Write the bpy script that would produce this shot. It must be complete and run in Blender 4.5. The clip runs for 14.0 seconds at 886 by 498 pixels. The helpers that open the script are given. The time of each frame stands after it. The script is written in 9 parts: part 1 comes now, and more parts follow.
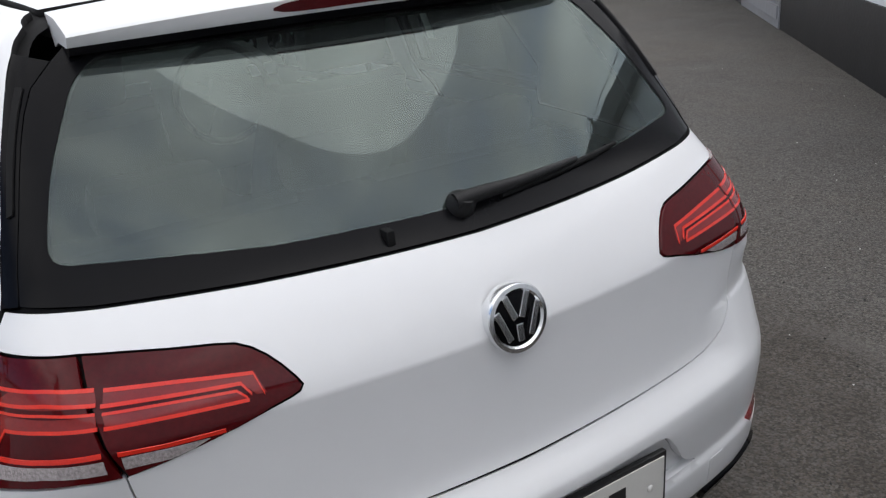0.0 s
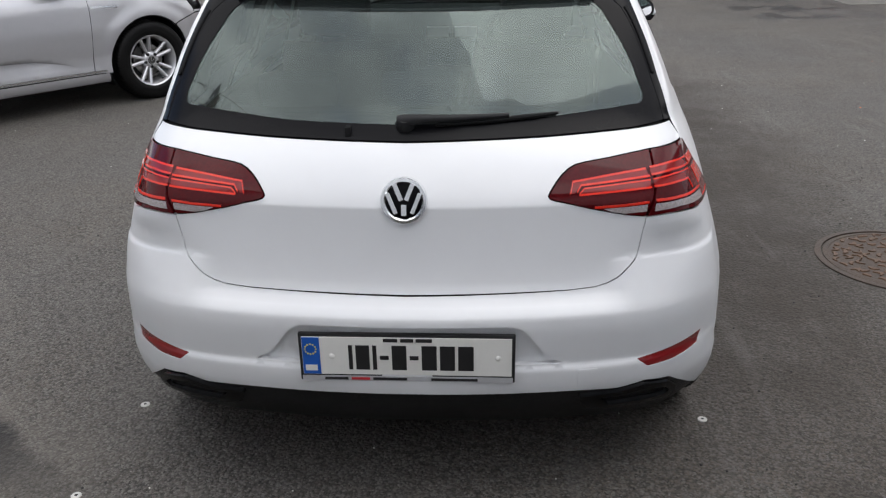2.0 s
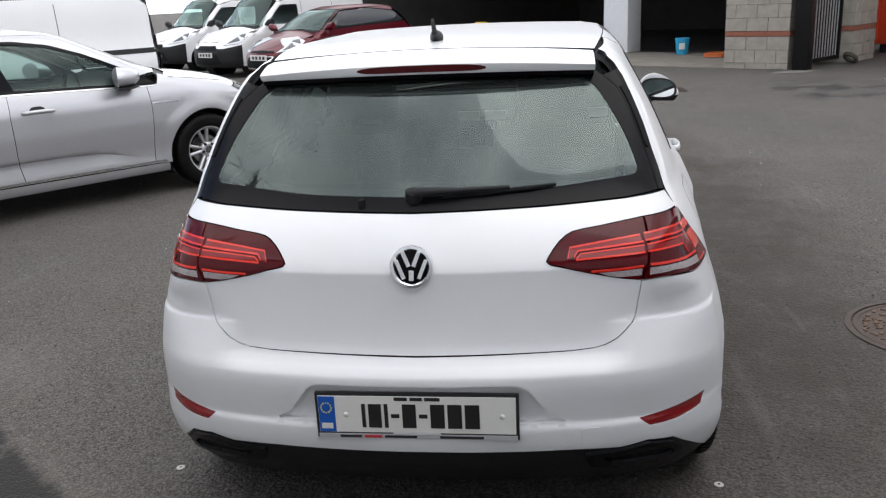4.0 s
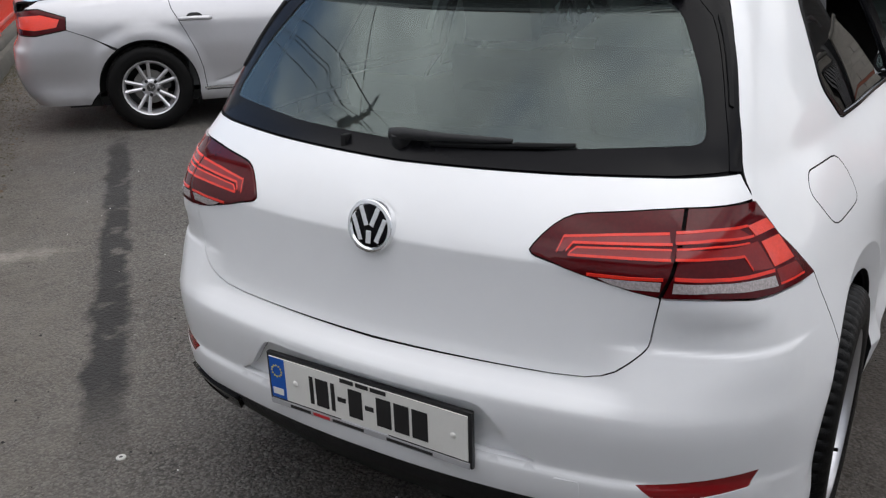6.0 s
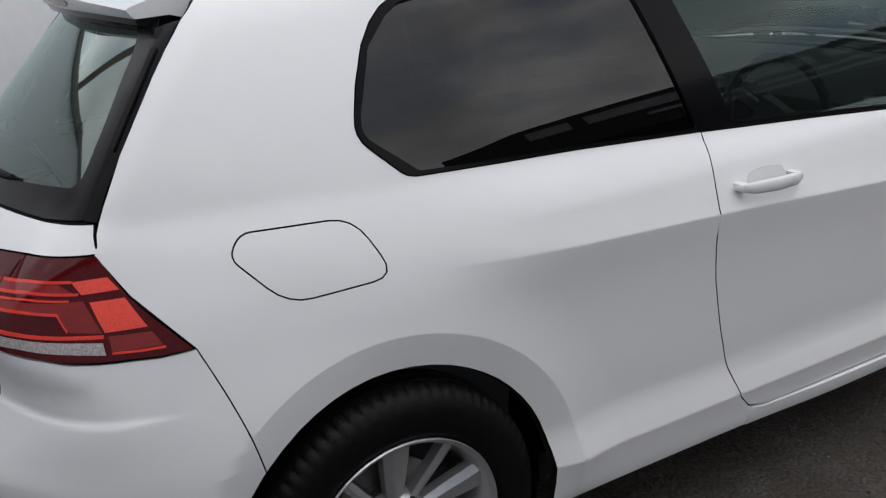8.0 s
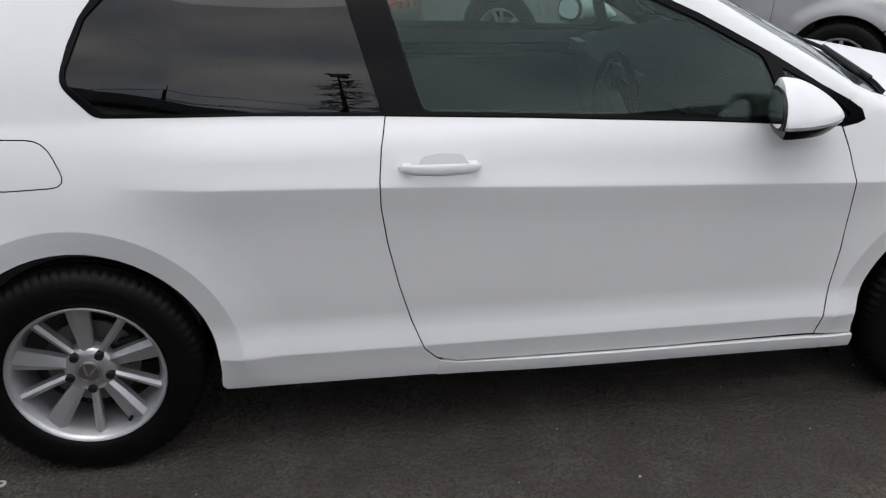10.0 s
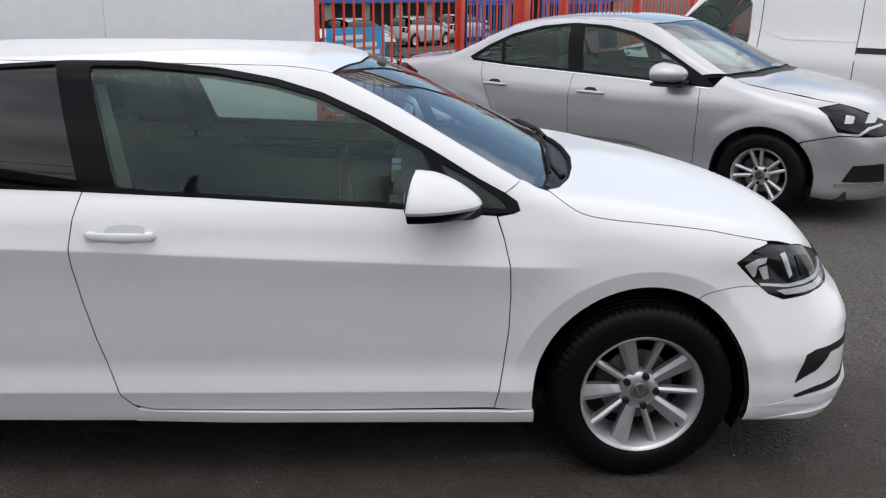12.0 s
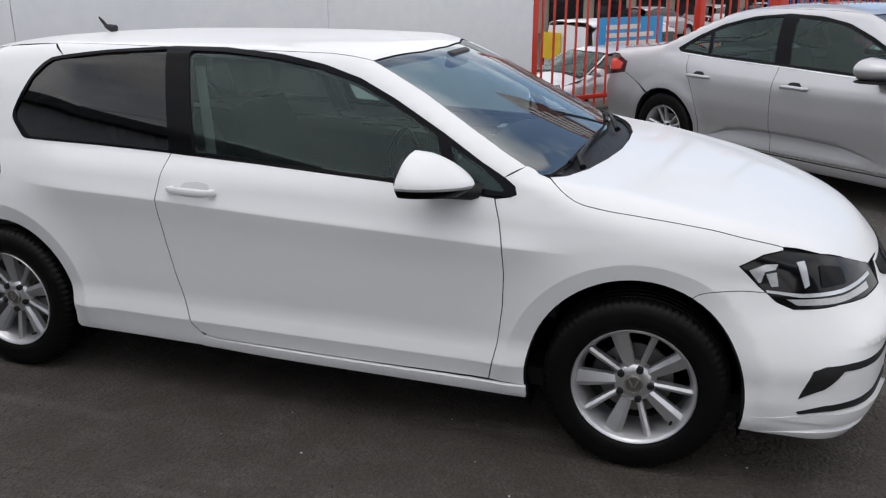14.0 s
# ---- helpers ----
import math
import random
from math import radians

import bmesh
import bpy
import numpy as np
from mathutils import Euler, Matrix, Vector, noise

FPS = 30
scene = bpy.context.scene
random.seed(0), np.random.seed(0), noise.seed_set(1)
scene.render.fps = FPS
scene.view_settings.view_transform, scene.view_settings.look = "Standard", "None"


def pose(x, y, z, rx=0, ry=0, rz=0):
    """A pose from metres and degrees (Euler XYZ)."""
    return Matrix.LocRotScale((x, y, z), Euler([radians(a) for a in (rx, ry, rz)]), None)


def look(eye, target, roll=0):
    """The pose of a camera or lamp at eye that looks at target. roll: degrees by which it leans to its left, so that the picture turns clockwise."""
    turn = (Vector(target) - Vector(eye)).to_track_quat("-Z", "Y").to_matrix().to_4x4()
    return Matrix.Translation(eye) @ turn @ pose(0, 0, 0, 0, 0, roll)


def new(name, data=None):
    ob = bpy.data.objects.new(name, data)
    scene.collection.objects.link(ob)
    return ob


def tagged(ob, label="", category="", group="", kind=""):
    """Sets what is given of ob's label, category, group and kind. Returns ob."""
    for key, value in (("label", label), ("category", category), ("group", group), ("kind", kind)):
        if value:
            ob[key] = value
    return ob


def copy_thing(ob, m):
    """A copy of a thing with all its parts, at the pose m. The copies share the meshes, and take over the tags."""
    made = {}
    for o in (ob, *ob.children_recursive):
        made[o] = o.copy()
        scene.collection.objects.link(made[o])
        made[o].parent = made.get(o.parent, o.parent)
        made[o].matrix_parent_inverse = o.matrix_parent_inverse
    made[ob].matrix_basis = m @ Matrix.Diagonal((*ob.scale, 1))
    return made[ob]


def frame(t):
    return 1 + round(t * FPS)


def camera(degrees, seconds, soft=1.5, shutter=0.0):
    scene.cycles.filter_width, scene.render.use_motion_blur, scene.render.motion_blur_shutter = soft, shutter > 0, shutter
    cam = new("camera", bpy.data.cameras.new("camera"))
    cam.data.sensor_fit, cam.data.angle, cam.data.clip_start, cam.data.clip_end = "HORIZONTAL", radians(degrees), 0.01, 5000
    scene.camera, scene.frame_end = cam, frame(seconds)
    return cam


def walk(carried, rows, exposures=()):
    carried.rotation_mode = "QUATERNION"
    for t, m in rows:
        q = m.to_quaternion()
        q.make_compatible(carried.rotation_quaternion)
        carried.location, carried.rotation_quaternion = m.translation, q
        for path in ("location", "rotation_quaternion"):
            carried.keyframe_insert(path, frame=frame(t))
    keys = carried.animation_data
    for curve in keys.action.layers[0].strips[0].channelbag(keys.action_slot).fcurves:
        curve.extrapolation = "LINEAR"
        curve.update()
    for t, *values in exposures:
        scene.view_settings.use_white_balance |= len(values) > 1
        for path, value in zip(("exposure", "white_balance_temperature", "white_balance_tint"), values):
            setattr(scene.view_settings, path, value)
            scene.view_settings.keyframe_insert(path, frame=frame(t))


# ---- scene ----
cam = camera(55.0, 14.0, soft=1.25)
PATH = [
    (0, (-0.876, 0.694, 1.441), (0.716, -0.276, 0.717), -4.7),
    (0.3, (-1.03, 0.52, 1.491), (0.64, -0.292, 0.748), -3.5),
    (0.6, (-1.209, 0.37, 1.477), (0.496, -0.339, 0.71), -2.1),
    (1, (-1.375, 0.165, 1.516), (0.4, -0.27, 0.701), -1.1),
    (1.5, (-1.563, -0.058, 1.537), (0.278, -0.141, 0.76), -2.2),
    (2, (-1.824, -0.205, 1.518), (0.024, -0.093, 0.762), -0.9),
    (2.5, (-1.965, -0.252, 1.528), (-0.111, -0.109, 0.794), -0.9),
    (3, (-2.01, -0.274, 1.534), (-0.116, -0.09, 0.919), -1.8),
    (3.2, (-2.021, -0.284, 1.539), (-0.123, -0.087, 0.94), -2.0),
    (5.5, (-1.508, -0.748, 1.439), (0.289, -0.116, 0.828), -3.1),
    (6, (-1.233, -0.987, 1.428), (0.351, 0.008, 0.721), -1.2),
    (6.5, (-0.877, -1.198, 1.409), (0.504, 0.057, 0.69), -2.2),
    (7, (-0.54, -1.502, 1.398), (0.678, -0.068, 0.723), -2.1),
    (7.5, (-0.187, -1.805, 1.386), (0.884, -0.26, 0.703), -2.7),
    (8, (0.126, -2.097, 1.403), (1.092, -0.476, 0.739), -2.3),
    (10.3, (1.557, -3.033, 1.608), (1.801, -1.223, 0.794), 0.5),
    (10.5, (1.677, -3.067, 1.619), (1.89, -1.233, 0.85), 0.4),
    (11, (2.015, -3.239, 1.609), (2.189, -1.372, 0.914), 0.7),
    (11.5, (2.324, -3.366, 1.597), (2.455, -1.486, 0.927), 0.8),
    (12, (2.609, -3.434, 1.621), (2.702, -1.524, 1.034), 0.8),
    (12.5, (2.933, -3.53, 1.629), (2.793, -1.624, 1.037), -0.4),
    (13, (3.173, -3.542, 1.629), (2.911, -1.657, 1.014), -1.1),
    (13.5, (3.361, -3.498, 1.645), (2.984, -1.633, 1.027), -0.5),
    (14, (3.602, -3.544, 1.655), (3.016, -1.734, 1.039), -0.0),
]
EXPOSURE = [(0, 0.55), (1.5, 0.77), (3.2, 0.82), (5.5, 0.75), (6.5, 0.64), (7, 0.50), (8.2, 0.26), (10.3, 0.47), (14, 0.36)]
walk(cam, [(t, look(eye, target, roll)) for t, eye, target, roll in PATH], EXPOSURE)

# ---- light: a bright overcast sky with a soft, veiled sun ----
world = bpy.data.worlds.new("overcast_sky")
scene.world = world
world.use_nodes = True
wn, wl = world.node_tree.nodes, world.node_tree.links
wn.clear()
sky = wn.new("ShaderNodeTexSky")
sky.sky_type, sky.sun_disc = "NISHITA", False
sky.sun_elevation, sky.sun_rotation = radians(70), radians(186)
sky.air_density, sky.dust_density, sky.ozone_density = 1.0, 1.5, 1.0
coord = wn.new("ShaderNodeTexCoord")
cloud_map = wn.new("ShaderNodeMapping")
cloud_map.inputs["Scale"].default_value = (1.2, 1.2, 2.6)
cloud = wn.new("ShaderNodeTexNoise")
cloud.inputs["Scale"].default_value, cloud.inputs["Detail"].default_value, cloud.inputs["Roughness"].default_value = 2.2, 7.0, 0.58
cloud_ramp = wn.new("ShaderNodeValToRGB")
cloud_ramp.color_ramp.elements[0].position, cloud_ramp.color_ramp.elements[0].color = 0.22, (0.0, 0.0, 0.0, 1)
cloud_ramp.color_ramp.elements[1].position, cloud_ramp.color_ramp.elements[1].color = 0.52, (1, 1, 1, 1)
shade = wn.new("ShaderNodeTexNoise")
shade.inputs["Scale"].default_value, shade.inputs["Detail"].default_value = 3.1, 6.0
shade_ramp = wn.new("ShaderNodeValToRGB")
shade_ramp.color_ramp.elements[0].position, shade_ramp.color_ramp.elements[0].color = 0.35, (5.15, 5.15, 5.35, 1)
shade_ramp.color_ramp.elements[1].position, shade_ramp.color_ramp.elements[1].color = 0.68, (9.4, 9.35, 9.45, 1)
sky_mix = wn.new("ShaderNodeMix")
sky_mix.data_type = "RGBA"
back = wn.new("ShaderNodeBackground")
back.inputs["Strength"].default_value = 0.15
wout = wn.new("ShaderNodeOutputWorld")
wl.new(coord.outputs["Generated"], cloud_map.inputs["Vector"])
wl.new(cloud_map.outputs["Vector"], cloud.inputs["Vector"])
wl.new(cloud_map.outputs["Vector"], shade.inputs["Vector"])
# the cover breaks up over the street, where blue sky shows
away = wn.new("ShaderNodeVectorMath")
away.operation = "DOT_PRODUCT"
away.inputs[1].default_value = (0.19, 0.92, 0.34)
clear = wn.new("ShaderNodeMapRange")
for key, value in (("From Min", 0.90), ("From Max", 0.98), ("To Min", 0.0), ("To Max", 0.33)):
    clear.inputs[key].default_value = value
thin = wn.new("ShaderNodeMath")
thin.operation = "SUBTRACT"
wl.new(coord.outputs["Generated"], away.inputs[0])
wl.new(away.outputs["Value"], clear.inputs["Value"])
wl.new(cloud.outputs["Fac"], thin.inputs[0])
wl.new(clear.outputs["Result"], thin.inputs[1])
wl.new(thin.outputs["Value"], cloud_ramp.inputs["Fac"])
wl.new(shade.outputs["Fac"], shade_ramp.inputs["Fac"])
wl.new(cloud_ramp.outputs["Color"], sky_mix.inputs["Factor"])
wl.new(sky.outputs["Color"], sky_mix.inputs["A"])
wl.new(shade_ramp.outputs["Color"], sky_mix.inputs["B"])
wl.new(sky_mix.outputs["Result"], back.inputs["Color"])
wl.new(back.outputs["Background"], wout.inputs["Surface"])
sun = new("sun", bpy.data.lights.new("sun", "SUN"))
sun.data.energy, sun.data.angle, sun.data.color = 0.3, radians(40), (1.0, 0.98, 0.95)
sun.matrix_world = look((-1.0, -9.0, 26), (0, 0, 0))

# ---- materials ----
def material(name, color, rough=0.5, metal=0.0, coat=0.0, bump=0.0, bump_scale=200.0, vary=0.0, vary_scale=4.0, vary_color=None, rough_vary=0.0, spec=0.5, sheen_flake=0.0):
    """A procedural surface: base colour broken up at two scales, with grain in relief."""
    m = bpy.data.materials.new(name)
    m.use_nodes = True
    n, l = m.node_tree.nodes, m.node_tree.links
    b = n["Principled BSDF"]
    b.inputs["Base Color"].default_value = (*color, 1)
    b.inputs["Roughness"].default_value, b.inputs["Metallic"].default_value = rough, metal
    b.inputs["Coat Weight"].default_value, b.inputs["Coat Roughness"].default_value = coat, 0.07
    b.inputs["Specular IOR Level"].default_value = spec
    tc = n.new("ShaderNodeTexCoord")
    if vary > 0:
        a, c = n.new("ShaderNodeTexNoise"), n.new("ShaderNodeTexNoise")
        a.inputs["Scale"].default_value, a.inputs["Detail"].default_value = vary_scale, 5
        c.inputs["Scale"].default_value, c.inputs["Detail"].default_value = vary_scale * 13, 3
        mx = n.new("ShaderNodeMix")
        mx.inputs["Factor"].default_value = 0.4
        ramp = n.new("ShaderNodeMapRange")
        ramp.inputs["From Min"].default_value, ramp.inputs["From Max"].default_value = 0.3, 0.7
        col = n.new("ShaderNodeMix")
        col.data_type = "RGBA"
        other = vary_color or tuple(v * (1 - vary) for v in color)
        col.inputs["A"].default_value, col.inputs["B"].default_value = (*color, 1), (*other, 1)
        l.new(tc.outputs["Object"], a.inputs["Vector"])
        l.new(tc.outputs["Object"], c.inputs["Vector"])
        l.new(a.outputs["Fac"], mx.inputs["A"])
        l.new(c.outputs["Fac"], mx.inputs["B"])
        l.new(mx.outputs["Result"], ramp.inputs["Value"])
        l.new(ramp.outputs["Result"], col.inputs["Factor"])
        l.new(col.outputs["Result"], b.inputs["Base Color"])
        if rough_vary:
            rr = n.new("ShaderNodeMapRange")
            rr.inputs["To Min"].default_value, rr.inputs["To Max"].default_value = max(rough - rough_vary, 0.02), min(rough + rough_vary, 1)
            l.new(mx.outputs["Result"], rr.inputs["Value"])
            l.new(rr.outputs["Result"], b.inputs["Roughness"])
    if bump > 0:
        g, bp = n.new("ShaderNodeTexNoise"), n.new("ShaderNodeBump")
        g.inputs["Scale"].default_value, g.inputs["Detail"].default_value = bump_scale, 4
        bp.inputs["Strength"].default_value, bp.inputs["Distance"].default_value = bump, 0.004
        l.new(tc.outputs["Object"], g.inputs["Vector"])
        l.new(g.outputs["Fac"], bp.inputs["Height"])
        l.new(bp.outputs["Normal"], b.inputs["Normal"])
    return m


def glass(name, tint, gloss=(1.0, 1.0, 1.0), rough=0.0, ior=1.5, film=0.0, veil_tone=(0.32, 0.37, 0.36)):
    """A thin tinted pane: what lies behind shows through the tint, the sky mirrors off the front by Fresnel."""
    m = bpy.data.materials.new(name)
    m.use_nodes = True
    n, l = m.node_tree.nodes, m.node_tree.links
    n.clear()
    out, mix = n.new("ShaderNodeOutputMaterial"), n.new("ShaderNodeMixShader")
    t, g, f = n.new("ShaderNodeBsdfTransparent"), n.new("ShaderNodeBsdfGlossy"), n.new("ShaderNodeFresnel")
    t.inputs["Color"].default_value = (*tint, 1)
    g.inputs["Roughness"].default_value = rough
    g.inputs["Color"].default_value = (*gloss, 1)
    f.inputs["IOR"].default_value = ior
    l.new(f.outputs["Fac"], mix.inputs["Fac"])
    # an even veil: thin dust, with pale sky haze put into its colour
    veil, d = n.new("ShaderNodeMixShader"), n.new("ShaderNodeBsdfDiffuse")
    veil.inputs["Fac"].default_value, d.inputs["Color"].default_value = film, (*veil_tone, 1)
    l.new(t.outputs["BSDF"], veil.inputs[1])
    l.new(d.outputs["BSDF"], veil.inputs[2])
    l.new(veil.outputs["Shader"], mix.inputs[1])
    l.new(g.outputs["BSDF"], mix.inputs[2])
    l.new(mix.outputs["Shader"], out.inputs["Surface"])
    return m


M_WHITE = material("white_car_paint", (0.745, 0.75, 0.76), 0.42, coat=0.45, vary=0.03, vary_scale=1.5, bump=0.01, bump_scale=900)
M_SILVER = material("silver_car_paint", (0.49, 0.49, 0.51), 0.34, metal=0.55, coat=1.0, vary=0.05, vary_scale=2, bump=0.03, bump_scale=1500)
M_RED_CAR = material("dark_red_car_paint", (0.10, 0.003, 0.010), 0.3, metal=0.25, coat=0.35, vary=0.1, spec=0.3)
# real rubber parts, and the painted-in shade of the gaps between panels
M_SEAL_GAP = material("black_rubber_and_gap_shade", (0.007, 0.007, 0.0075), 0.7, spec=0.2, vary=0.3, vary_scale=8)
M_BLACK_GLOSS = material("gloss_black_trim", (0.004, 0.004, 0.005), 0.13, vary=0.2, spec=0.1)
M_FRIT = material("black_printed_glass_border", (0.004, 0.004, 0.005), 0.25, vary=0.15, spec=0.12)
M_BLACK = material("textured_black_plastic", (0.012, 0.012, 0.013), 0.5, spec=0.3, bump=0.25, bump_scale=700, vary=0.35, vary_scale=6, rough_vary=0.12)
M_TYRE = material("tyre_rubber", (0.003, 0.003, 0.0033), 0.42, bump=0.3, bump_scale=300, vary=0.4, vary_scale=7, vary_color=(0.0055, 0.0053, 0.005), rough_vary=0.15, spec=0.13)
M_ARCH = material("black_arch_felt", (0.006, 0.006, 0.006), 0.95, bump=0.4, bump_scale=300, vary=0.4, vary_scale=8, spec=0.1)
M_ALLOY = material("silver_painted_alloy", (0.60, 0.60, 0.62), 0.34, metal=0.75, coat=0.4, vary=0.12, vary_scale=9, rough_vary=0.08)
M_STEEL = material("brushed_brake_steel", (0.30, 0.29, 0.28), 0.42, metal=0.9, vary=0.4, vary_scale=14)
M_DARK_METAL = material("dark_underbody_metal", (0.03, 0.03, 0.03), 0.7, metal=0.2, vary=0.4)
M_CHROME = material("chrome", (0.84, 0.85, 0.86), 0.20, metal=1.0, vary=0.04, vary_scale=20)
M_LAMP_DARK = material("dark_red_lamp_lens", (0.085, 0.003, 0.005), 0.06, coat=0.0, spec=0.26, vary=0.35, vary_scale=9, vary_color=(0.045, 0.002, 0.003))
M_LAMP_RED = material("bright_red_lamp_bar", (0.80, 0.030, 0.016), 0.16, coat=0.15, vary=0.25, vary_scale=30)
M_LAMP_REFLEX = material("red_reflex_prisms", (0.90, 0.035, 0.012), 0.2, coat=1.0, vary=0.2, vary_scale=120, bump=0.4, bump_scale=500)
M_LAMP_REFL = material("deep_red_reflector", (0.22, 0.009, 0.010), 0.15, coat=0.4, vary=0.4, vary_scale=60, vary_color=(0.2, 0.008, 0.01))
M_LAMP_MID = material("red_lamp_chamber", (0.24, 0.007, 0.007), 0.15, coat=0.2, vary=0.35, vary_scale=18)
M_LAMP_CLEAR = material("clear_ribbed_lamp_strip", (0.52, 0.46, 0.46), 0.18, coat=0.6, vary=0.6, vary_scale=220, bump=0.5, bump_scale=260)
M_HEADLAMP = material("smoked_headlamp_inner", (0.005, 0.005, 0.006), 0.1, coat=0.0, spec=0.3, vary=0.5, vary_scale=12)
M_REFLECTOR = material("headlamp_reflector", (0.62, 0.64, 0.67), 0.28, metal=0.7, vary=0.3, vary_scale=15)
M_AMBER = material("frosted_indicator_strip", (0.42, 0.43, 0.44), 0.2, coat=1.0, vary=0.3, vary_scale=80)
M_GLASS = glass("clear_green_tinted_glass", (0.58, 0.70, 0.665), (0.74, 0.92, 0.88), ior=1.48, film=0.012, veil_tone=(0.36, 0.44, 0.42))
M_GLASS_REAR = glass("rear_window_glass", (0.42, 0.51, 0.485), (0.86, 1.0, 0.965), ior=1.75, film=0.055)
M_SCREEN = glass("windscreen_glass", (0.62, 0.70, 0.69), (0.95, 1.0, 1.0), ior=2.4, film=0.03)
M_PRIVACY = glass("dark_privacy_glass", (0.035, 0.036, 0.04))
M_MIRROR = material("mirror_glass", (0.85, 0.87, 0.88), 0.02, metal=1.0)
M_PLATE = material("white_plate_plastic", (0.74, 0.73, 0.69), 0.3, coat=0.5, vary=0.05, vary_scale=12)
M_INK = material("black_ink", (0.012, 0.012, 0.013), 0.4)
M_BLUE = material("blue_plate_band", (0.008, 0.10, 0.46), 0.35, vary=0.15)
M_RED_INK = material("red_ink", (0.5, 0.02, 0.03), 0.4)
M_GREY_TRIM = material("grey_plate_surround", (0.42, 0.42, 0.43), 0.4, vary=0.1)
M_SEAT = material("dark_grey_seat_fabric", (0.055, 0.058, 0.06), 0.9, bump=0.04, bump_scale=300, vary=0.2, vary_scale=5)
M_DASH = material("charcoal_soft_plastic", (0.045, 0.047, 0.048), 0.7, bump=0.03, bump_scale=300, vary=0.2)
M_LINER = material("pale_grey_headliner", (0.17, 0.17, 0.17), 0.9, bump=0.03, bump_scale=300, vary=0.1)
M_ALU = material("brushed_aluminium_inlay", (0.55, 0.55, 0.56), 0.3, metal=0.9, vary=0.1)
M_ASPHALT_DARK = material("dark_tar", (0.022, 0.021, 0.020), 0.75, bump=0.4, bump_scale=90, vary=0.5, vary_scale=5)
M_CONCRETE = material("stained_concrete", (0.20, 0.19, 0.17), 0.85, bump=0.5, bump_scale=60, vary=0.45, vary_scale=3, rough_vary=0.1)
M_KERB = material("dirty_mossy_concrete", (0.085, 0.076, 0.062), 0.9, bump=0.7, bump_scale=45, vary=0.6, vary_scale=2.5, vary_color=(0.045, 0.042, 0.032))
M_WALL_WHITE = material("white_painted_wall", (0.78, 0.79, 0.80), 0.55, bump=0.06, bump_scale=30, vary=0.10, vary_scale=0.8, vary_color=(0.68, 0.70, 0.73))
M_WALL_BLACK = material("black_painted_plinth", (0.018, 0.018, 0.019), 0.6, bump=0.5, bump_scale=25, vary=0.5, vary_scale=3)
M_FENCE = material("orange_red_fence_paint", (0.62, 0.040, 0.018), 0.42, coat=0.2, bump=0.15, bump_scale=120, vary=0.25, vary_scale=3)
M_IRON = material("rusty_cast_iron", (0.050, 0.040, 0.033), 0.62, metal=0.35, bump=0.6, bump_scale=160, vary=0.6, vary_scale=12, vary_color=(0.085, 0.060, 0.045))
M_IRON_WORN = material("worn_cast_iron", (0.130, 0.074, 0.046), 0.55, metal=0.4, bump=0.5, bump_scale=160, vary=0.5, vary_scale=12, vary_color=(0.095, 0.058, 0.036))
M_STONE = material("rock_faced_limestone", (0.37, 0.34, 0.295), 0.9, bump=1.0, bump_scale=28, vary=0.35, vary_scale=7)
M_BRICK_RED = material("red_brick_band", (0.30, 0.11, 0.07), 0.85, bump=0.5, bump_scale=60, vary=0.35, vary_scale=9)
M_LAMP_BOWL = material("grey_lamp_bowl", (0.16, 0.165, 0.175), 0.2, metal=0.6, vary=0.5, vary_scale=25)
M_GATE = material("black_gate_paint", (0.005, 0.005, 0.0055), 0.5, vary=0.3, spec=0.2)
M_ORANGE = material("orange_red_steel", (0.58, 0.055, 0.018), 0.5, vary=0.2, vary_scale=2)
M_BUCKET = material("blue_plastic", (0.03, 0.36, 0.62), 0.4, vary=0.15)
M_HOSE = material("orange_hose", (0.52, 0.13, 0.03), 0.5, vary=0.15)
M_CRATE = material("blue_crate_plastic", (0.015, 0.12, 0.50), 0.45, vary=0.3, vary_scale=8)
M_YELLOW = material("yellow_sign", (0.72, 0.50, 0.03), 0.5, vary=0.15)
M_VAN_BLUE = material("sky_blue_van_wrap", (0.03, 0.34, 0.72), 0.35, coat=0.6, vary=0.15)
M_TAN = material("tan_render", (0.34, 0.29, 0.24), 0.85, vary=0.2, vary_scale=0.6)
M_GREY_WALL = material("grey_render", (0.30, 0.30, 0.31), 0.85, vary=0.2, vary_scale=0.7)
M_ROOF = material("grey_roof_sheet", (0.16, 0.165, 0.17), 0.6, vary=0.25)
M_WOOD = material("weathered_pole_wood", (0.12, 0.085, 0.055), 0.85, bump=0.5, bump_scale=40, vary=0.45, vary_scale=5)
M_DISC = material("scuffed_white_disc", (0.62, 0.61, 0.58), 0.6, vary=0.3, vary_scale=40)
M_DARK_WIN = material("dark_shop_window", (0.012, 0.014, 0.016), 0.08, vary=0.2)
M_MOSS = material("moss_and_grit", (0.055, 0.055, 0.028), 0.95, bump=0.8, bump_scale=80, vary=0.5, vary_scale=14, vary_color=(0.09, 0.08, 0.06))

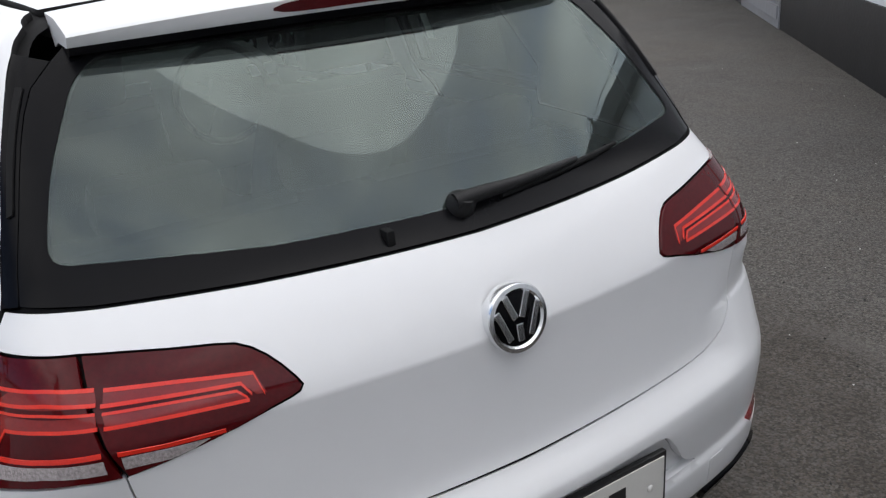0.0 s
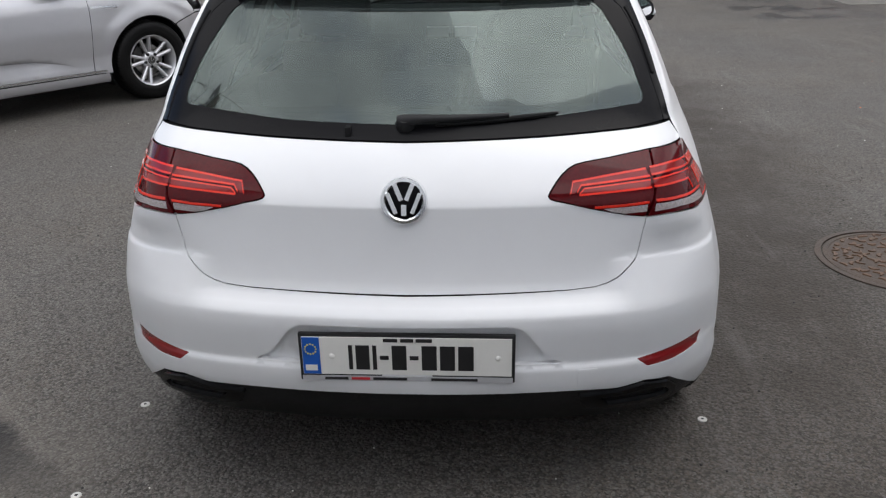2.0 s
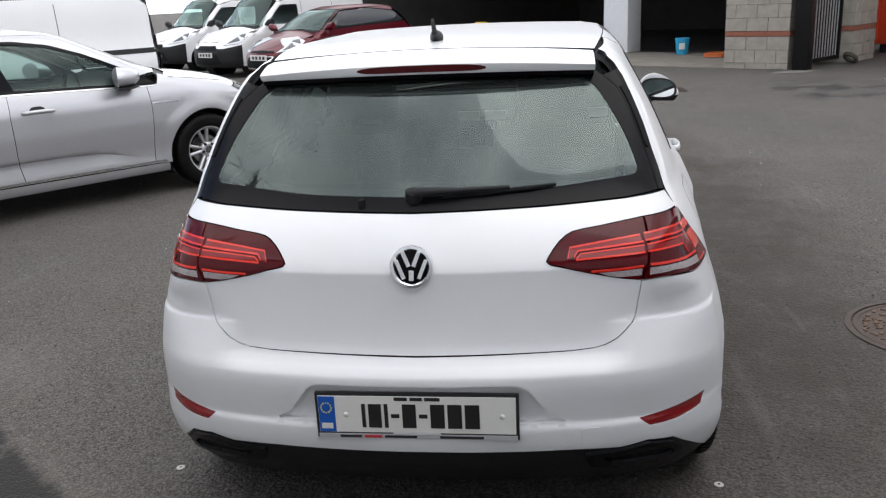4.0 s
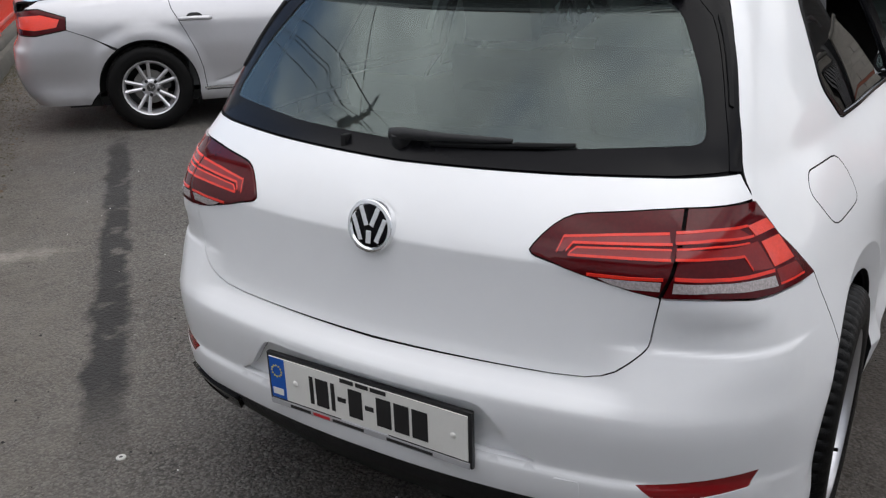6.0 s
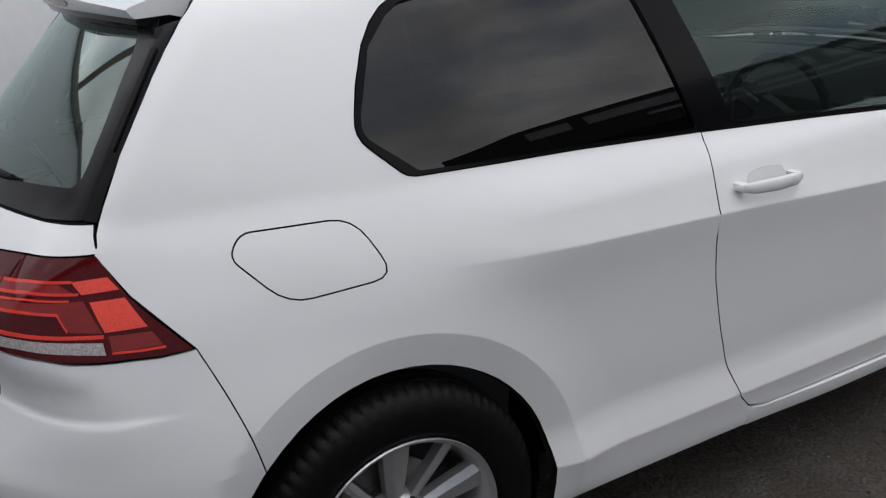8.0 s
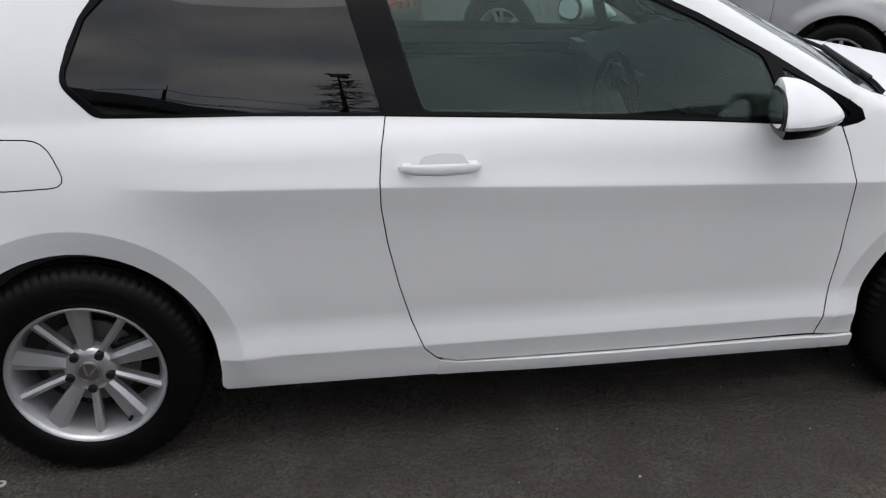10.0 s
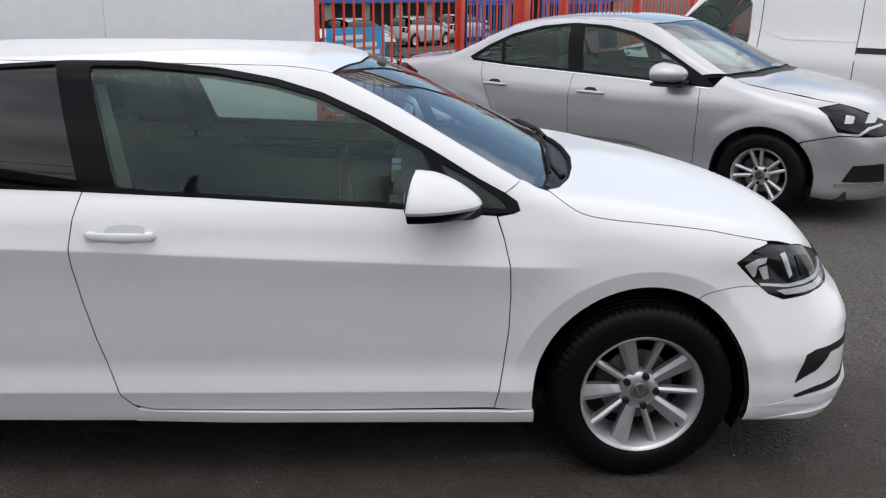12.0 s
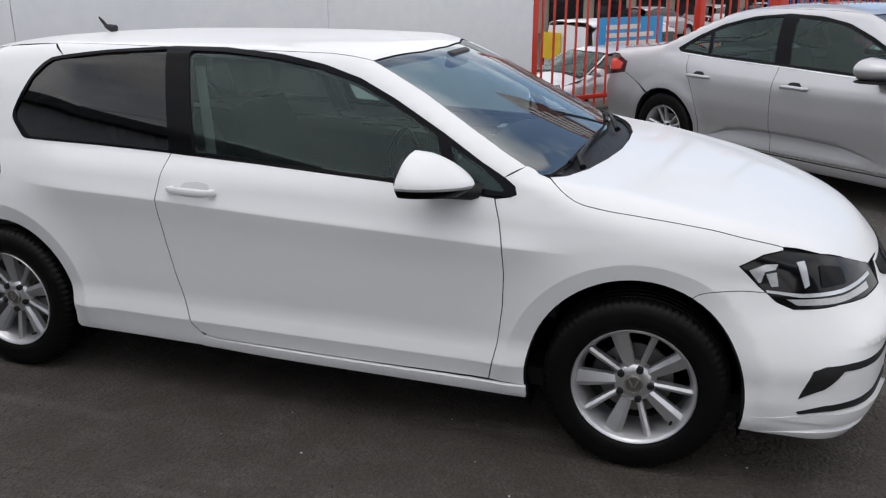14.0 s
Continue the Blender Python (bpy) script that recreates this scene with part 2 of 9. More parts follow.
# ---- car bodies: one smooth shell per car, cut into panels ----
def curve(*pairs):
    """A smooth function through (x, value) pairs, flat beyond the ends."""
    xs, ys = np.array([p[0] for p in pairs], float), np.array([p[1] for p in pairs], float)
    h, d = np.diff(xs), np.diff(ys) / np.diff(xs)
    m = np.zeros(len(xs))
    m[0], m[-1] = d[0], d[-1]
    for i in range(1, len(xs) - 1):
        if d[i - 1] * d[i] > 0:
            w1, w2 = 2 * h[i] + h[i - 1], h[i] + 2 * h[i - 1]
            m[i] = (w1 + w2) / (w1 / d[i - 1] + w2 / d[i])

    def value(x):
        x = np.clip(x, xs[0], xs[-1])
        i = np.clip(np.searchsorted(xs, x) - 1, 0, len(h) - 1)
        s = (x - xs[i]) / h[i]
        return (ys[i] * (1 + 2 * s) * (1 - s) ** 2 + h[i] * m[i] * s * (1 - s) ** 2
                + ys[i + 1] * s * s * (3 - 2 * s) + h[i] * m[i + 1] * s * s * (s - 1))
    grid = np.linspace(xs[0], xs[-1], 6001)
    table = value(grid)
    return lambda x: np.interp(x, grid, table)


def step(a, b, x):
    s = np.clip((x - a) / (b - a), 0, 1)
    return s * s * (3 - 2 * s)


def smax(a, b, r):
    h = np.clip(r - np.abs(a - b), 0, None) / r
    return np.maximum(a, b) + h * h * r * 0.25


class Shell:
    """A car's skin as the zero of one function of x (ahead), y (aside) and z (up), with ways to lay flat outlines onto it."""

    def __init__(self, side, rear, front, top, r_top, r_rear, r_front, polar=(1.1, 3.1), axis=0.8, creases=()):
        self.creases = creases
        self.side, self.rear, self.front, self.top = side, rear, front, top
        self.r_top, self.r_rear, self.r_front, self.polar, self.axis = r_top, r_rear, r_front, polar, axis

    def f(self, x, y, z):
        y = np.abs(y)
        v = smax(y - self.side(x, z), z - self.top(x, y), self.r_top(x))
        v = smax(v, self.rear(y, z) - x, self.r_rear(z))
        return smax(v, x - self.front(y, z), self.r_front(z))

    def rays(self, kind, u, v):
        o, zero, one = np.zeros((len(u), 3)), np.zeros(len(u)), np.ones(len(u))
        if kind == "side":
            return np.stack([u, zero, v], 1), np.stack([zero, one, zero], 1)
        if kind == "rear":
            return np.stack([one * self.polar[0], zero, v], 1), np.stack([-np.cos(u), np.sin(u), zero], 1)
        if kind == "front":
            return np.stack([one * self.polar[1], zero, v], 1), np.stack([np.cos(u), np.sin(u), zero], 1)
        if kind == "top":
            return np.stack([u, v, one * 0.5], 1), np.stack([zero, zero, one], 1)
        return np.stack([u, zero, one * self.axis], 1), np.stack([zero, np.sin(v), np.cos(v)], 1)

    def inv(self, kind, p):
        x, y, z = p
        return {"side": (x, z), "rear": (math.atan2(y, self.polar[0] - x), z), "front": (math.atan2(y, x - self.polar[1]), z),
                "top": (x, y), "tunnel": (x, math.atan2(y, z - self.axis))}[kind]

    def solve(self, o, d, far=3.0):
        lo, hi = np.zeros(len(o)), np.full(len(o), far)
        for _ in range(25):
            mid = (lo + hi) / 2
            p = o + d * mid[:, None]
            inside = self.f(p[:, 0], p[:, 1], p[:, 2]) < 0
            lo, hi = np.where(inside, mid, lo), np.where(inside, hi, mid)
        return o + d * lo[:, None]

    def normal(self, p, e=0.002):
        g = [self.f(*(p + s).T) - self.f(*(p - s).T) for s in np.eye(3) * e]
        g = np.stack(g, 1)
        return g / np.maximum(np.linalg.norm(g, axis=1), 1e-9)[:, None]

    def point(self, spec):
        """s: (x, z) on the flank, r: (y, z) at the back, f: (y, z) at the front, t: (x, y) on top, p: a place as it is."""
        k, *c = spec
        if k == "p":
            return tuple(c)
        one = {"s": ([c[0], 0, c[1]], [0, 1, 0]), "r": ([2.0, c[0], c[1]], [-1, 0, 0]), "f": ([2.5, c[0], c[1]], [1, 0, 0]),
               "t": ([c[0], c[1], 0.5], [0, 0, 1])}[k if k in "srft" else "s"]
        return tuple(self.solve(np.array([one[0]], float), np.array([one[1]], float))[0])

    def lines(self, kind, loop):
        """Points along the shell's creases, for a panel with that outline."""
        a = np.array(loop)
        (u0, v0), (u1, v1) = a.min(0), a.max(0)
        out = []
        for kinds, pts in self.creases:
            if kind in kinds:
                out += [q for q in pts if u0 < q[0] < u1 and v0 < q[1] < v1]
        return out

    def outline(self, kind, specs):
        return [self.inv(kind, self.point(s)) for s in specs]


def rounded(pts, r, steps=4):
    """A closed outline with its corners turned on a radius; r: one for all, or one each."""
    out, n = [], len(pts)
    for i in range(n):
        a, b, c = (np.array(pts[j % n], float) for j in (i - 1, i, i + 1))
        q = r[i] if isinstance(r, (list, tuple)) else r
        la, lc = np.linalg.norm(a - b), np.linalg.norm(c - b)
        q = min(q, la * 0.45, lc * 0.45)
        if q < 1e-4:
            out.append(tuple(b))
            continue
        p0, p1 = b + (a - b) / la * q, b + (c - b) / lc * q
        for k in range(steps + 1):
            s = k / steps
            out.append(tuple(p0 * (1 - s) ** 2 + 2 * b * s * (1 - s) + p1 * s * s))
    return out


def resample(pts, h):
    out, n = [], len(pts)
    for i in range(n):
        a, b = np.array(pts[i]), np.array(pts[(i + 1) % n])
        k = max(1, int(np.ceil(np.linalg.norm(b - a) / h)))
        out += [tuple(a + (b - a) * j / k) for j in range(k)]
    return out


def inset(pts, d):
    """Move a closed outline inwards by d."""
    p = np.array(pts, float)
    area = 0.5 * np.sum(p[:, 0] * np.roll(p[:, 1], -1) - np.roll(p[:, 0], -1) * p[:, 1])
    e = np.roll(p, -1, 0) - p
    e /= np.maximum(np.linalg.norm(e, axis=1), 1e-9)[:, None]
    n = np.stack([-e[:, 1], e[:, 0]], 1) * (1 if area > 0 else -1)
    m = n + np.roll(n, 1, 0)
    m /= np.maximum((m * n).sum(1), 0.35)[:, None]
    return [tuple(q) for q in p + m * d]


def within(q, loops):
    """Even-odd test of points q against closed loops."""
    hit = np.zeros(len(q), bool)
    for loop in loops:
        a = np.array(loop, float)
        b = np.roll(a, -1, 0)
        dy = np.where(a[:, 1] == b[:, 1], 1e-12, b[:, 1] - a[:, 1])
        for part_of in np.array_split(np.arange(len(q)), max(1, len(q) // 2000)):
            c = q[part_of]
            cross = (a[None, :, 1] > c[:, None, 1]) != (b[None, :, 1] > c[:, None, 1])
            left = c[:, None, 0] < (b[:, 0] - a[:, 0]) * (c[:, None, 1] - a[:, 1]) / dy + a[:, 0]
            hit[part_of] ^= (cross & left).sum(1) % 2 == 1
    return hit


def triangulated(loops, h, lines=()):
    """Points and triangles that fill the loops, with a grid of spacing h inside and extra points along the crease lines."""
    from mathutils.geometry import delaunay_2d_cdt
    verts, edges = [], []
    for loop in loops:
        b = len(verts)
        verts += loop
        edges += [(b + i, b + (i + 1) % len(loop)) for i in range(len(loop))]
    a = np.array(verts)
    gx, gy = np.meshgrid(np.arange(a[:, 0].min() + h / 2, a[:, 0].max(), h), np.arange(a[:, 1].min() + h / 2, a[:, 1].max(), h))
    gx = gx + (np.arange(gx.shape[0]) % 2)[:, None] * h / 2
    g = np.stack([gx.ravel(), gy.ravel()], 1)
    if len(g):
        g = g[within(g, loops)]
    keep = a
    if len(lines):
        e = np.array(lines)
        e = e[within(e, loops)]
        if len(e):
            near = np.sqrt(((e[:, None] - a[None]) ** 2).sum(2)).min(1)
            e = e[near > 0.004]
            keep = np.concatenate([a, e])
            verts = verts + [tuple(q) for q in e]
    if len(g):
        g = g[np.concatenate([np.sqrt(((q[:, None] - keep[None]) ** 2).sum(2)).min(1) for q in np.array_split(g, max(1, len(g) // 300))]) > h * 0.45]
    out = delaunay_2d_cdt([Vector(v) for v in verts] + [Vector(v) for v in g], edges, [], 0, 1e-6)
    pts = np.array([(v.x, v.y) for v in out[0]])
    tri = np.array([f for f in out[2] if len(f) == 3])
    tri = tri[within(pts[tri].mean(1), loops)]
    return pts, tri


def mesh_object(name, verts, faces, mats, face_mat=None, normals=None, parent=None, label="", flip=False, smooth=True):
    me = bpy.data.meshes.new(name)
    if flip:
        faces = [tuple(reversed(f)) for f in faces]
    me.from_pydata([tuple(v) for v in verts], [], [tuple(int(i) for i in f) for f in faces])
    for m in mats:
        me.materials.append(m)
    if face_mat is not None:
        me.polygons.foreach_set("material_index", face_mat)
    me.polygons.foreach_set("use_smooth", [smooth] * len(me.polygons))
    if normals is not None:
        me.normals_split_custom_set_from_vertices([tuple(v) for v in normals])
    me.update()
    ob = new(name, me)
    if parent:
        ob.parent = parent
    if label:
        tagged(ob, label)
    return ob


def panel(shell, name, kind, specs, mat, parent, r=0.0, holes=(), gap=0.0021, h=0.03, lift=0.0, deep=0.012, flange=0.008,
          mirror=1, label="", edge=None, both=False, hole_gap=None, wall=None):
    """A sheet cut out of the shell along an outline, with rolled edges and a flange that closes the shut lines,
    coloured black to deepen their shade.
    mirror: 1 for the car's left, -1 for its right. both: the outline is one half of a part that spans the middle."""
    k = {"side": 1.0, "rear": 1.0, "front": 1.0, "top": 1.0, "tunnel": 0.75}[kind]
    uv = [(u, v * k) for u, v in shell.outline(kind, specs)]
    if both:
        axis = {"rear": 0, "front": 0, "top": 1, "tunnel": 1}[kind]
        other = [(-u, v) if axis == 0 else (u, -v) for u, v in reversed(uv)]
        uv = uv + [q for q in other if min(math.dist(q, p) for p in uv) > 1e-4]
    loop = resample(inset(rounded(uv, r), gap), h * 0.6)
    loops = [loop]
    for hole in holes:
        pts, hr = hole if isinstance(hole, tuple) and isinstance(hole[0], list) else (hole, 0.0)
        huv = [(u, v * k) for u, v in (shell.outline(kind, pts) if isinstance(pts[0][0], str) else pts)]
        loops.append(resample(inset(rounded(huv, hr), -(gap if hole_gap is None else hole_gap)), h * 0.6))
    pts, tri = triangulated(loops, h, shell.lines(kind, loops[0]))
    o, d = shell.rays(kind, pts[:, 0], pts[:, 1] / k)
    p = shell.solve(o, d)
    n = shell.normal(p)
    rise = (lambda q: lift(q[:, 0])[:, None]) if callable(lift) else (lambda q: lift)
    p = p + n * rise(p)
    # orient the triangles outwards
    c = np.cross(p[tri[:, 1]] - p[tri[:, 0]], p[tri[:, 2]] - p[tri[:, 0]])
    turn = (c * n[tri[:, 0]]).sum(1) < 0
    tri[turn] = tri[turn][:, ::-1]
    verts, norms, faces, fm = [p], [n], [tuple(t) for t in tri], [0] * len(tri)
    base = len(p)
    for i, lp in enumerate(loops):
        lo = np.array(lp)
        q_out = np.array(inset(lp, -flange if i == 0 else flange))
        rings = []
        for uvs, dep in ((lo, 0.0), (lo, deep), (q_out, deep + 0.001)):
            oo, dd = shell.rays(kind, uvs[:, 0], uvs[:, 1] / k)
            pp = shell.solve(oo, dd)
            nn = shell.normal(pp)
            rings.append((pp + nn * (rise(pp) - dep), nn))
        side = rings[0][0] - rings[2][0]
        side = -side + rings[0][1] * (side * rings[0][1]).sum(1)[:, None]
        side /= np.maximum(np.linalg.norm(side, axis=1), 1e-9)[:, None]
        m = len(lp)
        up = rings[0][1] * 0.6 + side * 0.8
        for ring, nor in ((rings[0][0], up), (rings[1][0], side), (rings[1][0], rings[1][1]), (rings[2][0], rings[2][1])):
            verts.append(ring)
            norms.append(nor)
        flips = {}
        for a, (r0, r1, want) in ((0, (rings[0][0], rings[1][0], side)), (2, (rings[1][0], rings[2][0], rings[1][1]))):
            nx = np.roll(r0, -1, 0)
            flips[a] = (np.cross(nx - r0, r1 - r0) * want).sum() < 0
        for j in range(m):
            j2 = (j + 1) % m
            for a, b, mi in ((0, 1, 0 if wall == "skin" or deep != 0.012 else 1), (2, 3, 1)):
                fc = [base + a * m + j, base + a * m + j2, base + b * m + j2, base + b * m + j]
                if flips[a]:
                    fc.reverse()
                faces.append(tuple(fc))
                fm.append(mi)
        base += 4 * m
    V, N = np.concatenate(verts), np.concatenate(norms)
    if mirror < 0:
        V, N = V * (1, -1, 1), N * (1, -1, 1)
    return mesh_object(name, V, faces, [mat, edge or M_SEAL_GAP], fm, N, parent, label, flip=mirror < 0)


def arc(cx, cz, r, a0, a1, n=14, k="s"):
    """Outline points on a wheel arch, angles in degrees from ahead, upwards; r: one radius, or a function of the angle."""
    out = []
    for i in range(n + 1):
        a = a0 + (a1 - a0) * i / n
        q = r(a) if callable(r) else r
        out.append((k, cx + q * math.cos(radians(a)), cz + q * math.sin(radians(a))))
    return out


# ---- simple solids ----
def solid(bm_fn, name, mat, parent=None, label="", bevel=0.0, smooth=True, matrix=None, segments=2):
    bm = bmesh.new()
    bm_fn(bm)
    if bevel:
        bmesh.ops.bevel(bm, geom=[e for e in bm.edges if e.calc_face_angle(0) > 0.5], offset=bevel, segments=segments, affect="EDGES", profile=0.6)
    if matrix is not None:
        bm.transform(matrix)
    return part(name, bm, mat, parent, label, smooth)


def part(name, bm, mat, parent=None, label="", smooth=True):
    me = bpy.data.meshes.new(name)
    bmesh.ops.recalc_face_normals(bm, faces=bm.faces)
    if smooth:
        for f in bm.faces:
            f.smooth = True
        for e in bm.edges:
            if e.calc_face_angle(0) > 0.7:
                e.smooth = False
    bm.to_mesh(me)
    bm.free()
    for m in (mat if isinstance(mat, (list, tuple)) else [mat]):
        me.materials.append(m)
    ob = new(name, me)
    if parent:
        ob.parent = parent
    if label:
        tagged(ob, label)
    return ob


def box(bm, x0, x1, y0, y1, z0, z1, m=None):
    vs = [bm.verts.new((x, y, z)) for x in (x0, x1) for y in (y0, y1) for z in (z0, z1)]
    for f in ((0, 1, 3, 2), (4, 6, 7, 5), (0, 4, 5, 1), (2, 3, 7, 6), (0, 2, 6, 4), (1, 5, 7, 3)):
        bm.faces.new([vs[i] for i in f])
    if m is not None:
        bmesh.ops.transform(bm, matrix=m, verts=vs)
    return vs


def boxes(*dims):
    def make(bm):
        for d in dims:
            box(bm, *d)
    return make


def lathe(bm, profile, n=48, m=None, closed=False):
    """Turn (radius, along) pairs about the y axis."""
    rings = []
    for r, a in profile:
        rings.append([bm.verts.new((r * math.cos(2 * math.pi * i / n), a, r * math.sin(2 * math.pi * i / n))) for i in range(n)] if r > 1e-6 else [bm.verts.new((0, a, 0))])
    pairs = list(zip(rings, rings[1:])) + ([(rings[-1], rings[0])] if closed else [])
    for p, q in pairs:
        for i in range(n):
            j = (i + 1) % n
            if len(p) == 1 and len(q) == 1:
                continue
            if len(p) == 1:
                bm.faces.new((p[0], q[j], q[i]))
            elif len(q) == 1:
                bm.faces.new((p[i], p[j], q[0]))
            else:
                bm.faces.new((p[i], p[j], q[j], q[i]))
    if m is not None:
        bmesh.ops.transform(bm, matrix=m, verts=[v for ring in rings for v in ring])


def tube(bm, pts, radius, n=8, cap=True):
    """A round bar along a line of points; radius: one for all, or one each."""
    pts = [Vector(p) for p in pts]
    rings = []
    for i, p in enumerate(pts):
        d = (pts[min(i + 1, len(pts) - 1)] - pts[max(i - 1, 0)]).normalized()
        a = d.orthogonal().normalized() if not rings else (last - d * last.dot(d)).normalized()
        last = a
        b = d.cross(a)
        r = radius[i] if isinstance(radius, (list, tuple)) else radius
        rings.append([bm.verts.new(p + (a * math.cos(2 * math.pi * k / n) + b * math.sin(2 * math.pi * k / n)) * r) for k in range(n)])
    for p, q in zip(rings, rings[1:]):
        for k in range(n):
            bm.faces.new((p[k], p[(k + 1) % n], q[(k + 1) % n], q[k]))
    if cap:
        bm.faces.new(list(reversed(rings[0])))
        bm.faces.new(rings[-1])


def prism(bm, outline, y0, y1, m=None):
    """A flat outline in x and z, given thickness along y."""
    a = [bm.verts.new((x, y0, z)) for x, z in outline]
    b = [bm.verts.new((x, y1, z)) for x, z in outline]
    n = len(outline)
    bm.faces.new(a)
    bm.faces.new(list(reversed(b)))
    for i in range(n):
        bm.faces.new((a[i], b[i], b[(i + 1) % n], a[(i + 1) % n]))
    if m is not None:
        bmesh.ops.transform(bm, matrix=m, verts=a + b)

# ---- the white hatchback: shape ----
G_HUB_R, G_HUB_F, G_HUB_Z = 0.762, 3.404, 0.312
SEC = curve((0.10, 0.70), (0.17, 0.79), (0.205, 0.850), (0.235, 0.872), (0.27, 0.8795), (0.30, 0.8825), (0.341, 0.8885), (0.345, 0.8893), (0.349, 0.8883), (0.376, 0.8795), (0.403, 0.8705), (0.44, 0.864), (0.50, 0.866),
            (0.60, 0.870), (0.70, 0.8765), (0.765, 0.8852), (0.793, 0.8890), (0.7985, 0.8895), (0.8025, 0.8882), (0.82, 0.8805), (0.85, 0.868), (0.90, 0.851), (0.95, 0.825), (0.985, 0.798),
            (1.02, 0.779), (1.12, 0.742), (1.20, 0.704), (1.30, 0.645), (1.374, 0.598), (1.42, 0.555), (1.50, 0.46))
SEC_SOFT = curve((0.10, 0.70), (0.17, 0.79), (0.205, 0.850), (0.235, 0.872), (0.27, 0.880), (0.32, 0.880), (0.40, 0.872), (0.50, 0.872), (0.60, 0.877), (0.70, 0.880),
                 (0.78, 0.877), (0.85, 0.864), (0.90, 0.845), (0.95, 0.821), (0.985, 0.801), (1.02, 0.782), (1.12, 0.742), (1.20, 0.704), (1.30, 0.645), (1.374, 0.598),
                 (1.42, 0.555), (1.50, 0.46))
OFF_LOW = curve((0.0, -0.26), (0.12, -0.155), (0.2, -0.106), (0.32, -0.058), (0.45, -0.034), (0.77, -0.030), (1.1, -0.018), (1.6, -0.010), (2.2, -0.003), (3.0, 0.0), (3.5, 0.004), (3.8, 0.008),
                (3.95, -0.008), (4.1, -0.045), (4.28, -0.16))
OFF_HIGH = curve((0.0, -0.34), (0.2, -0.19), (0.295, -0.142), (0.42, -0.103), (0.55, -0.078), (0.70, -0.060), (0.87, -0.045), (1.1, -0.028), (1.6, -0.015), (2.2, -0.004), (3.0, -0.003),
                 (3.25, -0.008), (3.45, -0.022), (3.6, -0.042), (3.72, -0.078), (3.9, -0.128), (4.05, -0.195), (4.26, -0.37))
CREASE = curve((0.8, 0.844), (1.57, 0.828), (2.2, 0.805), (2.95, 0.778), (3.4, 0.763))


BELT_Z = curve((0.5, 1.006), (0.9, 1.005), (1.25, 1.003), (1.6, 0.994), (2.0, 0.980), (2.5, 0.957), (2.9, 0.936), (3.3, 0.93))


def golf_body(x, z):
    """The half width of the flank from its sections."""
    shift = (CREASE(x) - 0.80) * step(0.45, 0.62, z) * (1 - step(0.86, 1.0, z))
    sharp = step(0.80, 1.22, x) * (1 - step(2.98, 3.25, x))
    y = SEC_SOFT(z) + (SEC(z - shift) - SEC_SOFT(z)) * sharp
    back = 1 - step(0.45, 0.85, x)
    return y + OFF_LOW(x) + (OFF_HIGH(x) - OFF_LOW(x)) * step(0.42 + 0.08 * back, 0.74 + 0.17 * back, z)


GRID_X = np.linspace(-0.6, 5.0, 1601)
BELT_Y, BROW_Y = golf_body(GRID_X, BELT_Z(GRID_X)), golf_body(GRID_X, 1.365 + 0 * GRID_X)


def golf_side(x, z):
    # above the belt the side glass leans in on one gentle curve
    belt, brow = BELT_Z(x), 1.365
    u = np.clip((z - belt) / (brow - belt), 0, 1)
    low, high = np.interp(x, GRID_X, BELT_Y), np.interp(x, GRID_X, BROW_Y)
    y = np.where((z > belt) & (z < brow), low + (high - low) * (0.72 * u + 0.28 * u * u), golf_body(x, z))
    for hub, grow, rim in ((G_HUB_R, 0.015, 0.426), (G_HUB_F, 0.013, 0.444)):
        # the skin swells towards a crease round the arch, and a flat lip turns in from it
        d = np.hypot(x - hub, z - G_HUB_Z)
        swell = np.where(d > rim, np.clip((rim + 0.132 - d) / 0.132, 0, 1) ** 1.6, 1 - (rim - d) * 13)
        y = y + grow * swell * step(0.20, 0.36, z)
    # a ledge where the bumper's shoulder runs out on the flank
    return y + 0.007 * step(0.700, 0.688, z) * (1 - step(0.24, 0.42, x)) * step(0.3, 0.5, z)


def arch_r(a):
    """The front wheel opening stands a little taller than it is wide; a in degrees."""
    return 0.366 + 0.023 * math.sin(radians(a)) ** 2 if 0 < a < 180 else 0.366


G_REAR = curve((0.10, 0.22), (0.20, 0.14), (0.26, 0.085), (0.30, 0.050), (0.335, 0.030), (0.37, 0.013), (0.40, 0.0075), (0.430, 0.0055), (0.4345, 0.006), (0.450, 0.013), (0.47, 0.0105), (0.50, 0.006), (0.555, 0.0), (0.580, 0.0015), (0.590, 0.007), (0.610, 0.030), (0.622, 0.043), (0.632, 0.049),
               (0.66, 0.0575), (0.72, 0.064), (0.80, 0.067), (0.848, 0.066), (0.857, 0.069), (0.90, 0.091), (0.95, 0.125), (0.985, 0.158), (1.0, 0.175), (1.05, 0.217), (1.10, 0.262), (1.20, 0.352),
               (1.275, 0.425), (1.32, 0.47), (1.40, 0.56))
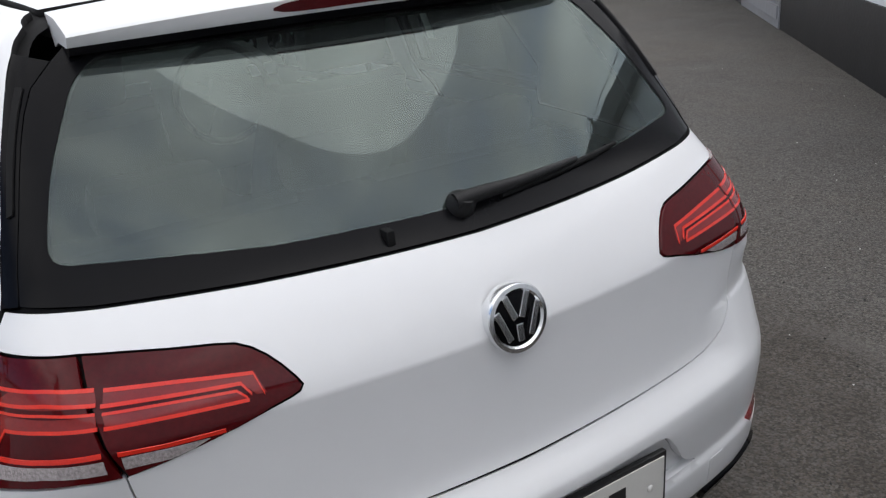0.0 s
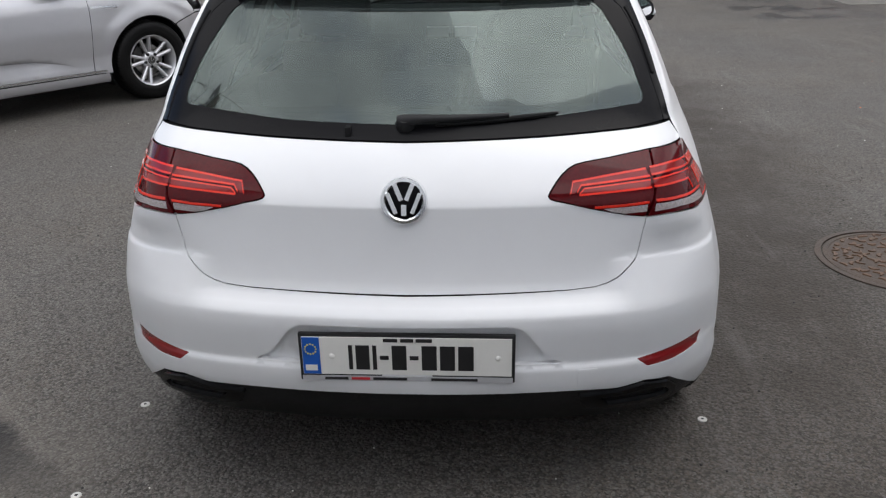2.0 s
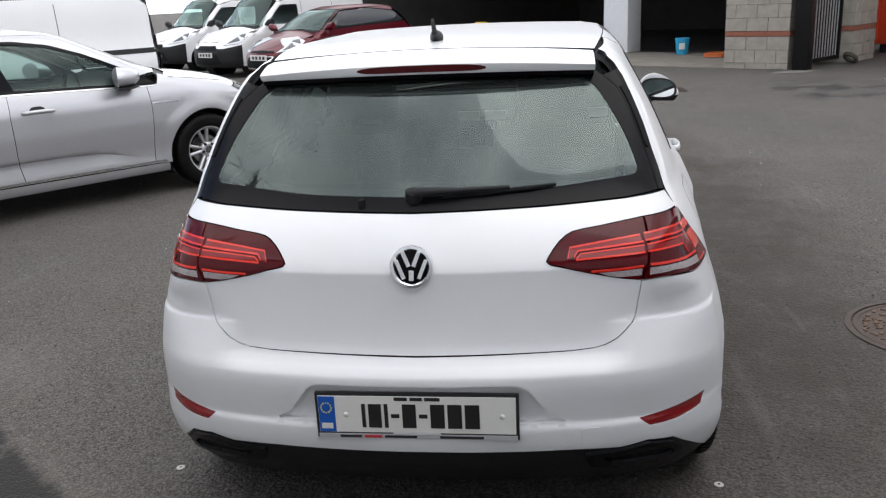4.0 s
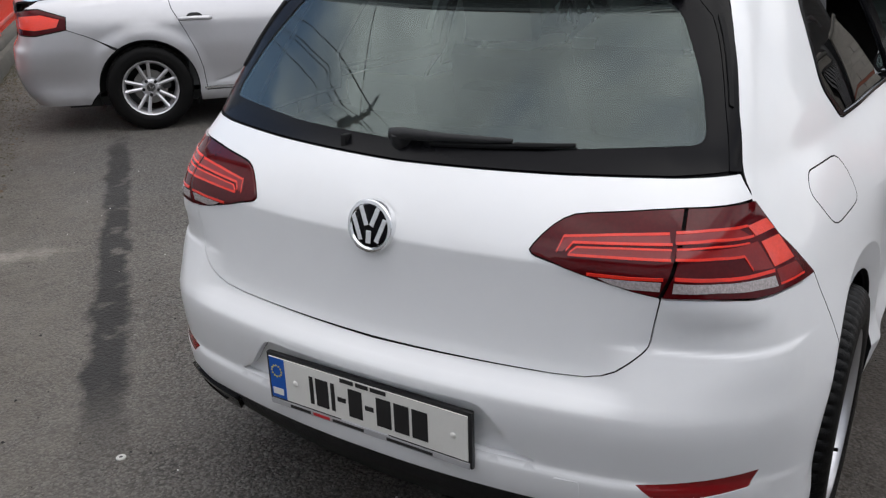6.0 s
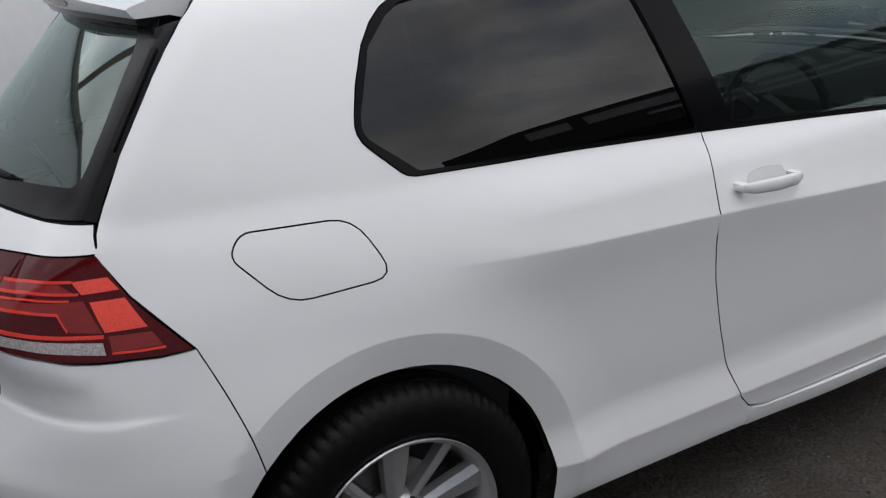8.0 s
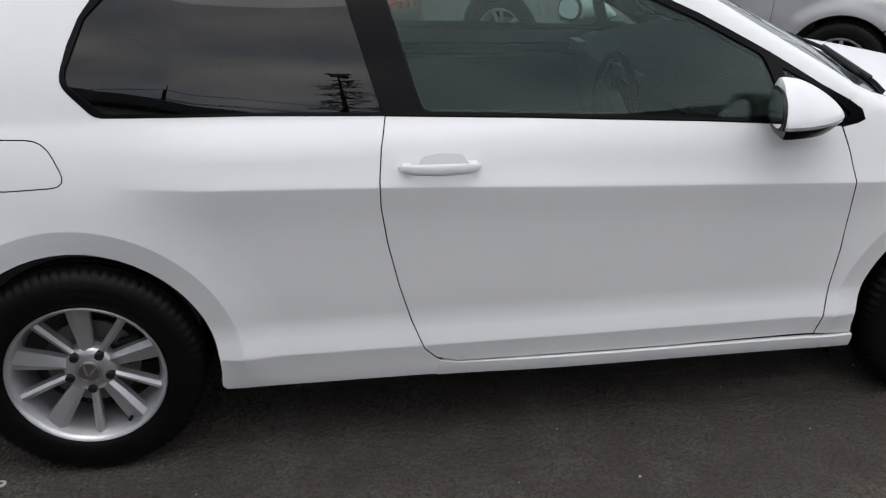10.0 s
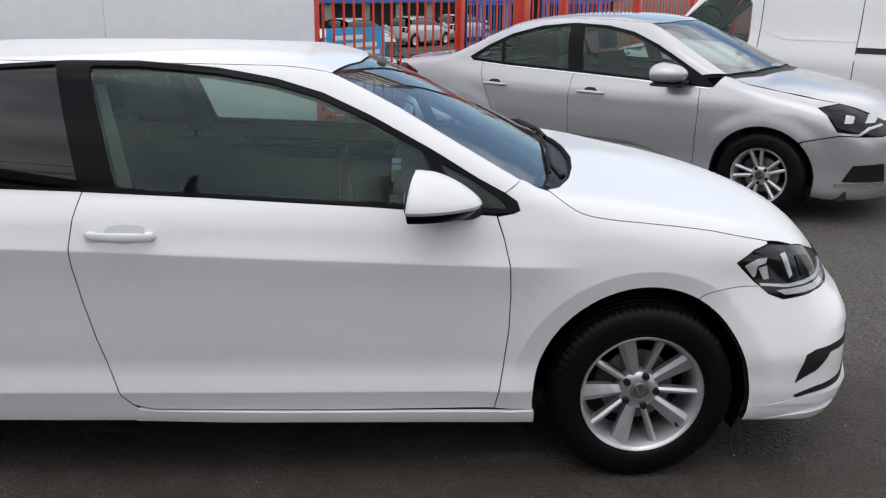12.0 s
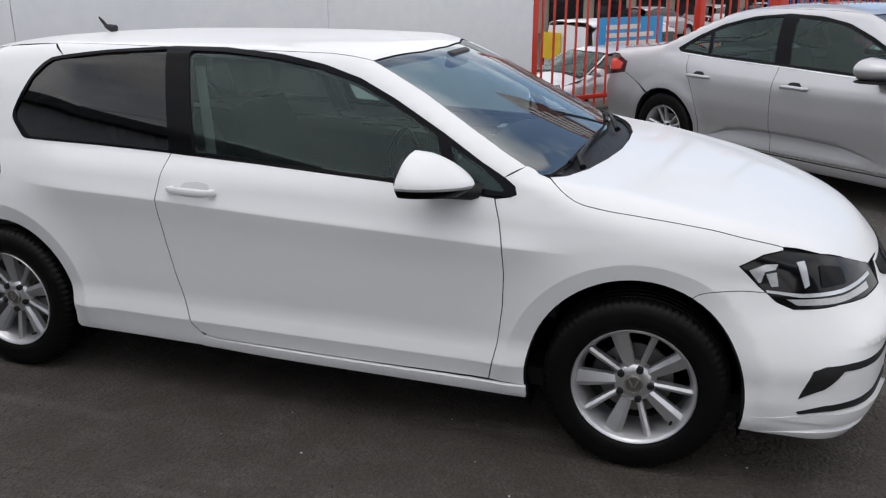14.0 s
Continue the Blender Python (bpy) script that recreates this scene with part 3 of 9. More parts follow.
# outside the tailgate the bumper's shoulder slopes up to a crease of its own
G_REAR_OUT = curve((0.10, 0.22), (0.20, 0.14), (0.26, 0.085), (0.30, 0.050), (0.335, 0.030), (0.37, 0.013), (0.40, 0.0075), (0.430, 0.0055), (0.4345, 0.006), (0.450, 0.013), (0.47, 0.0105), (0.50, 0.006), (0.555, 0.0), (0.580, 0.0015),
                   (0.590, 0.0045), (0.62, 0.020), (0.66, 0.040), (0.690, 0.0550), (0.699, 0.0600), (0.7035, 0.0655), (0.712, 0.0675), (0.74, 0.067), (0.80, 0.067), (0.848, 0.066), (0.857, 0.069), (0.90, 0.091), (0.95, 0.125),
                   (0.985, 0.158), (1.0, 0.175), (1.05, 0.217), (1.10, 0.262), (1.20, 0.352), (1.275, 0.425), (1.32, 0.47), (1.40, 0.56))
G_REAR_BOW = curve((0.2, 0.20), (0.85, 0.20), (1.0, 0.29), (1.15, 0.26), (1.35, 0.22))
G_FRONT = curve((0.12, 4.10), (0.18, 4.18), (0.25, 4.25), (0.31, 4.278), (0.35, 4.286), (0.45, 4.286), (0.500, 4.286), (0.512, 4.289), (0.522, 4.297), (0.55, 4.300), (0.585, 4.296), (0.61, 4.283), (0.64, 4.266),
                (0.70, 4.243), (0.74, 4.220), (0.80, 4.188), (1.0, 4.05))
G_TOP = curve((0.30, 1.315), (0.42, 1.350), (0.6, 1.374), (0.75, 1.386), (1.0, 1.395), (1.4, 1.401), (1.7, 1.403), (2.0, 1.400), (2.2, 1.393), (2.38, 1.381), (2.47, 1.362), (2.6, 1.315), (2.9, 1.175),
              (3.19, 1.034), (3.225, 1.014), (3.275, 1.001), (3.33, 0.989), (3.5, 0.965), (3.7, 0.935), (3.9, 0.89), (4.05, 0.835), (4.15, 0.78), (4.22, 0.722), (4.3, 0.64))
G_BOW_TOP = curve((1.7, 0.0), (2.36, 0.40), (4.3, 0.40))
G_CROWN = curve((0.6, 0.09), (1.0, 0.055), (1.9, 0.05), (2.45, 0.0), (3.3, 0.0), (3.6, 0.02), (4.3, 0.02))
G_R_TOP = curve((0.3, 0.07), (0.6, 0.06), (2.1, 0.055), (2.5, 0.035), (3.0, 0.035), (3.25, 0.10), (4.2, 0.12))
G_R_REAR = curve((0.2, 0.12), (0.58, 0.10), (0.69, 0.055), (0.80, 0.06), (1.0, 0.05), (1.3, 0.05))
G_R_FRONT = curve((0.2, 0.10), (0.6, 0.09), (0.9, 0.09))


def golf_creases():
    """Lines along which the skin turns sharply."""
    flank, back = [], []
    for x in np.arange(0.80, 3.3, 0.02):
        flank += [(x, CREASE(x) + d) for d in (-0.02, -0.007, -0.0025, 0.0, 0.0028, 0.012, 0.03)] + [(x, z) for z in (0.272, 0.30, 0.330, 0.3405, 0.3445, 0.349, 0.36, 0.39)]
    for hub in (G_HUB_R, G_HUB_F):
        for d in ((0.375, 0.40, 0.420, 0.4245, 0.4275, 0.432, 0.444, 0.462, 0.492) if hub < 2 else (0.40, 0.42, 0.438, 0.4425, 0.4455, 0.450, 0.462, 0.48, 0.51)):
            flank += [(hub + d * math.cos(a), G_HUB_Z + d * math.sin(a)) for a in np.arange(-0.2, 3.35, 0.05)]
    for z in (0.425, 0.431, 0.4365, 0.442, 0.447, 0.4525, 0.462, 0.545, 0.560, 0.573, 0.581, 0.587, 0.593, 0.605, 0.62, 0.632, 0.645, 0.66, 0.672, 0.682, 0.6885, 0.692, 0.695, 0.699, 0.7035, 0.708, 0.72, 0.843, 0.852, 0.860, 0.872):
        back += [(a, z) for a in np.arange(-1.1, 1.1, 0.022)]
    nose = [(a, z) for z in (0.495, 0.508, 0.514, 0.519, 0.525, 0.54, 0.585, 0.61) for a in np.arange(-1.3, 1.3, 0.03)]
    return ((("side",), flank), (("rear",), back), (("front",), nose))


def golf_rear(y, z):
    a = np.abs(y)
    out = step(0.47, 0.575, a)
    x = G_REAR(z) * (1 - out) + G_REAR_OUT(z + 0.06 * np.clip(a - 0.57, 0, 0.25)) * out
    # the bumper's corners are rounder than the tailgate
    return x + G_REAR_BOW(z) * y * y + 0.9 * np.clip(a - 0.5, 0, 1) ** 2 * step(0.80, 0.73, z)


golf_shell = Shell(golf_side, golf_rear, lambda y, z: G_FRONT(z) - (0.20 + 0.11 * step(0.50, 0.68, z)) * y * y - (0.06 + 0.06 * step(0.50, 0.68, z)) * y ** 4,
                   lambda x, y: G_TOP(x + G_BOW_TOP(x) * y * y) - G_CROWN(x) * y * y, G_R_TOP, G_R_REAR, G_R_FRONT, creases=golf_creases())

golf = tagged(new("hatchback_car"), "glossy white three-door hatchback with tinted rear windows parked on asphalt", "car")
GS = golf_shell

# belt and window outline on the flank
BELT = [("s", 0.880, 1.005), ("s", 1.25, 1.003), ("s", 1.6, 0.994), ("s", 2.0, 0.980), ("s", 2.5, 0.957), ("s", 2.90, 0.936), ("s", 2.96, 0.937)]
WIN_TOP = [("s", 2.980, 0.946), ("s", 2.972, 0.972), ("s", 2.933, 0.998), ("s", 2.85, 1.040), ("s", 2.70, 1.126), ("s", 2.50, 1.228), ("s", 2.35, 1.292), ("s", 2.2, 1.333), ("s", 2.0, 1.364), ("s", 1.75, 1.380), ("s", 1.52, 1.379),
           ("s", 1.2, 1.358), ("s", 0.985, 1.332), ("s", 0.93, 1.322), ("s", 0.898, 1.305), ("s", 0.868, 1.279), ("s", 0.838, 1.240), ("s", 0.806, 1.175), ("s", 0.789, 1.126), ("s", 0.784, 1.107), ("s", 0.784, 1.091), ("s", 0.790, 1.076), ("s", 0.801, 1.063), ("s", 0.850, 1.017), ("s", 0.862, 1.009)]
ROOF_EDGE = [("t", 0.62, 0.485), ("t", 0.9, 0.520), ("t", 1.4, 0.555), ("t", 1.9, 0.572), ("t", 2.2, 0.578), ("p", 2.375, 0.575, 1.343)]
SCREEN_EDGE = [("t", 2.6, 0.632), ("t", 2.777, 0.685), ("t", 2.915, 0.723)]
HOOD_Y = curve((3.078, 0.742), (3.107, 0.780), (3.154, 0.806), (3.20, 0.815), (3.291, 0.817), (3.383, 0.811), (3.529, 0.792), (3.66, 0.767), (3.756, 0.741), (3.842, 0.713))
HOOD_SIDE = [("t", float(x), float(HOOD_Y(x))) for x in (3.078, 3.09, *np.arange(3.107, 3.84, 0.0245), 3.842)]
HOOD_REAR = [("t", 3.262, 0.0), ("t", 3.255, 0.2), ("t", 3.225, 0.389), ("t", 3.182, 0.56), ("t", 3.126, 0.69)]
LAMP_EDGE = [("p", 3.844, 0.720, 0.805), ("p", 3.782, 0.764, 0.796), ("p", 3.712, 0.801, 0.763), ("p", 3.777, 0.791, 0.699), ("p", 3.802, 0.790, 0.679)]
LAMP_UNDER = [("p", 3.834, 0.792, 0.652), ("p", 3.891, 0.788, 0.630), ("p", 3.949, 0.768, 0.632), ("p", 4.035, 0.711, 0.638), ("p", 4.12, 0.603, 0.634), ("p", 4.178, 0.462, 0.643)]
WING_Z = curve((3.5785, 0.6545), (3.585, 0.661), (3.605, 0.672), (3.644, 0.681), (3.72, 0.684), (3.802, 0.679))
WING_SEAM = [("s", float(x), float(WING_Z(x))) for x in (3.785, 3.76, 3.74, 3.72, 3.70, 3.68, 3.66, 3.64, 3.62, 3.605, 3.595, 3.585, 3.5790)]
ARCH_P = (G_HUB_R + 0.358 * math.cos(radians(137)), G_HUB_Z + 0.358 * math.sin(radians(137)))
BUMPER_SEAM = [("s", 0.425 + (ARCH_P[0] - 0.425) * i / 10 + 0.006 * math.sin(math.pi * i / 10), 0.795 + (ARCH_P[1] - 0.795) * i / 10) for i in range(11)]
QUARTER_EDGE = [("p", 0.316, 0.676, 0.969), ("p", 0.319, 0.665, 0.984), ("p", 0.327, 0.655, 1.0), ("p", 0.341, 0.646, 1.027), ("p", 0.382, 0.627, 1.099), ("p", 0.428, 0.607, 1.167), ("p", 0.463, 0.587, 1.217),
                ("p", 0.496, 0.568, 1.26), ("p", 0.534, 0.543, 1.304), ("p", 0.572, 0.515, 1.338)]
GLASS_EDGE = [("p", 0.307, 0.637, 1.003), ("p", 0.331, 0.626, 1.039), ("p", 0.373, 0.603, 1.111), ("p", 0.425, 0.575, 1.187), ("p", 0.454, 0.557, 1.226), ("p", 0.477, 0.538, 1.258), ("p", 0.492, 0.505, 1.290)]
DOOR_REAR = [("s", 1.598, 0.986), ("s", 1.582, 0.92), ("s", 1.573, 0.84), ("s", 1.575, 0.77), ("s", 1.592, 0.66), ("s", 1.622, 0.53), ("s", 1.655, 0.42), ("s", 1.69, 0.335), ("s", 1.725, 0.300), ("s", 1.79, 0.282)]
DOOR_FRONT = [("s", 2.912, 0.282), ("s", 2.938, 0.42), ("s", 2.953, 0.56), ("s", 2.955, 0.68), ("s", 2.948, 0.78), ("s", 2.930, 0.86), ("s", 2.908, 0.928)]
LAMP_TOP = [("r", 0.588, 0.951), ("r", 0.537, 0.946), ("r", 0.484, 0.940), ("r", 0.432, 0.935), ("r", 0.406, 0.931), ("r", 0.388, 0.923), ("r", 0.372, 0.911), ("r", 0.358, 0.896), ("r", 0.345, 0.878), ("r", 0.340, 0.868), ("r", 0.346, 0.861), ("r", 0.358, 0.857)]
LAMP_BOTTOM = [("r", 0.390, 0.850), ("r", 0.440, 0.8355), ("r", 0.49, 0.8235), ("r", 0.53, 0.814), ("r", 0.577, 0.807)]
LAMP_LOWER = [("p", 0.156, 0.629, 0.809), ("p", 0.181, 0.663, 0.807), ("p", 0.212, 0.691, 0.803), ("p", 0.247, 0.713, 0.796), ("p", 0.287, 0.733, 0.793), ("p", 0.331, 0.749, 0.793), ("p", 0.378, 0.764, 0.792)]
LAMP_OUT = [("p", 0.306, 0.690, 0.955), ("s", 0.345, 0.89), ("s", 0.425, 0.795)]

def lamp_line(pts, w, parent, side):
    """A thin light bar along a line of places on the lamp."""
    up, down = [("p", q[1], q[2], q[3] + w / 2) for q in pts], [("p", q[1], q[2], q[3] - w / 2) for q in pts]
    return panel(GS, "light_bar", "rear", up + down[::-1], M_LAMP_RED, parent, h=0.02, lift=0.0056, deep=0.003, flange=0.0005, gap=0.0, mirror=side)


for side, word in ((1, "left"), (-1, "right")):
    two = dict(parent=golf, mirror=side)
    panel(GS, "door", "side", BELT[2:5] + [("s", 2.906, 0.931)] + DOOR_FRONT[::-1][1:] + [("s", 2.4, 0.277)] + DOOR_REAR[::-1][:-1], M_WHITE, h=0.028, label="white front door with a sharp waist crease", **two)
    quarter = QUARTER_EDGE + [("t", 0.62, 0.485), ("t", 0.9, 0.520)] + WIN_TOP[12:] + BELT[:3] + DOOR_REAR[1:-1] + [("s", 1.742, 0.290), ("s", 1.742, 0.238), ("s", 1.4, 0.240), ("s", 1.128, 0.241), ("s", 1.118, 0.252)] + arc(G_HUB_R, G_HUB_Z, 0.358, -8, 136, 22) + BUMPER_SEAM[::-1] + [("s", 0.345, 0.89), ("p", 0.308, 0.691, 0.955)]
    quarter_panel = panel(GS, "quarter_panel", "side", quarter, M_WHITE, h=0.028, gap=0.0013, holes=[([("s", 0.535, 0.960), ("s", 0.735, 0.957), ("s", 0.79, 0.848), ("s", 0.588, 0.836), ("s", 0.508, 0.925)], 0.045)], hole_gap=0.0015, **two)
    panel(GS, "sill", "side", [("s", 1.735, 0.287), ("s", 1.79, 0.278), ("s", 2.4, 0.273), ("s", 3.044, 0.272), ("s", 3.046, 0.229), ("s", 2.4, 0.234), ("s", 1.728, 0.237)], M_WHITE, h=0.03, gap=0.0004, lift=lambda x: 0.0015 + 0.0075 * step(1.72, 2.1, x), deep=0.016, label="white sill ledge under the door", **two)
    fender = DOOR_FRONT + BELT[-1:] + WIN_TOP[:3] + [("p", 2.994, 0.742, 1.027), ("p", 3.039, 0.747, 1.006)] + HOOD_SIDE + LAMP_EDGE + WING_SEAM + arc(
        G_HUB_F, G_HUB_Z, arch_r, 63, 186, 24)
    panel(GS, "front_wing", "side", fender, M_WHITE, h=0.028, gap=0.0014, **two)
    rail = [("p", 2.994, 0.742, 1.028)] + WIN_TOP[2:13] + ROOF_EDGE[1:] + SCREEN_EDGE
    panel(GS, "roof_rail", "tunnel", rail, M_WHITE, h=0.03, gap=0.0012, label="white windscreen pillar and side roof rail", **two)
    # windows: black surround with three panes
    qg = [("s", 0.888, 1.0145), ("s", 1.25, 1.0115), ("s", 1.589, 1.004), ("s", 1.488, 1.366), ("s", 1.2, 1.345), ("s", 0.988, 1.319), ("s", 0.938, 1.309), ("s", 0.909, 1.292), ("s", 0.851, 1.236), ("s", 0.799, 1.118), ("s", 0.796, 1.098), ("s", 0.802, 1.081)]
    dg = [("s", 1.703, 1.002), ("s", 2.0, 0.992), ("s", 2.5, 0.969), ("s", 2.742, 0.956), ("s", 2.675, 1.118), ("s", 2.49, 1.212), ("s", 2.34, 1.275), ("s", 2.19, 1.315), ("s", 2.0, 1.345), ("s", 1.75, 1.363), ("s", 1.595, 1.364)]
    tg = [("s", 2.785, 0.962), ("s", 2.94, 0.951), ("s", 2.925, 0.972), ("s", 2.83, 1.036), ("s", 2.726, 1.088)]
    surround = panel(GS, "window_surround", "side", BELT + WIN_TOP, M_BLACK_GLOSS, h=0.03, gap=0.001, r=0.012, holes=[(qg, 0.008), (dg, 0.02), (tg, 0.012)], lift=0.003, deep=0.02, label="gloss black window surround and centre pillar", **two)
    for nm, o, mt, rr in (("rear_side_window", qg, M_PRIVACY, 0.008), ("door_window", dg, M_GLASS, 0.02), ("quarter_light", tg, M_GLASS, 0.012)):
        panel(GS, nm, "side", o, mt, golf, mirror=side, r=rr, h=0.04, gap=-0.004, lift=-0.004, deep=0.004, flange=0.0005, edge=M_BLACK_GLOSS, label="dark privacy side glass" if mt is M_PRIVACY else "clear green-tinted glass")
    # tail lamps
    inner = panel(GS, "tail_lamp", "rear", LAMP_TOP + LAMP_BOTTOM, M_LAMP_DARK, golf, h=0.02, lift=0.004, deep=0.02, mirror=side, label="dark red wraparound tail lamp with light bars")
    outer = panel(GS, "tail_lamp", "rear", [("r", 0.590, 0.951)] + LAMP_OUT + LAMP_LOWER[::-1] + [("r", 0.580, 0.806)], M_LAMP_DARK, golf, h=0.02, lift=0.004, deep=0.02, mirror=side, label="dark red wraparound tail lamp with light bars")
    bars = dict(h=0.02, lift=0.0054, deep=0.003, flange=0.0005, gap=0.0, mirror=side)
    fills = dict(bars, lift=0.0047)
    panel(GS, "lamp_chamber", "rear", [("p", 0.122, 0.396, 0.895), ("p", 0.175, 0.576, 0.911), ("p", 0.164, 0.583, 0.897), ("p", 0.119, 0.414, 0.885), ("p", 0.108, 0.402, 0.871), ("p", 0.105, 0.389, 0.870)], M_LAMP_MID, inner, **fills)
    panel(GS, "lamp_chamber", "rear", [("p", 0.116, 0.422, 0.879), ("p", 0.159, 0.586, 0.889), ("p", 0.149, 0.587, 0.875), ("p", 0.108, 0.413, 0.868)], M_LAMP_MID, inner, **fills)
    lamp_line([("p", 0.106, 0.392, 0.870), ("p", 0.123, 0.398, 0.895), ("p", 0.149, 0.494, 0.905), ("p", 0.175, 0.576, 0.912)], 0.0042, inner, side)
    lamp_line([("p", 0.110, 0.408, 0.873), ("p", 0.121, 0.417, 0.887), ("p", 0.141, 0.503, 0.892), ("p", 0.165, 0.585, 0.897)], 0.0042, inner, side)
    lamp_line([("p", 0.110, 0.414, 0.870), ("p", 0.118, 0.425, 0.880), ("p", 0.137, 0.508, 0.885), ("p", 0.159, 0.586, 0.889)], 0.0032, inner, side)
    lamp_line([("p", 0.108, 0.413, 0.867), ("p", 0.130, 0.517, 0.871), ("p", 0.149, 0.589, 0.874)], 0.0042, inner, side)
    lamp_line([("p", 0.107, 0.451, 0.839), ("p", 0.121, 0.525, 0.840), ("p", 0.135, 0.582, 0.844)], 0.0055, inner, side)
    panel(GS, "reversing_strip", "rear", [("p", 0.111, 0.472, 0.834), ("p", 0.121, 0.525, 0.835), ("p", 0.134, 0.579, 0.838), ("p", 0.134, 0.578, 0.821), ("p", 0.121, 0.523, 0.819), ("p", 0.115, 0.494, 0.825)], M_LAMP_CLEAR, inner, **bars)
    panel(GS, "lamp_chamber", "rear", [("p", 0.180, 0.585, 0.913), ("p", 0.244, 0.674, 0.918), ("p", 0.266, 0.696, 0.899), ("p", 0.167, 0.589, 0.898)], M_LAMP_MID, outer, **fills)
    panel(GS, "lamp_chamber", "rear", [("p", 0.161, 0.594, 0.889), ("p", 0.254, 0.694, 0.888), ("p", 0.275, 0.704, 0.889), ("p", 0.298, 0.728, 0.838), ("p", 0.249, 0.704, 0.844), ("p", 0.236, 0.691, 0.871), ("p", 0.152, 0.597, 0.874)], M_LAMP_MID, outer, **fills)
    lamp_line([("p", 0.180, 0.586, 0.914), ("p", 0.208, 0.638, 0.918), ("p", 0.264, 0.687, 0.918)], 0.0042, outer, side)
    lamp_line([("p", 0.168, 0.590, 0.899), ("p", 0.201, 0.646, 0.903), ("p", 0.270, 0.698, 0.899)], 0.0042, outer, side)
    lamp_line([("p", 0.162, 0.594, 0.890), ("p", 0.197, 0.650, 0.893), ("p", 0.256, 0.694, 0.890)], 0.0032, outer, side)
    lamp_line([("p", 0.152, 0.596, 0.875), ("p", 0.190, 0.656, 0.875), ("p", 0.237, 0.691, 0.871), ("p", 0.249, 0.704, 0.845)], 0.0042, outer, side)
    lamp_line([("p", 0.141, 0.600, 0.846), ("p", 0.184, 0.662, 0.842), ("p", 0.237, 0.700, 0.836), ("p", 0.300, 0.729, 0.833)], 0.0058, outer, side)
    panel(GS, "reversing_strip", "rear", [("p", 0.141, 0.599, 0.838), ("p", 0.183, 0.662, 0.835), ("p", 0.236, 0.701, 0.829), ("p", 0.298, 0.730, 0.824), ("p", 0.302, 0.735, 0.805), ("p", 0.234, 0.703, 0.812), ("p", 0.182, 0.662, 0.820), ("p", 0.140, 0.598, 0.820)], M_LAMP_CLEAR, outer, **bars)
    lamp_line([("p", 0.311, 0.738, 0.807), ("p", 0.352, 0.752, 0.806), ("p", 0.389, 0.763, 0.807)], 0.0036, outer, side)
    panel(GS, "reflex_prism", "rear", [("p", 0.264, 0.687, 0.918), ("p", 0.316, 0.707, 0.921), ("p", 0.330, 0.720, 0.901), ("p", 0.275, 0.700, 0.898)], M_LAMP_REFLEX, outer, **bars)
    panel(GS, "reflex_prism", "rear", [("p", 0.284, 0.709, 0.886), ("p", 0.336, 0.727, 0.888), ("p", 0.364, 0.750, 0.841), ("p", 0.302, 0.729, 0.839)], M_LAMP_REFLEX, outer, **bars)
    panel(GS, "reflex_prism", "rear", [("p", 0.306, 0.732, 0.833), ("p", 0.370, 0.753, 0.833), ("p", 0.386, 0.762, 0.810), ("p", 0.311, 0.738, 0.809)], M_LAMP_MID, outer, **fills)
    # black fin beside the rear window
    panel(GS, "window_fin", "rear", QUARTER_EDGE[2:-1] + GLASS_EDGE[::-1], M_BLACK_GLOSS, golf, h=0.02, gap=0.0006, lift=0.001, deep=0.02, mirror=side, label="gloss black fin beside the rear window")
    mid_edge = [("p", *((np.array(a[1:]) * 0.45 + np.array(b[1:]) * 0.55))) for a, b in zip(GLASS_EDGE[2:6], QUARTER_EDGE[4:8])]
    panel(GS, "fin_rib", "rear", mid_edge + [("p", *((np.array(a[1:]) * 0.75 + np.array(b[1:]) * 0.25))) for a, b in zip(GLASS_EDGE[2:6], QUARTER_EDGE[4:8])][::-1], M_SEAL_GAP, golf, h=0.02, gap=0.0, lift=0.005, deep=0.006, flange=0.001, mirror=side)
    # headlamp
    hl = panel(GS, "headlamp", "front", LAMP_EDGE[2::-1] + [("p", 3.964, 0.644, 0.781), ("p", 4.06, 0.55, 0.748), ("p", 4.14, 0.450, 0.708)] + LAMP_UNDER[::-1] + LAMP_EDGE[3:4], M_HEADLAMP, golf, h=0.025, lift=0.001, deep=0.02, mirror=side, label="clear headlamp over a smoked black housing")
    hb = dict(h=0.02, lift=0.0045, deep=0.003, flange=0.0005, gap=0.0, mirror=side)
    panel(GS, "running_light", "front", [("s", 3.80, 0.688), ("s", 3.91, 0.676), ("s", 4.04, 0.678), ("f", 0.50, 0.692), ("f", 0.50, 0.682), ("s", 4.04, 0.667), ("s", 3.91, 0.665), ("s", 3.803, 0.680)], M_REFLECTOR, hl, **hb)
    panel(GS, "indicator", "front", [("s", 3.865, 0.660), ("s", 3.915, 0.660), ("s", 4.04, 0.660), ("f", 0.55, 0.672), ("f", 0.56, 0.652), ("s", 4.02, 0.642), ("s", 3.90, 0.642)], M_AMBER, hl, **hb)
    panel(GS, "reflector_bowl", "front", [("s", 3.742, 0.750), ("s", 3.79, 0.768), ("s", 3.828, 0.768), ("s", 3.822, 0.752), ("s", 3.79, 0.745), ("s", 3.782, 0.712), ("s", 3.775, 0.710)], M_REFLECTOR, hl, **hb)
    panel(GS, "lamp_rib", "front", [("s", 3.795, 0.738), ("s", 3.826, 0.744), ("s", 3.836, 0.700), ("s", 3.815, 0.698)], M_AMBER, hl, **hb)
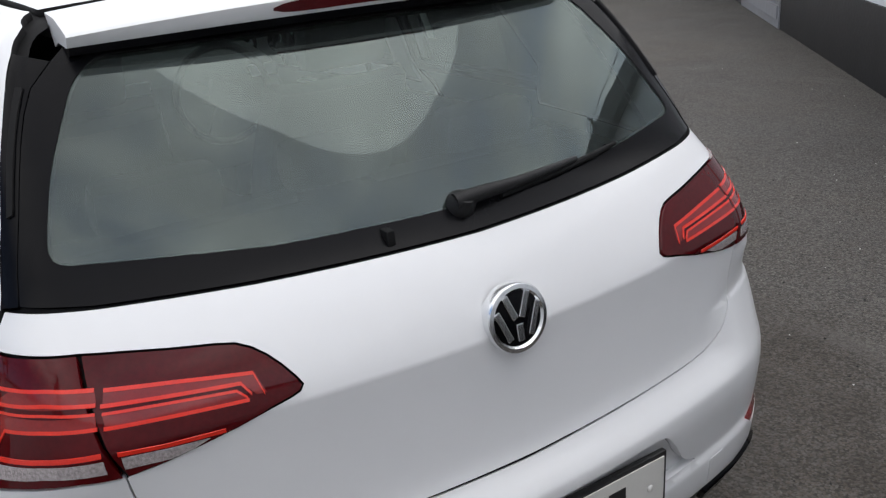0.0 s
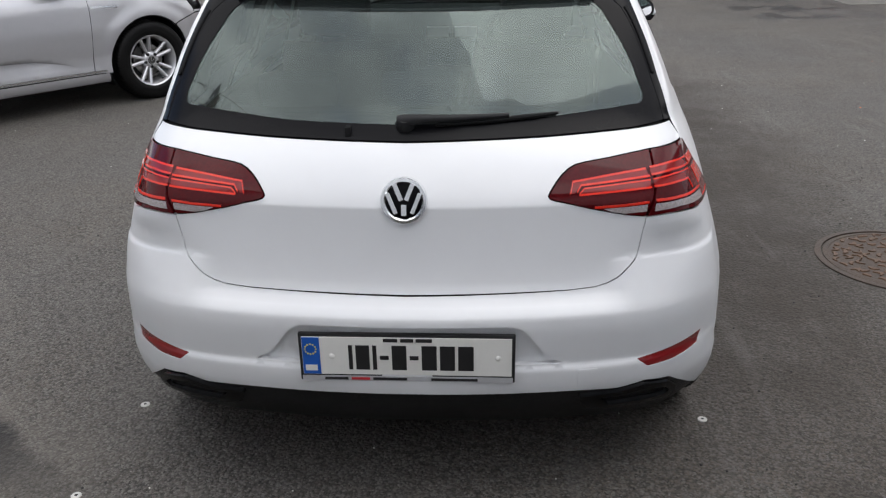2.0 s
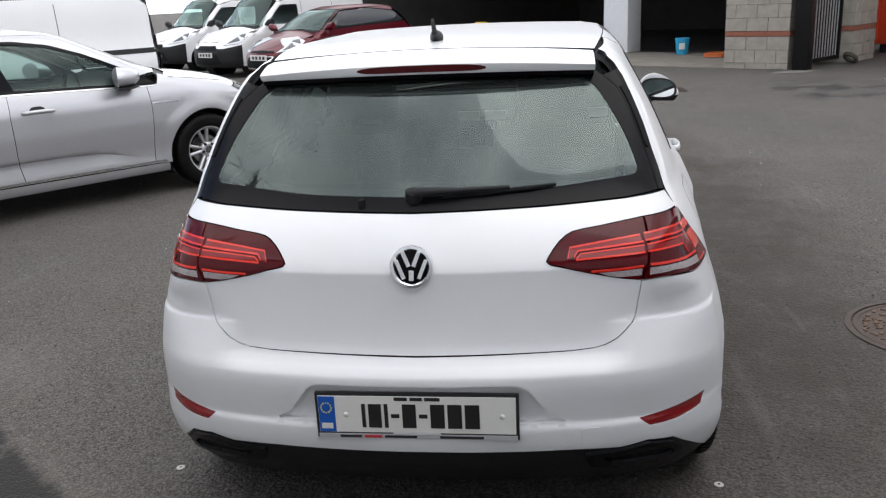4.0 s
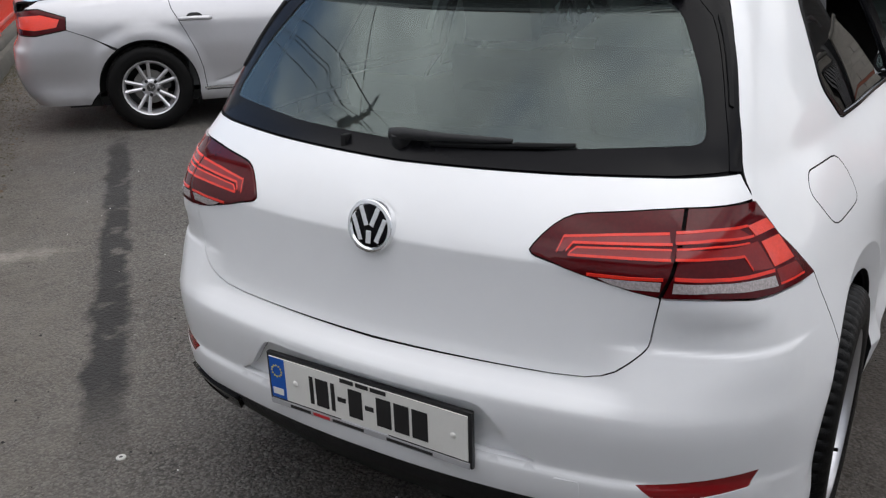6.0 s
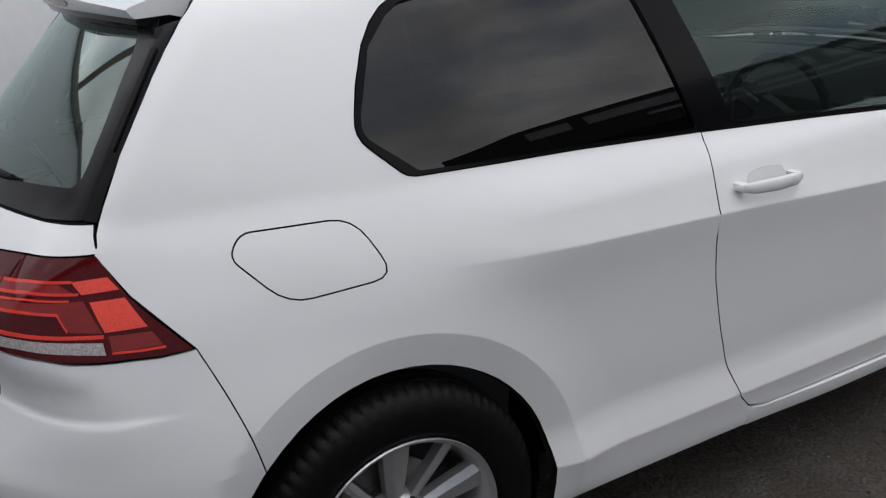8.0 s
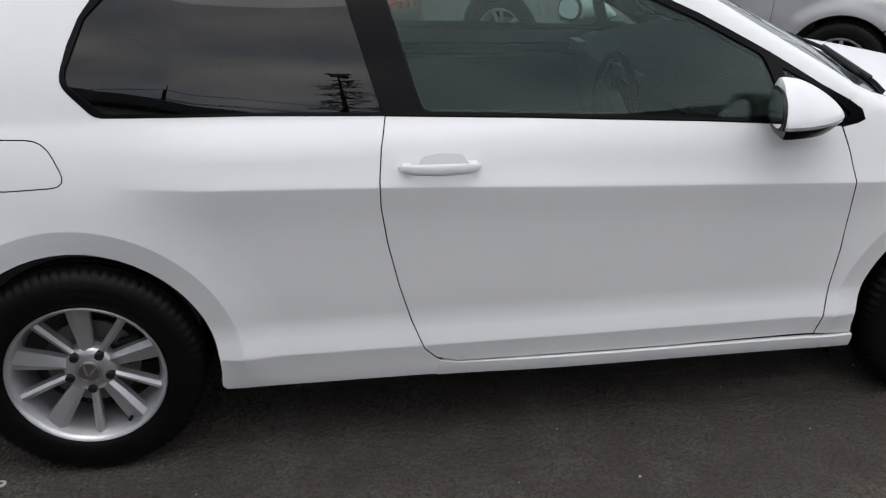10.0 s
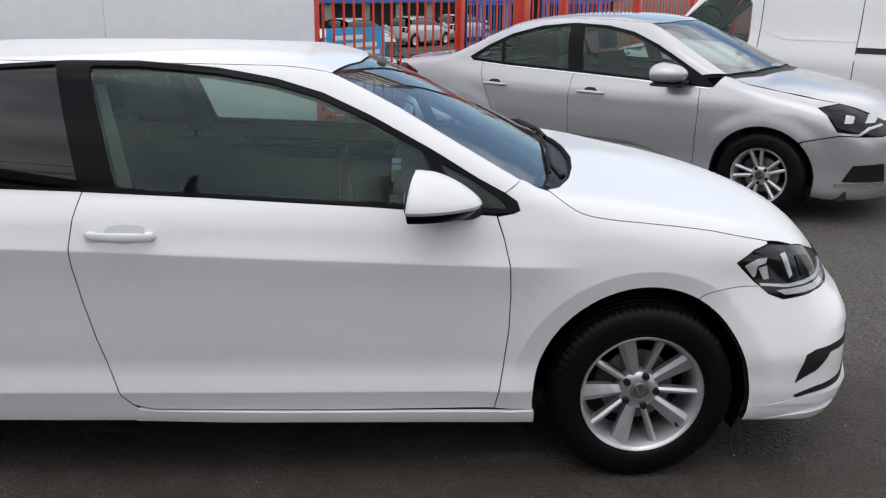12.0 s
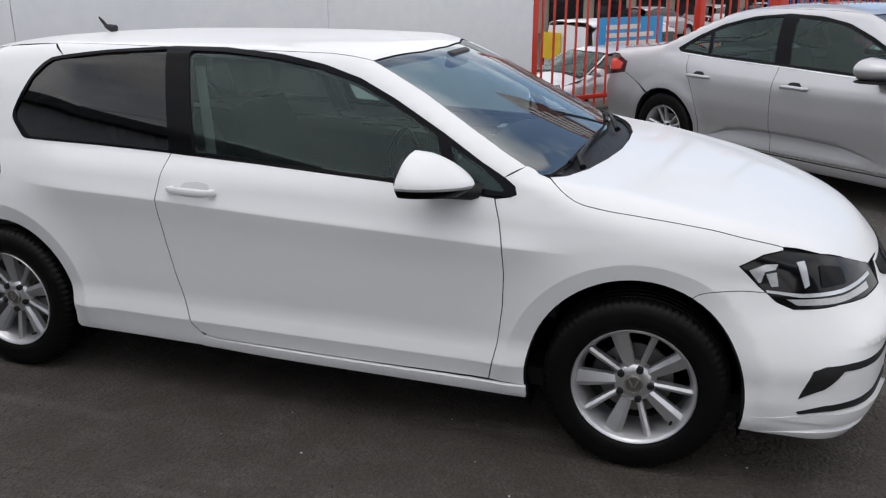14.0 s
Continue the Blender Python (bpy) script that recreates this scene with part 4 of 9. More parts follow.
    panel(GS, "reflector_bowl", "front", [("s", 3.885, 0.770), ("s", 3.908, 0.772), ("s", 3.932, 0.700), ("s", 3.918, 0.692)], M_REFLECTOR, hl, **hb)
    panel(GS, "projector_lens", "front", [("s", 3.955, 0.755), ("s", 4.03, 0.735), ("s", 4.05, 0.69), ("s", 3.97, 0.69)], M_BLACK_GLOSS, hl, r=0.01, **hb)
    panel(GS, "fog_vent", "front", [("s", 3.927, 0.358), ("s", 3.963, 0.456), ("s", 4.0, 0.472), ("s", 4.08, 0.482), ("f", 0.66, 0.49), ("f", 0.52, 0.495), ("f", 0.52, 0.472), ("f", 0.66, 0.466), ("s", 4.06, 0.455), ("s", 4.007, 0.395)], M_BLACK, golf, h=0.02, lift=0.003, mirror=side, label="black fog lamp vent")
    panel(GS, "fog_trim", "front", [("s", 3.923, 0.318), ("s", 4.012, 0.344), ("s", 4.08, 0.355), ("f", 0.66, 0.372), ("f", 0.55, 0.38), ("f", 0.55, 0.345), ("f", 0.66, 0.340), ("s", 4.08, 0.330), ("s", 4.014, 0.322), ("s", 3.935, 0.307)], M_BLACK, golf, h=0.02, lift=0.004, mirror=side)
    tagged(panel(GS, "fuel_flap" if side < 0 else "flank_panel", "side", [("s", 0.535, 0.960), ("s", 0.735, 0.957), ("s", 0.79, 0.848), ("s", 0.588, 0.836), ("s", 0.508, 0.925)], M_WHITE, quarter_panel if side < 0 else golf, mirror=side, r=0.045, h=0.025, gap=0.0015 if side < 0 else -0.001))

# rear bumper, with its plate recess
tg_low = [("r", 0.580, 0.804), ("r", 0.568, 0.720), ("r", 0.565, 0.706), ("r", 0.557, 0.695), ("r", 0.516, 0.657), ("r", 0.490, 0.643), ("r", 0.462, 0.636), ("r", 0.40, 0.6325), ("r", 0.0, 0.629)]
bump = [("r", 0.0, 0.627)] + tg_low[::-1][1:] + [*[("p", q[1], q[2], q[3] - 0.002) for q in LAMP_LOWER]] + BUMPER_SEAM + arc(G_HUB_R, G_HUB_Z, 0.358, 139, 176, 6) + [
    ("s", 0.403, 0.255), ("p", 0.33, 0.77, 0.245), ("p", 0.217, 0.762, 0.290), ("p", 0.157, 0.709, 0.335), ("r", 0.673, 0.360), ("r", 0.60, 0.375), ("r", 0.53, 0.363), ("r", 0.39, 0.367), ("r", 0.0, 0.370)]
recess = [("r", -0.345, 0.470), ("r", -0.305, 0.53), ("r", -0.282, 0.557), ("r", -0.255, 0.564), ("r", 0.255, 0.564), ("r", 0.282, 0.557), ("r", 0.305, 0.53), ("r", 0.345, 0.475), ("r", 0.395, 0.450), ("r", -0.395, 0.450)]
reflector = [("p", 0.213, 0.780, 0.458), ("p", 0.200, 0.764, 0.424), ("p", 0.128, 0.685, 0.416), ("p", 0.092, 0.603, 0.419), ("p", 0.081, 0.575, 0.444), ("p", 0.114, 0.664, 0.451), ("p", 0.16, 0.730, 0.455)]
refl_m = [("p", q[1], -q[2], q[3]) if q[0] == "p" else ("r", -q[1], q[2]) for q in reflector]
rear_bumper = panel(GS, "rear_bumper", "rear", bump, M_WHITE, golf, h=0.026, both=True, holes=[(recess, 0.02), (reflector, 0.004), (refl_m, 0.004)], hole_gap=0.0, gap=0.0011, label="white rear bumper with a plate recess", deep=0.02)
panel(GS, "plate_recess", "rear", recess, M_WHITE, rear_bumper, h=0.03, lift=-0.020, gap=-0.012, deep=0.002, flange=0.0005, edge=M_WHITE)
for o in (reflector, refl_m):
    panel(GS, "bumper_reflector", "rear", o, M_LAMP_REFL, rear_bumper, h=0.02, lift=-0.001, gap=0.0, deep=0.006, r=0.003, label="slim deep red bumper reflector")
panel(GS, "tow_cover", "rear", [("r", -0.475, 0.432), ("r", -0.425, 0.432), ("r", -0.425, 0.372), ("r", -0.475, 0.372)], M_WHITE, rear_bumper, h=0.02, lift=0.0012, gap=0.0, r=0.006, deep=0.002, flange=0.0015)
tail = [("r", 0.0, 0.983), ("r", 0.35, 0.988), ("r", 0.55, 0.993), ("p", 0.321, 0.654, 0.999), ("p", 0.317, 0.664, 0.9835), ("p", 0.314, 0.676, 0.968), ("p", 0.311, 0.689, 0.956)] + LAMP_TOP + LAMP_BOTTOM + tg_low
tailgate = panel(GS, "tailgate", "rear", tail, M_WHITE, golf, h=0.026, both=True, gap=0.0013, label="white tailgate with a horizontal crease")
rw = [("r", 0.0, 0.985), ("r", 0.35, 0.990), ("r", 0.55, 0.995), *GLASS_EDGE, ("r", 0.47, 1.312), ("r", 0.25, 1.322), ("r", 0.0, 1.325)]
rwi = [("r", -0.592, 1.046), ("r", -0.30, 1.024), ("r", 0.0, 1.018), ("r", 0.30, 1.024), ("r", 0.592, 1.046), ("r", 0.552, 1.15), ("r", 0.482, 1.263), ("r", 0.44, 1.291), ("r", 0.0, 1.297), ("r", -0.44, 1.291), ("r", -0.482, 1.263), ("r", -0.552, 1.15)]
rear_window = panel(GS, "rear_window", "rear", rwi, M_GLASS_REAR, golf, h=0.10, gap=-0.004, r=0.03, lift=-0.002, deep=0.003, flange=0.0005, edge=M_BLACK_GLOSS, label="green-tinted rear window")
panel(GS, "black_border", "rear", rw, M_FRIT, rear_window, h=0.03, both=True, gap=0.001, holes=[(rwi, 0.03)], hole_gap=0.0, deep=0.006, flange=0.004, label="gloss black printed glass border")
roof_out = [("t", 0.60, 0.0), ("t", 0.60, 0.25)] + ROOF_EDGE + [("t", 2.41, 0.42), ("t", 2.455, 0.25), ("t", 2.475, 0.0)]
panel(GS, "roof", "tunnel", roof_out, M_WHITE, golf, h=0.05, both=True, gap=0.002, label="white steel roof")
ws = [("t", 2.478, 0.0), ("t", 2.458, 0.25), ("t", 2.413, 0.42), ("p", 2.379, 0.575, 1.341), *SCREEN_EDGE, ("p", 2.994, 0.739, 1.027), ("t", 3.04, 0.742), ("t", 3.07, 0.715), ("t", 3.10, 0.60), ("t", 3.15, 0.3), ("t", 3.17, 0.0)]
panel(GS, "windscreen", "top", ws, M_SCREEN, golf, h=0.06, both=True, gap=0.003, lift=-0.003, deep=0.005, label="clear windscreen reflecting the sky")
cowl = [("t", 3.17, 0.0), ("t", 3.15, 0.3), ("t", 3.10, 0.60), ("t", 3.07, 0.715), ("t", 3.055, 0.738)] + HOOD_REAR[::-1]
panel(GS, "scuttle", "top", cowl, M_BLACK, golf, h=0.04, both=True, gap=0.0, lift=-0.02, label="black plastic scuttle under the wipers")
hood = HOOD_REAR + HOOD_SIDE + [("p", 3.964, 0.645, 0.783), ("p", 4.06, 0.552, 0.750), ("p", 4.14, 0.452, 0.711), ("t", 4.20, 0.25), ("t", 4.225, 0.0)]
panel(GS, "bonnet", "top", hood, M_WHITE, golf, h=0.035, both=True, gap=0.0008, label="white bonnet reflecting the sky")
fb = [("f", 0.0, 0.71), ("f", 0.38, 0.70), ("p", 4.176, 0.458, 0.641)] + LAMP_UNDER[-2::-1] + LAMP_EDGE[-1:] + WING_SEAM + arc(G_HUB_F, G_HUB_Z, arch_r, 62, -14, 16) + [("s", 3.80, 0.224), ("s", 3.93, 0.244), ("f", 0.60, 0.25), ("f", 0.0, 0.25)]
panel(GS, "front_bumper", "front", fb, M_WHITE, golf, h=0.028, both=True, gap=0.0012, label="white front bumper")
panel(GS, "grille", "front", [("f", 0.0, 0.70), ("f", 0.375, 0.692), ("f", 0.395, 0.655), ("f", 0.35, 0.635), ("f", 0.0, 0.63)], M_BLACK_GLOSS, golf, h=0.03, both=True, lift=0.004)
panel(GS, "lower_grille", "front", [("f", 0.0, 0.47), ("f", 0.45, 0.465), ("f", 0.42, 0.33), ("f", 0.0, 0.32)], M_BLACK, golf, h=0.04, both=True, lift=0.003)
panel(GS, "front_lip", "front", [("s", 3.80, 0.284), ("s", 3.93, 0.300), ("s", 4.01, 0.315), ("f", 0.70, 0.335), ("f", 0.60, 0.348), ("f", 0.0, 0.355), ("f", 0.0, 0.27), ("f", 0.60, 0.270), ("s", 4.02, 0.258), ("s", 3.93, 0.246), ("s", 3.80, 0.225)], M_WHITE, golf, h=0.025, both=True, lift=lambda x: 0.001 + 0.016 * step(3.82, 4.1, x), deep=0.018)
diff = [("r", 0.0, 0.368), ("r", 0.39, 0.365), ("r", 0.53, 0.361), ("r", 0.60, 0.373), ("r", 0.672, 0.358), ("p", 0.158, 0.708, 0.333), ("p", 0.219, 0.762, 0.287), ("p", 0.33, 0.77, 0.242), ("p", 0.36, 0.76, 0.19), ("r", 0.55, 0.20), ("r", 0.0, 0.215)]
panel(GS, "rear_diffuser", "rear", diff, M_BLACK, golf, h=0.03, both=True, lift=-0.004, deep=0.03, label="textured black lower rear valance")
for side in (1, -1):
    panel(GS, "exhaust_trim", "rear", [("r", 0.43, 0.348), ("r", 0.53, 0.357), ("r", 0.60, 0.369), ("r", 0.668, 0.352), ("r", 0.70, 0.318), ("r", 0.69, 0.285), ("r", 0.50, 0.285), ("r", 0.45, 0.30)], M_BLACK_GLOSS, golf, h=0.02, gap=0, r=0.01, lift=0.008, deep=0.02, mirror=side,
          holes=[([("r", 0.475, 0.334), ("r", 0.54, 0.341), ("r", 0.60, 0.351), ("r", 0.655, 0.338), ("r", 0.678, 0.315), ("r", 0.67, 0.302), ("r", 0.51, 0.303)], 0.008)], hole_gap=0.0, label="gloss black false exhaust trim")

# ---- the white hatchback: fittings ----
def alloy_wheel(parent, x, y, z, side, spin=0.0, style=0, r=0.316, rim_r=0.209):
    """A tyre on a ten-spoke alloy; built facing +y, then set on its hub."""
    m = pose(x, y * side, z) @ (Matrix.Identity(4) if side > 0 else Matrix.Diagonal((1, -1, 1, 1))) @ pose(0, 0, 0, 0, spin, 0)
    wheel = new("wheel")
    wheel.parent = parent
    k = r / 0.316

    def tyre(bm):
        pf = [(rim_r - 0.004, 0.070), (rim_r + 0.004, 0.088), (rim_r + 0.02, 0.0965), (rim_r + 0.045, 0.0995), (rim_r + 0.05, 0.0985), (rim_r + 0.055, 0.0995), (r - 0.028, 0.096), (r - 0.012, 0.086), (r - 0.004, 0.074)]
        for g in (0.048, 0.018, -0.018, -0.048):
            pf += [(r, g + 0.008), (r, g + 0.005), (r - 0.007, g + 0.004), (r - 0.007, g - 0.004), (r, g - 0.005), (r, g - 0.008)]
        pf += [(r - 0.004, -0.074), (r - 0.028, -0.096), (rim_r + 0.02, -0.097), (rim_r - 0.004, -0.07)]
        n = 300
        rings = []
        for rr, yy in pf:
            block = rr > r - 0.02 and abs(yy) > 0.05
            rings.append([bm.verts.new(m @ Vector(((rr - (0.0050 if block and (i + (1 if yy > 0 else 0)) % 4 == 0 else 0)) * math.cos(2 * math.pi * i / n), yy, (rr - (0.0050 if block and (i + (1 if yy > 0 else 0)) % 4 == 0 else 0)) * math.sin(2 * math.pi * i / n)))) for i in range(n)])
        for p, q in zip(rings, rings[1:]):
            for i in range(n):
                bm.faces.new((p[i], p[(i + 1) % n], q[(i + 1) % n], q[i]))
    t = solid(tyre, "tyre", M_TYRE, wheel, "black tyre with a blocked tread")
    rim = solid(lambda bm: lathe(bm, [(rim_r - 0.016, -0.06), (rim_r - 0.012, 0.060), (rim_r - 0.006, 0.078), (rim_r, 0.086), (rim_r + 0.003, 0.090), (rim_r + 0.001, 0.093), (rim_r - 0.005, 0.090), (rim_r - 0.011, 0.080), (rim_r - 0.016, 0.066), (rim_r - 0.024, 0.050), (rim_r - 0.024, -0.06)], 72, m),
                "rim", M_ALLOY, wheel, "silver ten-spoke alloy rim")
    for i in range(10):
        wide = i % 2 == 0
        w0, w1 = (0.015, 0.031) if wide else (0.0085, 0.0115)
        if style:
            w0, w1 = 0.011, 0.013
        off = (0.0 if not style else (0.10 if wide else -0.10))
        a = radians(105 + 36 * i) + off

        def spoke(bm, w0=w0, w1=w1, a=a, wide=wide):
            rows = []
            for f, rr in ((0.0, 0.030), (0.25, 0.072), (0.55, 0.115), (0.8, 0.155), (1.0, rim_r - 0.008)):
                w = w0 + (w1 - w0) * f
                yo = 0.050 + 0.024 * f ** 1.5
                ridge, drop = (-0.35, 0.009) if wide and not style else (0.0, 0.006)
                rows.append([(-w, yo - 0.032, rr), (-w, yo - drop, rr), (w * ridge - 0.0012, yo, rr), (w * ridge + 0.0012, yo, rr), (w, yo - drop, rr), (w, yo - 0.032, rr)])
            vs = [[bm.verts.new(p) for p in row] for row in rows]
            for p, q in zip(vs, vs[1:]):
                for j in range(6):
                    bm.faces.new((p[j], p[(j + 1) % 6], q[(j + 1) % 6], q[j]))
            bm.faces.new(vs[0])
            bm.faces.new(vs[-1][::-1])
            bm.transform(m @ Matrix.Rotation(math.pi / 2 - a, 4, "Y") @ Matrix.Diagonal((1, 1, 1, 1)))
        solid(spoke, "spoke", M_ALLOY, rim, smooth=False)
    hubp = solid(lambda bm: lathe(bm, [(0.075, 0.020), (0.071, 0.042), (0.060, 0.053), (0.040, 0.059), (0.036, 0.058), (0.0, 0.058)], 40, m), "hub", M_ALLOY, rim)
    solid(lambda bm: lathe(bm, [(0.033, 0.050), (0.033, 0.063), (0.030, 0.066), (0.0, 0.067)], 32, m), "centre_cap", M_STEEL if not style else M_DARK_METAL, rim)
    solid(lambda bm: lathe(bm, [(0.031, 0.064), (0.031, 0.0685), (0.0275, 0.0685), (0.0275, 0.064)], 32, m, closed=True), "cap_ring", M_CHROME, rim)

    def badge(bm):
        for s in (-1, 1):
            box(bm, -0.003, 0.003, 0.066, 0.0685, -0.015, 0.015, m @ pose(0.009 * s, 0, 0.004) @ Matrix.Rotation(0.4 * s, 4, "Y"))
    solid(badge, "cap_bars", M_CHROME, rim, smooth=False)
    for i in range(5):
        a = radians(69 + 72 * i)
        solid(lambda bm: lathe(bm, [(0.0125, 0.040), (0.0125, 0.064), (0.0095, 0.067), (0.0, 0.067)], 12, m @ pose(0.056 * math.cos(a), 0, 0.056 * math.sin(a))), "wheel_bolt", M_BLACK, rim)
    solid(lambda bm: lathe(bm, [(0.0, 0.0), (0.128, 0.0), (0.128, -0.012), (0.075, -0.012), (0.072, 0.015), (0.0, 0.015)], 48, m), "brake_disc", M_STEEL, wheel)
    solid(lambda bm: box(bm, -0.04, 0.04, -0.04, 0.018, 0.085, 0.15, m @ Matrix.Rotation(radians(-70 if x > 2 else 60), 4, "Y")), "brake_caliper", M_DARK_METAL, wheel, bevel=0.008)
    solid(lambda bm: tube(bm, [m @ Vector((rim_r * 0.62, 0.05, -rim_r * 0.62)), m @ Vector((rim_r * 0.6, 0.085, -rim_r * 0.6))], 0.005), "tyre_valve", M_SEAL_GAP, wheel)
    return wheel


for side in (1, -1):
    for x in (G_HUB_R, G_HUB_F):
        alloy_wheel(golf, x if x < 2 else x + 0.009, 0.766 if x < 2 else 0.778, 0.3155, side, -3 if x > 2 else 14)

        def liner(bm, x=x, side=side):
            rows = [[bm.verts.new((x + q * math.cos(radians(a)), side * y, G_HUB_Z + q * math.sin(radians(a)))) for a in range(-25, 206, 10)] for q, y in (((0.366, 0.80), (0.372, 0.78), (0.372, 0.55), (0.0, 0.55)) if x < 2 else ((0.394, 0.80), (0.398, 0.78), (0.398, 0.55), (0.0, 0.55)))]
            for p, q in zip(rows, rows[1:]):
                for i in range(len(p) - 1):
                    bm.faces.new((p[i], p[i + 1], q[i + 1], q[i]))
        solid(liner, "wheel_arch_liner", M_ARCH, golf)

    # door handle
    def handle(bm, side=side):
        rows = []
        for f, w, dep in ((0, 0.004, 0.010), (0.05, 0.0085, 0.022), (0.18, 0.0145, 0.034), (0.5, 0.0165, 0.040), (0.82, 0.0150, 0.035), (0.95, 0.0095, 0.024), (1, 0.005, 0.011)):
            x = 1.622 + 0.222 * f
            y0 = float(golf_side(np.array([x]), np.array([0.874]))[0])
            rows.append([bm.verts.new((x, side * (y0 + dep + w * 0.45 * math.cos(t)), 0.876 + w * math.sin(t) - 0.002 * f)) for t in np.arange(0, 2 * math.pi, math.pi / 6)])
        for p, q in zip(rows, rows[1:]):
            for i in range(12):
                bm.faces.new((p[i], p[(i + 1) % 12], q[(i + 1) % 12], q[i]))
        bm.faces.new(rows[0])
        bm.faces.new(rows[-1])
        for x in (1.645, 1.822):
            box(bm, x - 0.012, x + 0.012, side * 0.83, side * 0.880, 0.868, 0.884)
    solid(handle, "door_handle", M_WHITE, golf)
    # flat oval in greyer white: the hollow's shade is put into its colour
    panel(GS, "handle_bowl", "side", [("s", 1.675, 0.876), ("s", 1.70, 0.852), ("s", 1.76, 0.848), ("s", 1.80, 0.858), ("s", 1.81, 0.876), ("s", 1.80, 0.90), ("s", 1.74, 0.905), ("s", 1.69, 0.898)], material("shaded_handle_bowl", (0.60, 0.61, 0.62), 0.4, coat=0.5, vary=0.05), golf, r=0.02, h=0.02, gap=0, lift=0.0012, deep=0.001, flange=0.0005, mirror=side)

    # mirror
    mirror_thing = new("door_mirror")
    mirror_thing.parent = golf

    def shell_rows(bm, z_lo, z_hi, grow, side=side):
        rows = []
        for zi in np.linspace(z_lo, z_hi, 14):
            f = np.clip((zi - 0.950) / 0.142, 0, 1)
            dome = max(1 - max(0, (f - 0.26) / 0.74) ** 1.75, 0.0) ** 0.6
            tuck = 1 - 0.30 * (max(0, 0.30 - f) / 0.30) ** 1.5
            wide = 0.098 * dome * tuck + 0.003
            front = (0.205 - 0.07 * f) * dome * tuck + 0.003
            cy = 0.930 - 0.030 * f
            ring = []
            for t in np.linspace(0, math.pi, 17):
                ring.append((2.652 + (front + grow) * math.sin(t) ** 0.85 * (1 - 0.18 * math.cos(t)), side * (cy + (wide + grow) * math.cos(t)), zi))
            ring += [(2.642, side * (cy - wide * 0.95), zi), (2.637, side * cy, zi), (2.642, side * (cy + wide * 0.95), zi)]
            # the housing is swept: its outer end stands further back
            rows.append([bm.verts.new((q[0] - 0.30 * (abs(q[1]) - 0.925), q[1], q[2])) for q in ring])
        n = len(rows[0])
        for p, q in zip(rows, rows[1:]):
            for i in range(n):
                bm.faces.new((p[i], p[(i + 1) % n], q[(i + 1) % n], q[i]))
        bm.faces.new(rows[0])
        bm.faces.new(rows[-1])
    solid(lambda bm: shell_rows(bm, 0.987, 1.092, 0.0), "mirror_cap", M_WHITE, mirror_thing, "white mirror cap")
    solid(lambda bm: shell_rows(bm, 0.950, 0.978, 0.0), "mirror_base", M_BLACK_GLOSS, mirror_thing, "black mirror underside")
    solid(lambda bm: shell_rows(bm, 0.9785, 0.9865, 0.002), "indicator_strip", M_AMBER, mirror_thing, "clear indicator strip in the mirror")
    for part_name, mat, k, x0, x1 in (("mirror_rim", M_BLACK, 1.0, 2.642, 2.636), ("mirror_glass", M_MIRROR, 0.86, 2.637, 2.632)):
        oval = [(0.922 + 0.088 * k * math.copysign(abs(math.cos(a)) ** 0.8, math.cos(a)) - 0.010 * math.sin(a), 1.010 + (0.058 if math.sin(a) > 0 else 0.047) * k * math.copysign(abs(math.sin(a)) ** 0.85, math.sin(a))) for a in np.linspace(0, 2 * math.pi, 33)[:-1]]
        solid(lambda bm: prism(bm, oval, x0, x1, Matrix(((-0.30, 1, 0, 0.2775), (side, 0, 0, 0), (0, 0, 1, 0), (0, 0, 0, 1)))), part_name, mat, mirror_thing, "black rim round the mirror glass" if mat is M_BLACK else "oval mirror glass")
    solid(lambda bm: tube(bm, [(2.85, side * 0.79, 0.942), (2.81, side * 0.84, 0.944), (2.74, side * 0.90, 0.955)], [0.034, 0.024, 0.022], 10), "mirror_arm", M_BLACK, mirror_thing, "black mirror foot")

# spoiler over the rear window
def spoiler(bm):
    rows = []
    for y in np.linspace(-0.478, 0.478, 37):
        xe, ze, th = 0.398 + 0.27 * y * y, 1.349 - 0.09 * y * y, 0.033 - 0.048 * y * y
        x0 = 0.598
        z0 = GS.point(("t", x0, y))[2] - 0.001
        ze = min(ze, z0 - 0.006)
        z1 = (z0 + ze) / 2 + 0.006
        pts = [(x0, z0), ((x0 + xe) / 2, z1), (xe + 0.012, ze + 0.001), (xe + 0.003, ze - 0.003), (xe, ze - 0.006), (xe + 0.008, ze - th + 0.005), (xe + 0.014, ze - th), (xe + 0.075, ze - th + 0.004), (x0 - 0.03, z0 - 0.05)]
        rows.append([bm.verts.new((px, y, pz)) for px, pz in pts])
    for p, q in zip(rows, rows[1:]):
        for i in range(len(p) - 1):
            bm.faces.new((p[i], p[i + 1], q[i + 1], q[i]))
    bm.faces.new(rows[0])
    bm.faces.new(rows[-1])


spoil = solid(spoiler, "spoiler", M_WHITE, golf, "white roof spoiler")


def strip_along(bm, ya, yb, pts, n=24):
    """A strip across the car: pts(y) gives its cross-section."""
    rows = [[bm.verts.new((px, y, pz)) for px, pz in pts(y)] for y in np.linspace(ya, yb, n)]
    for p, q in zip(rows, rows[1:]):
        k = len(p)
        for i in range(k):
            bm.faces.new((p[i], p[(i + 1) % k], q[(i + 1) % k], q[i]))
    bm.faces.new(rows[0])
    bm.faces.new(rows[-1])


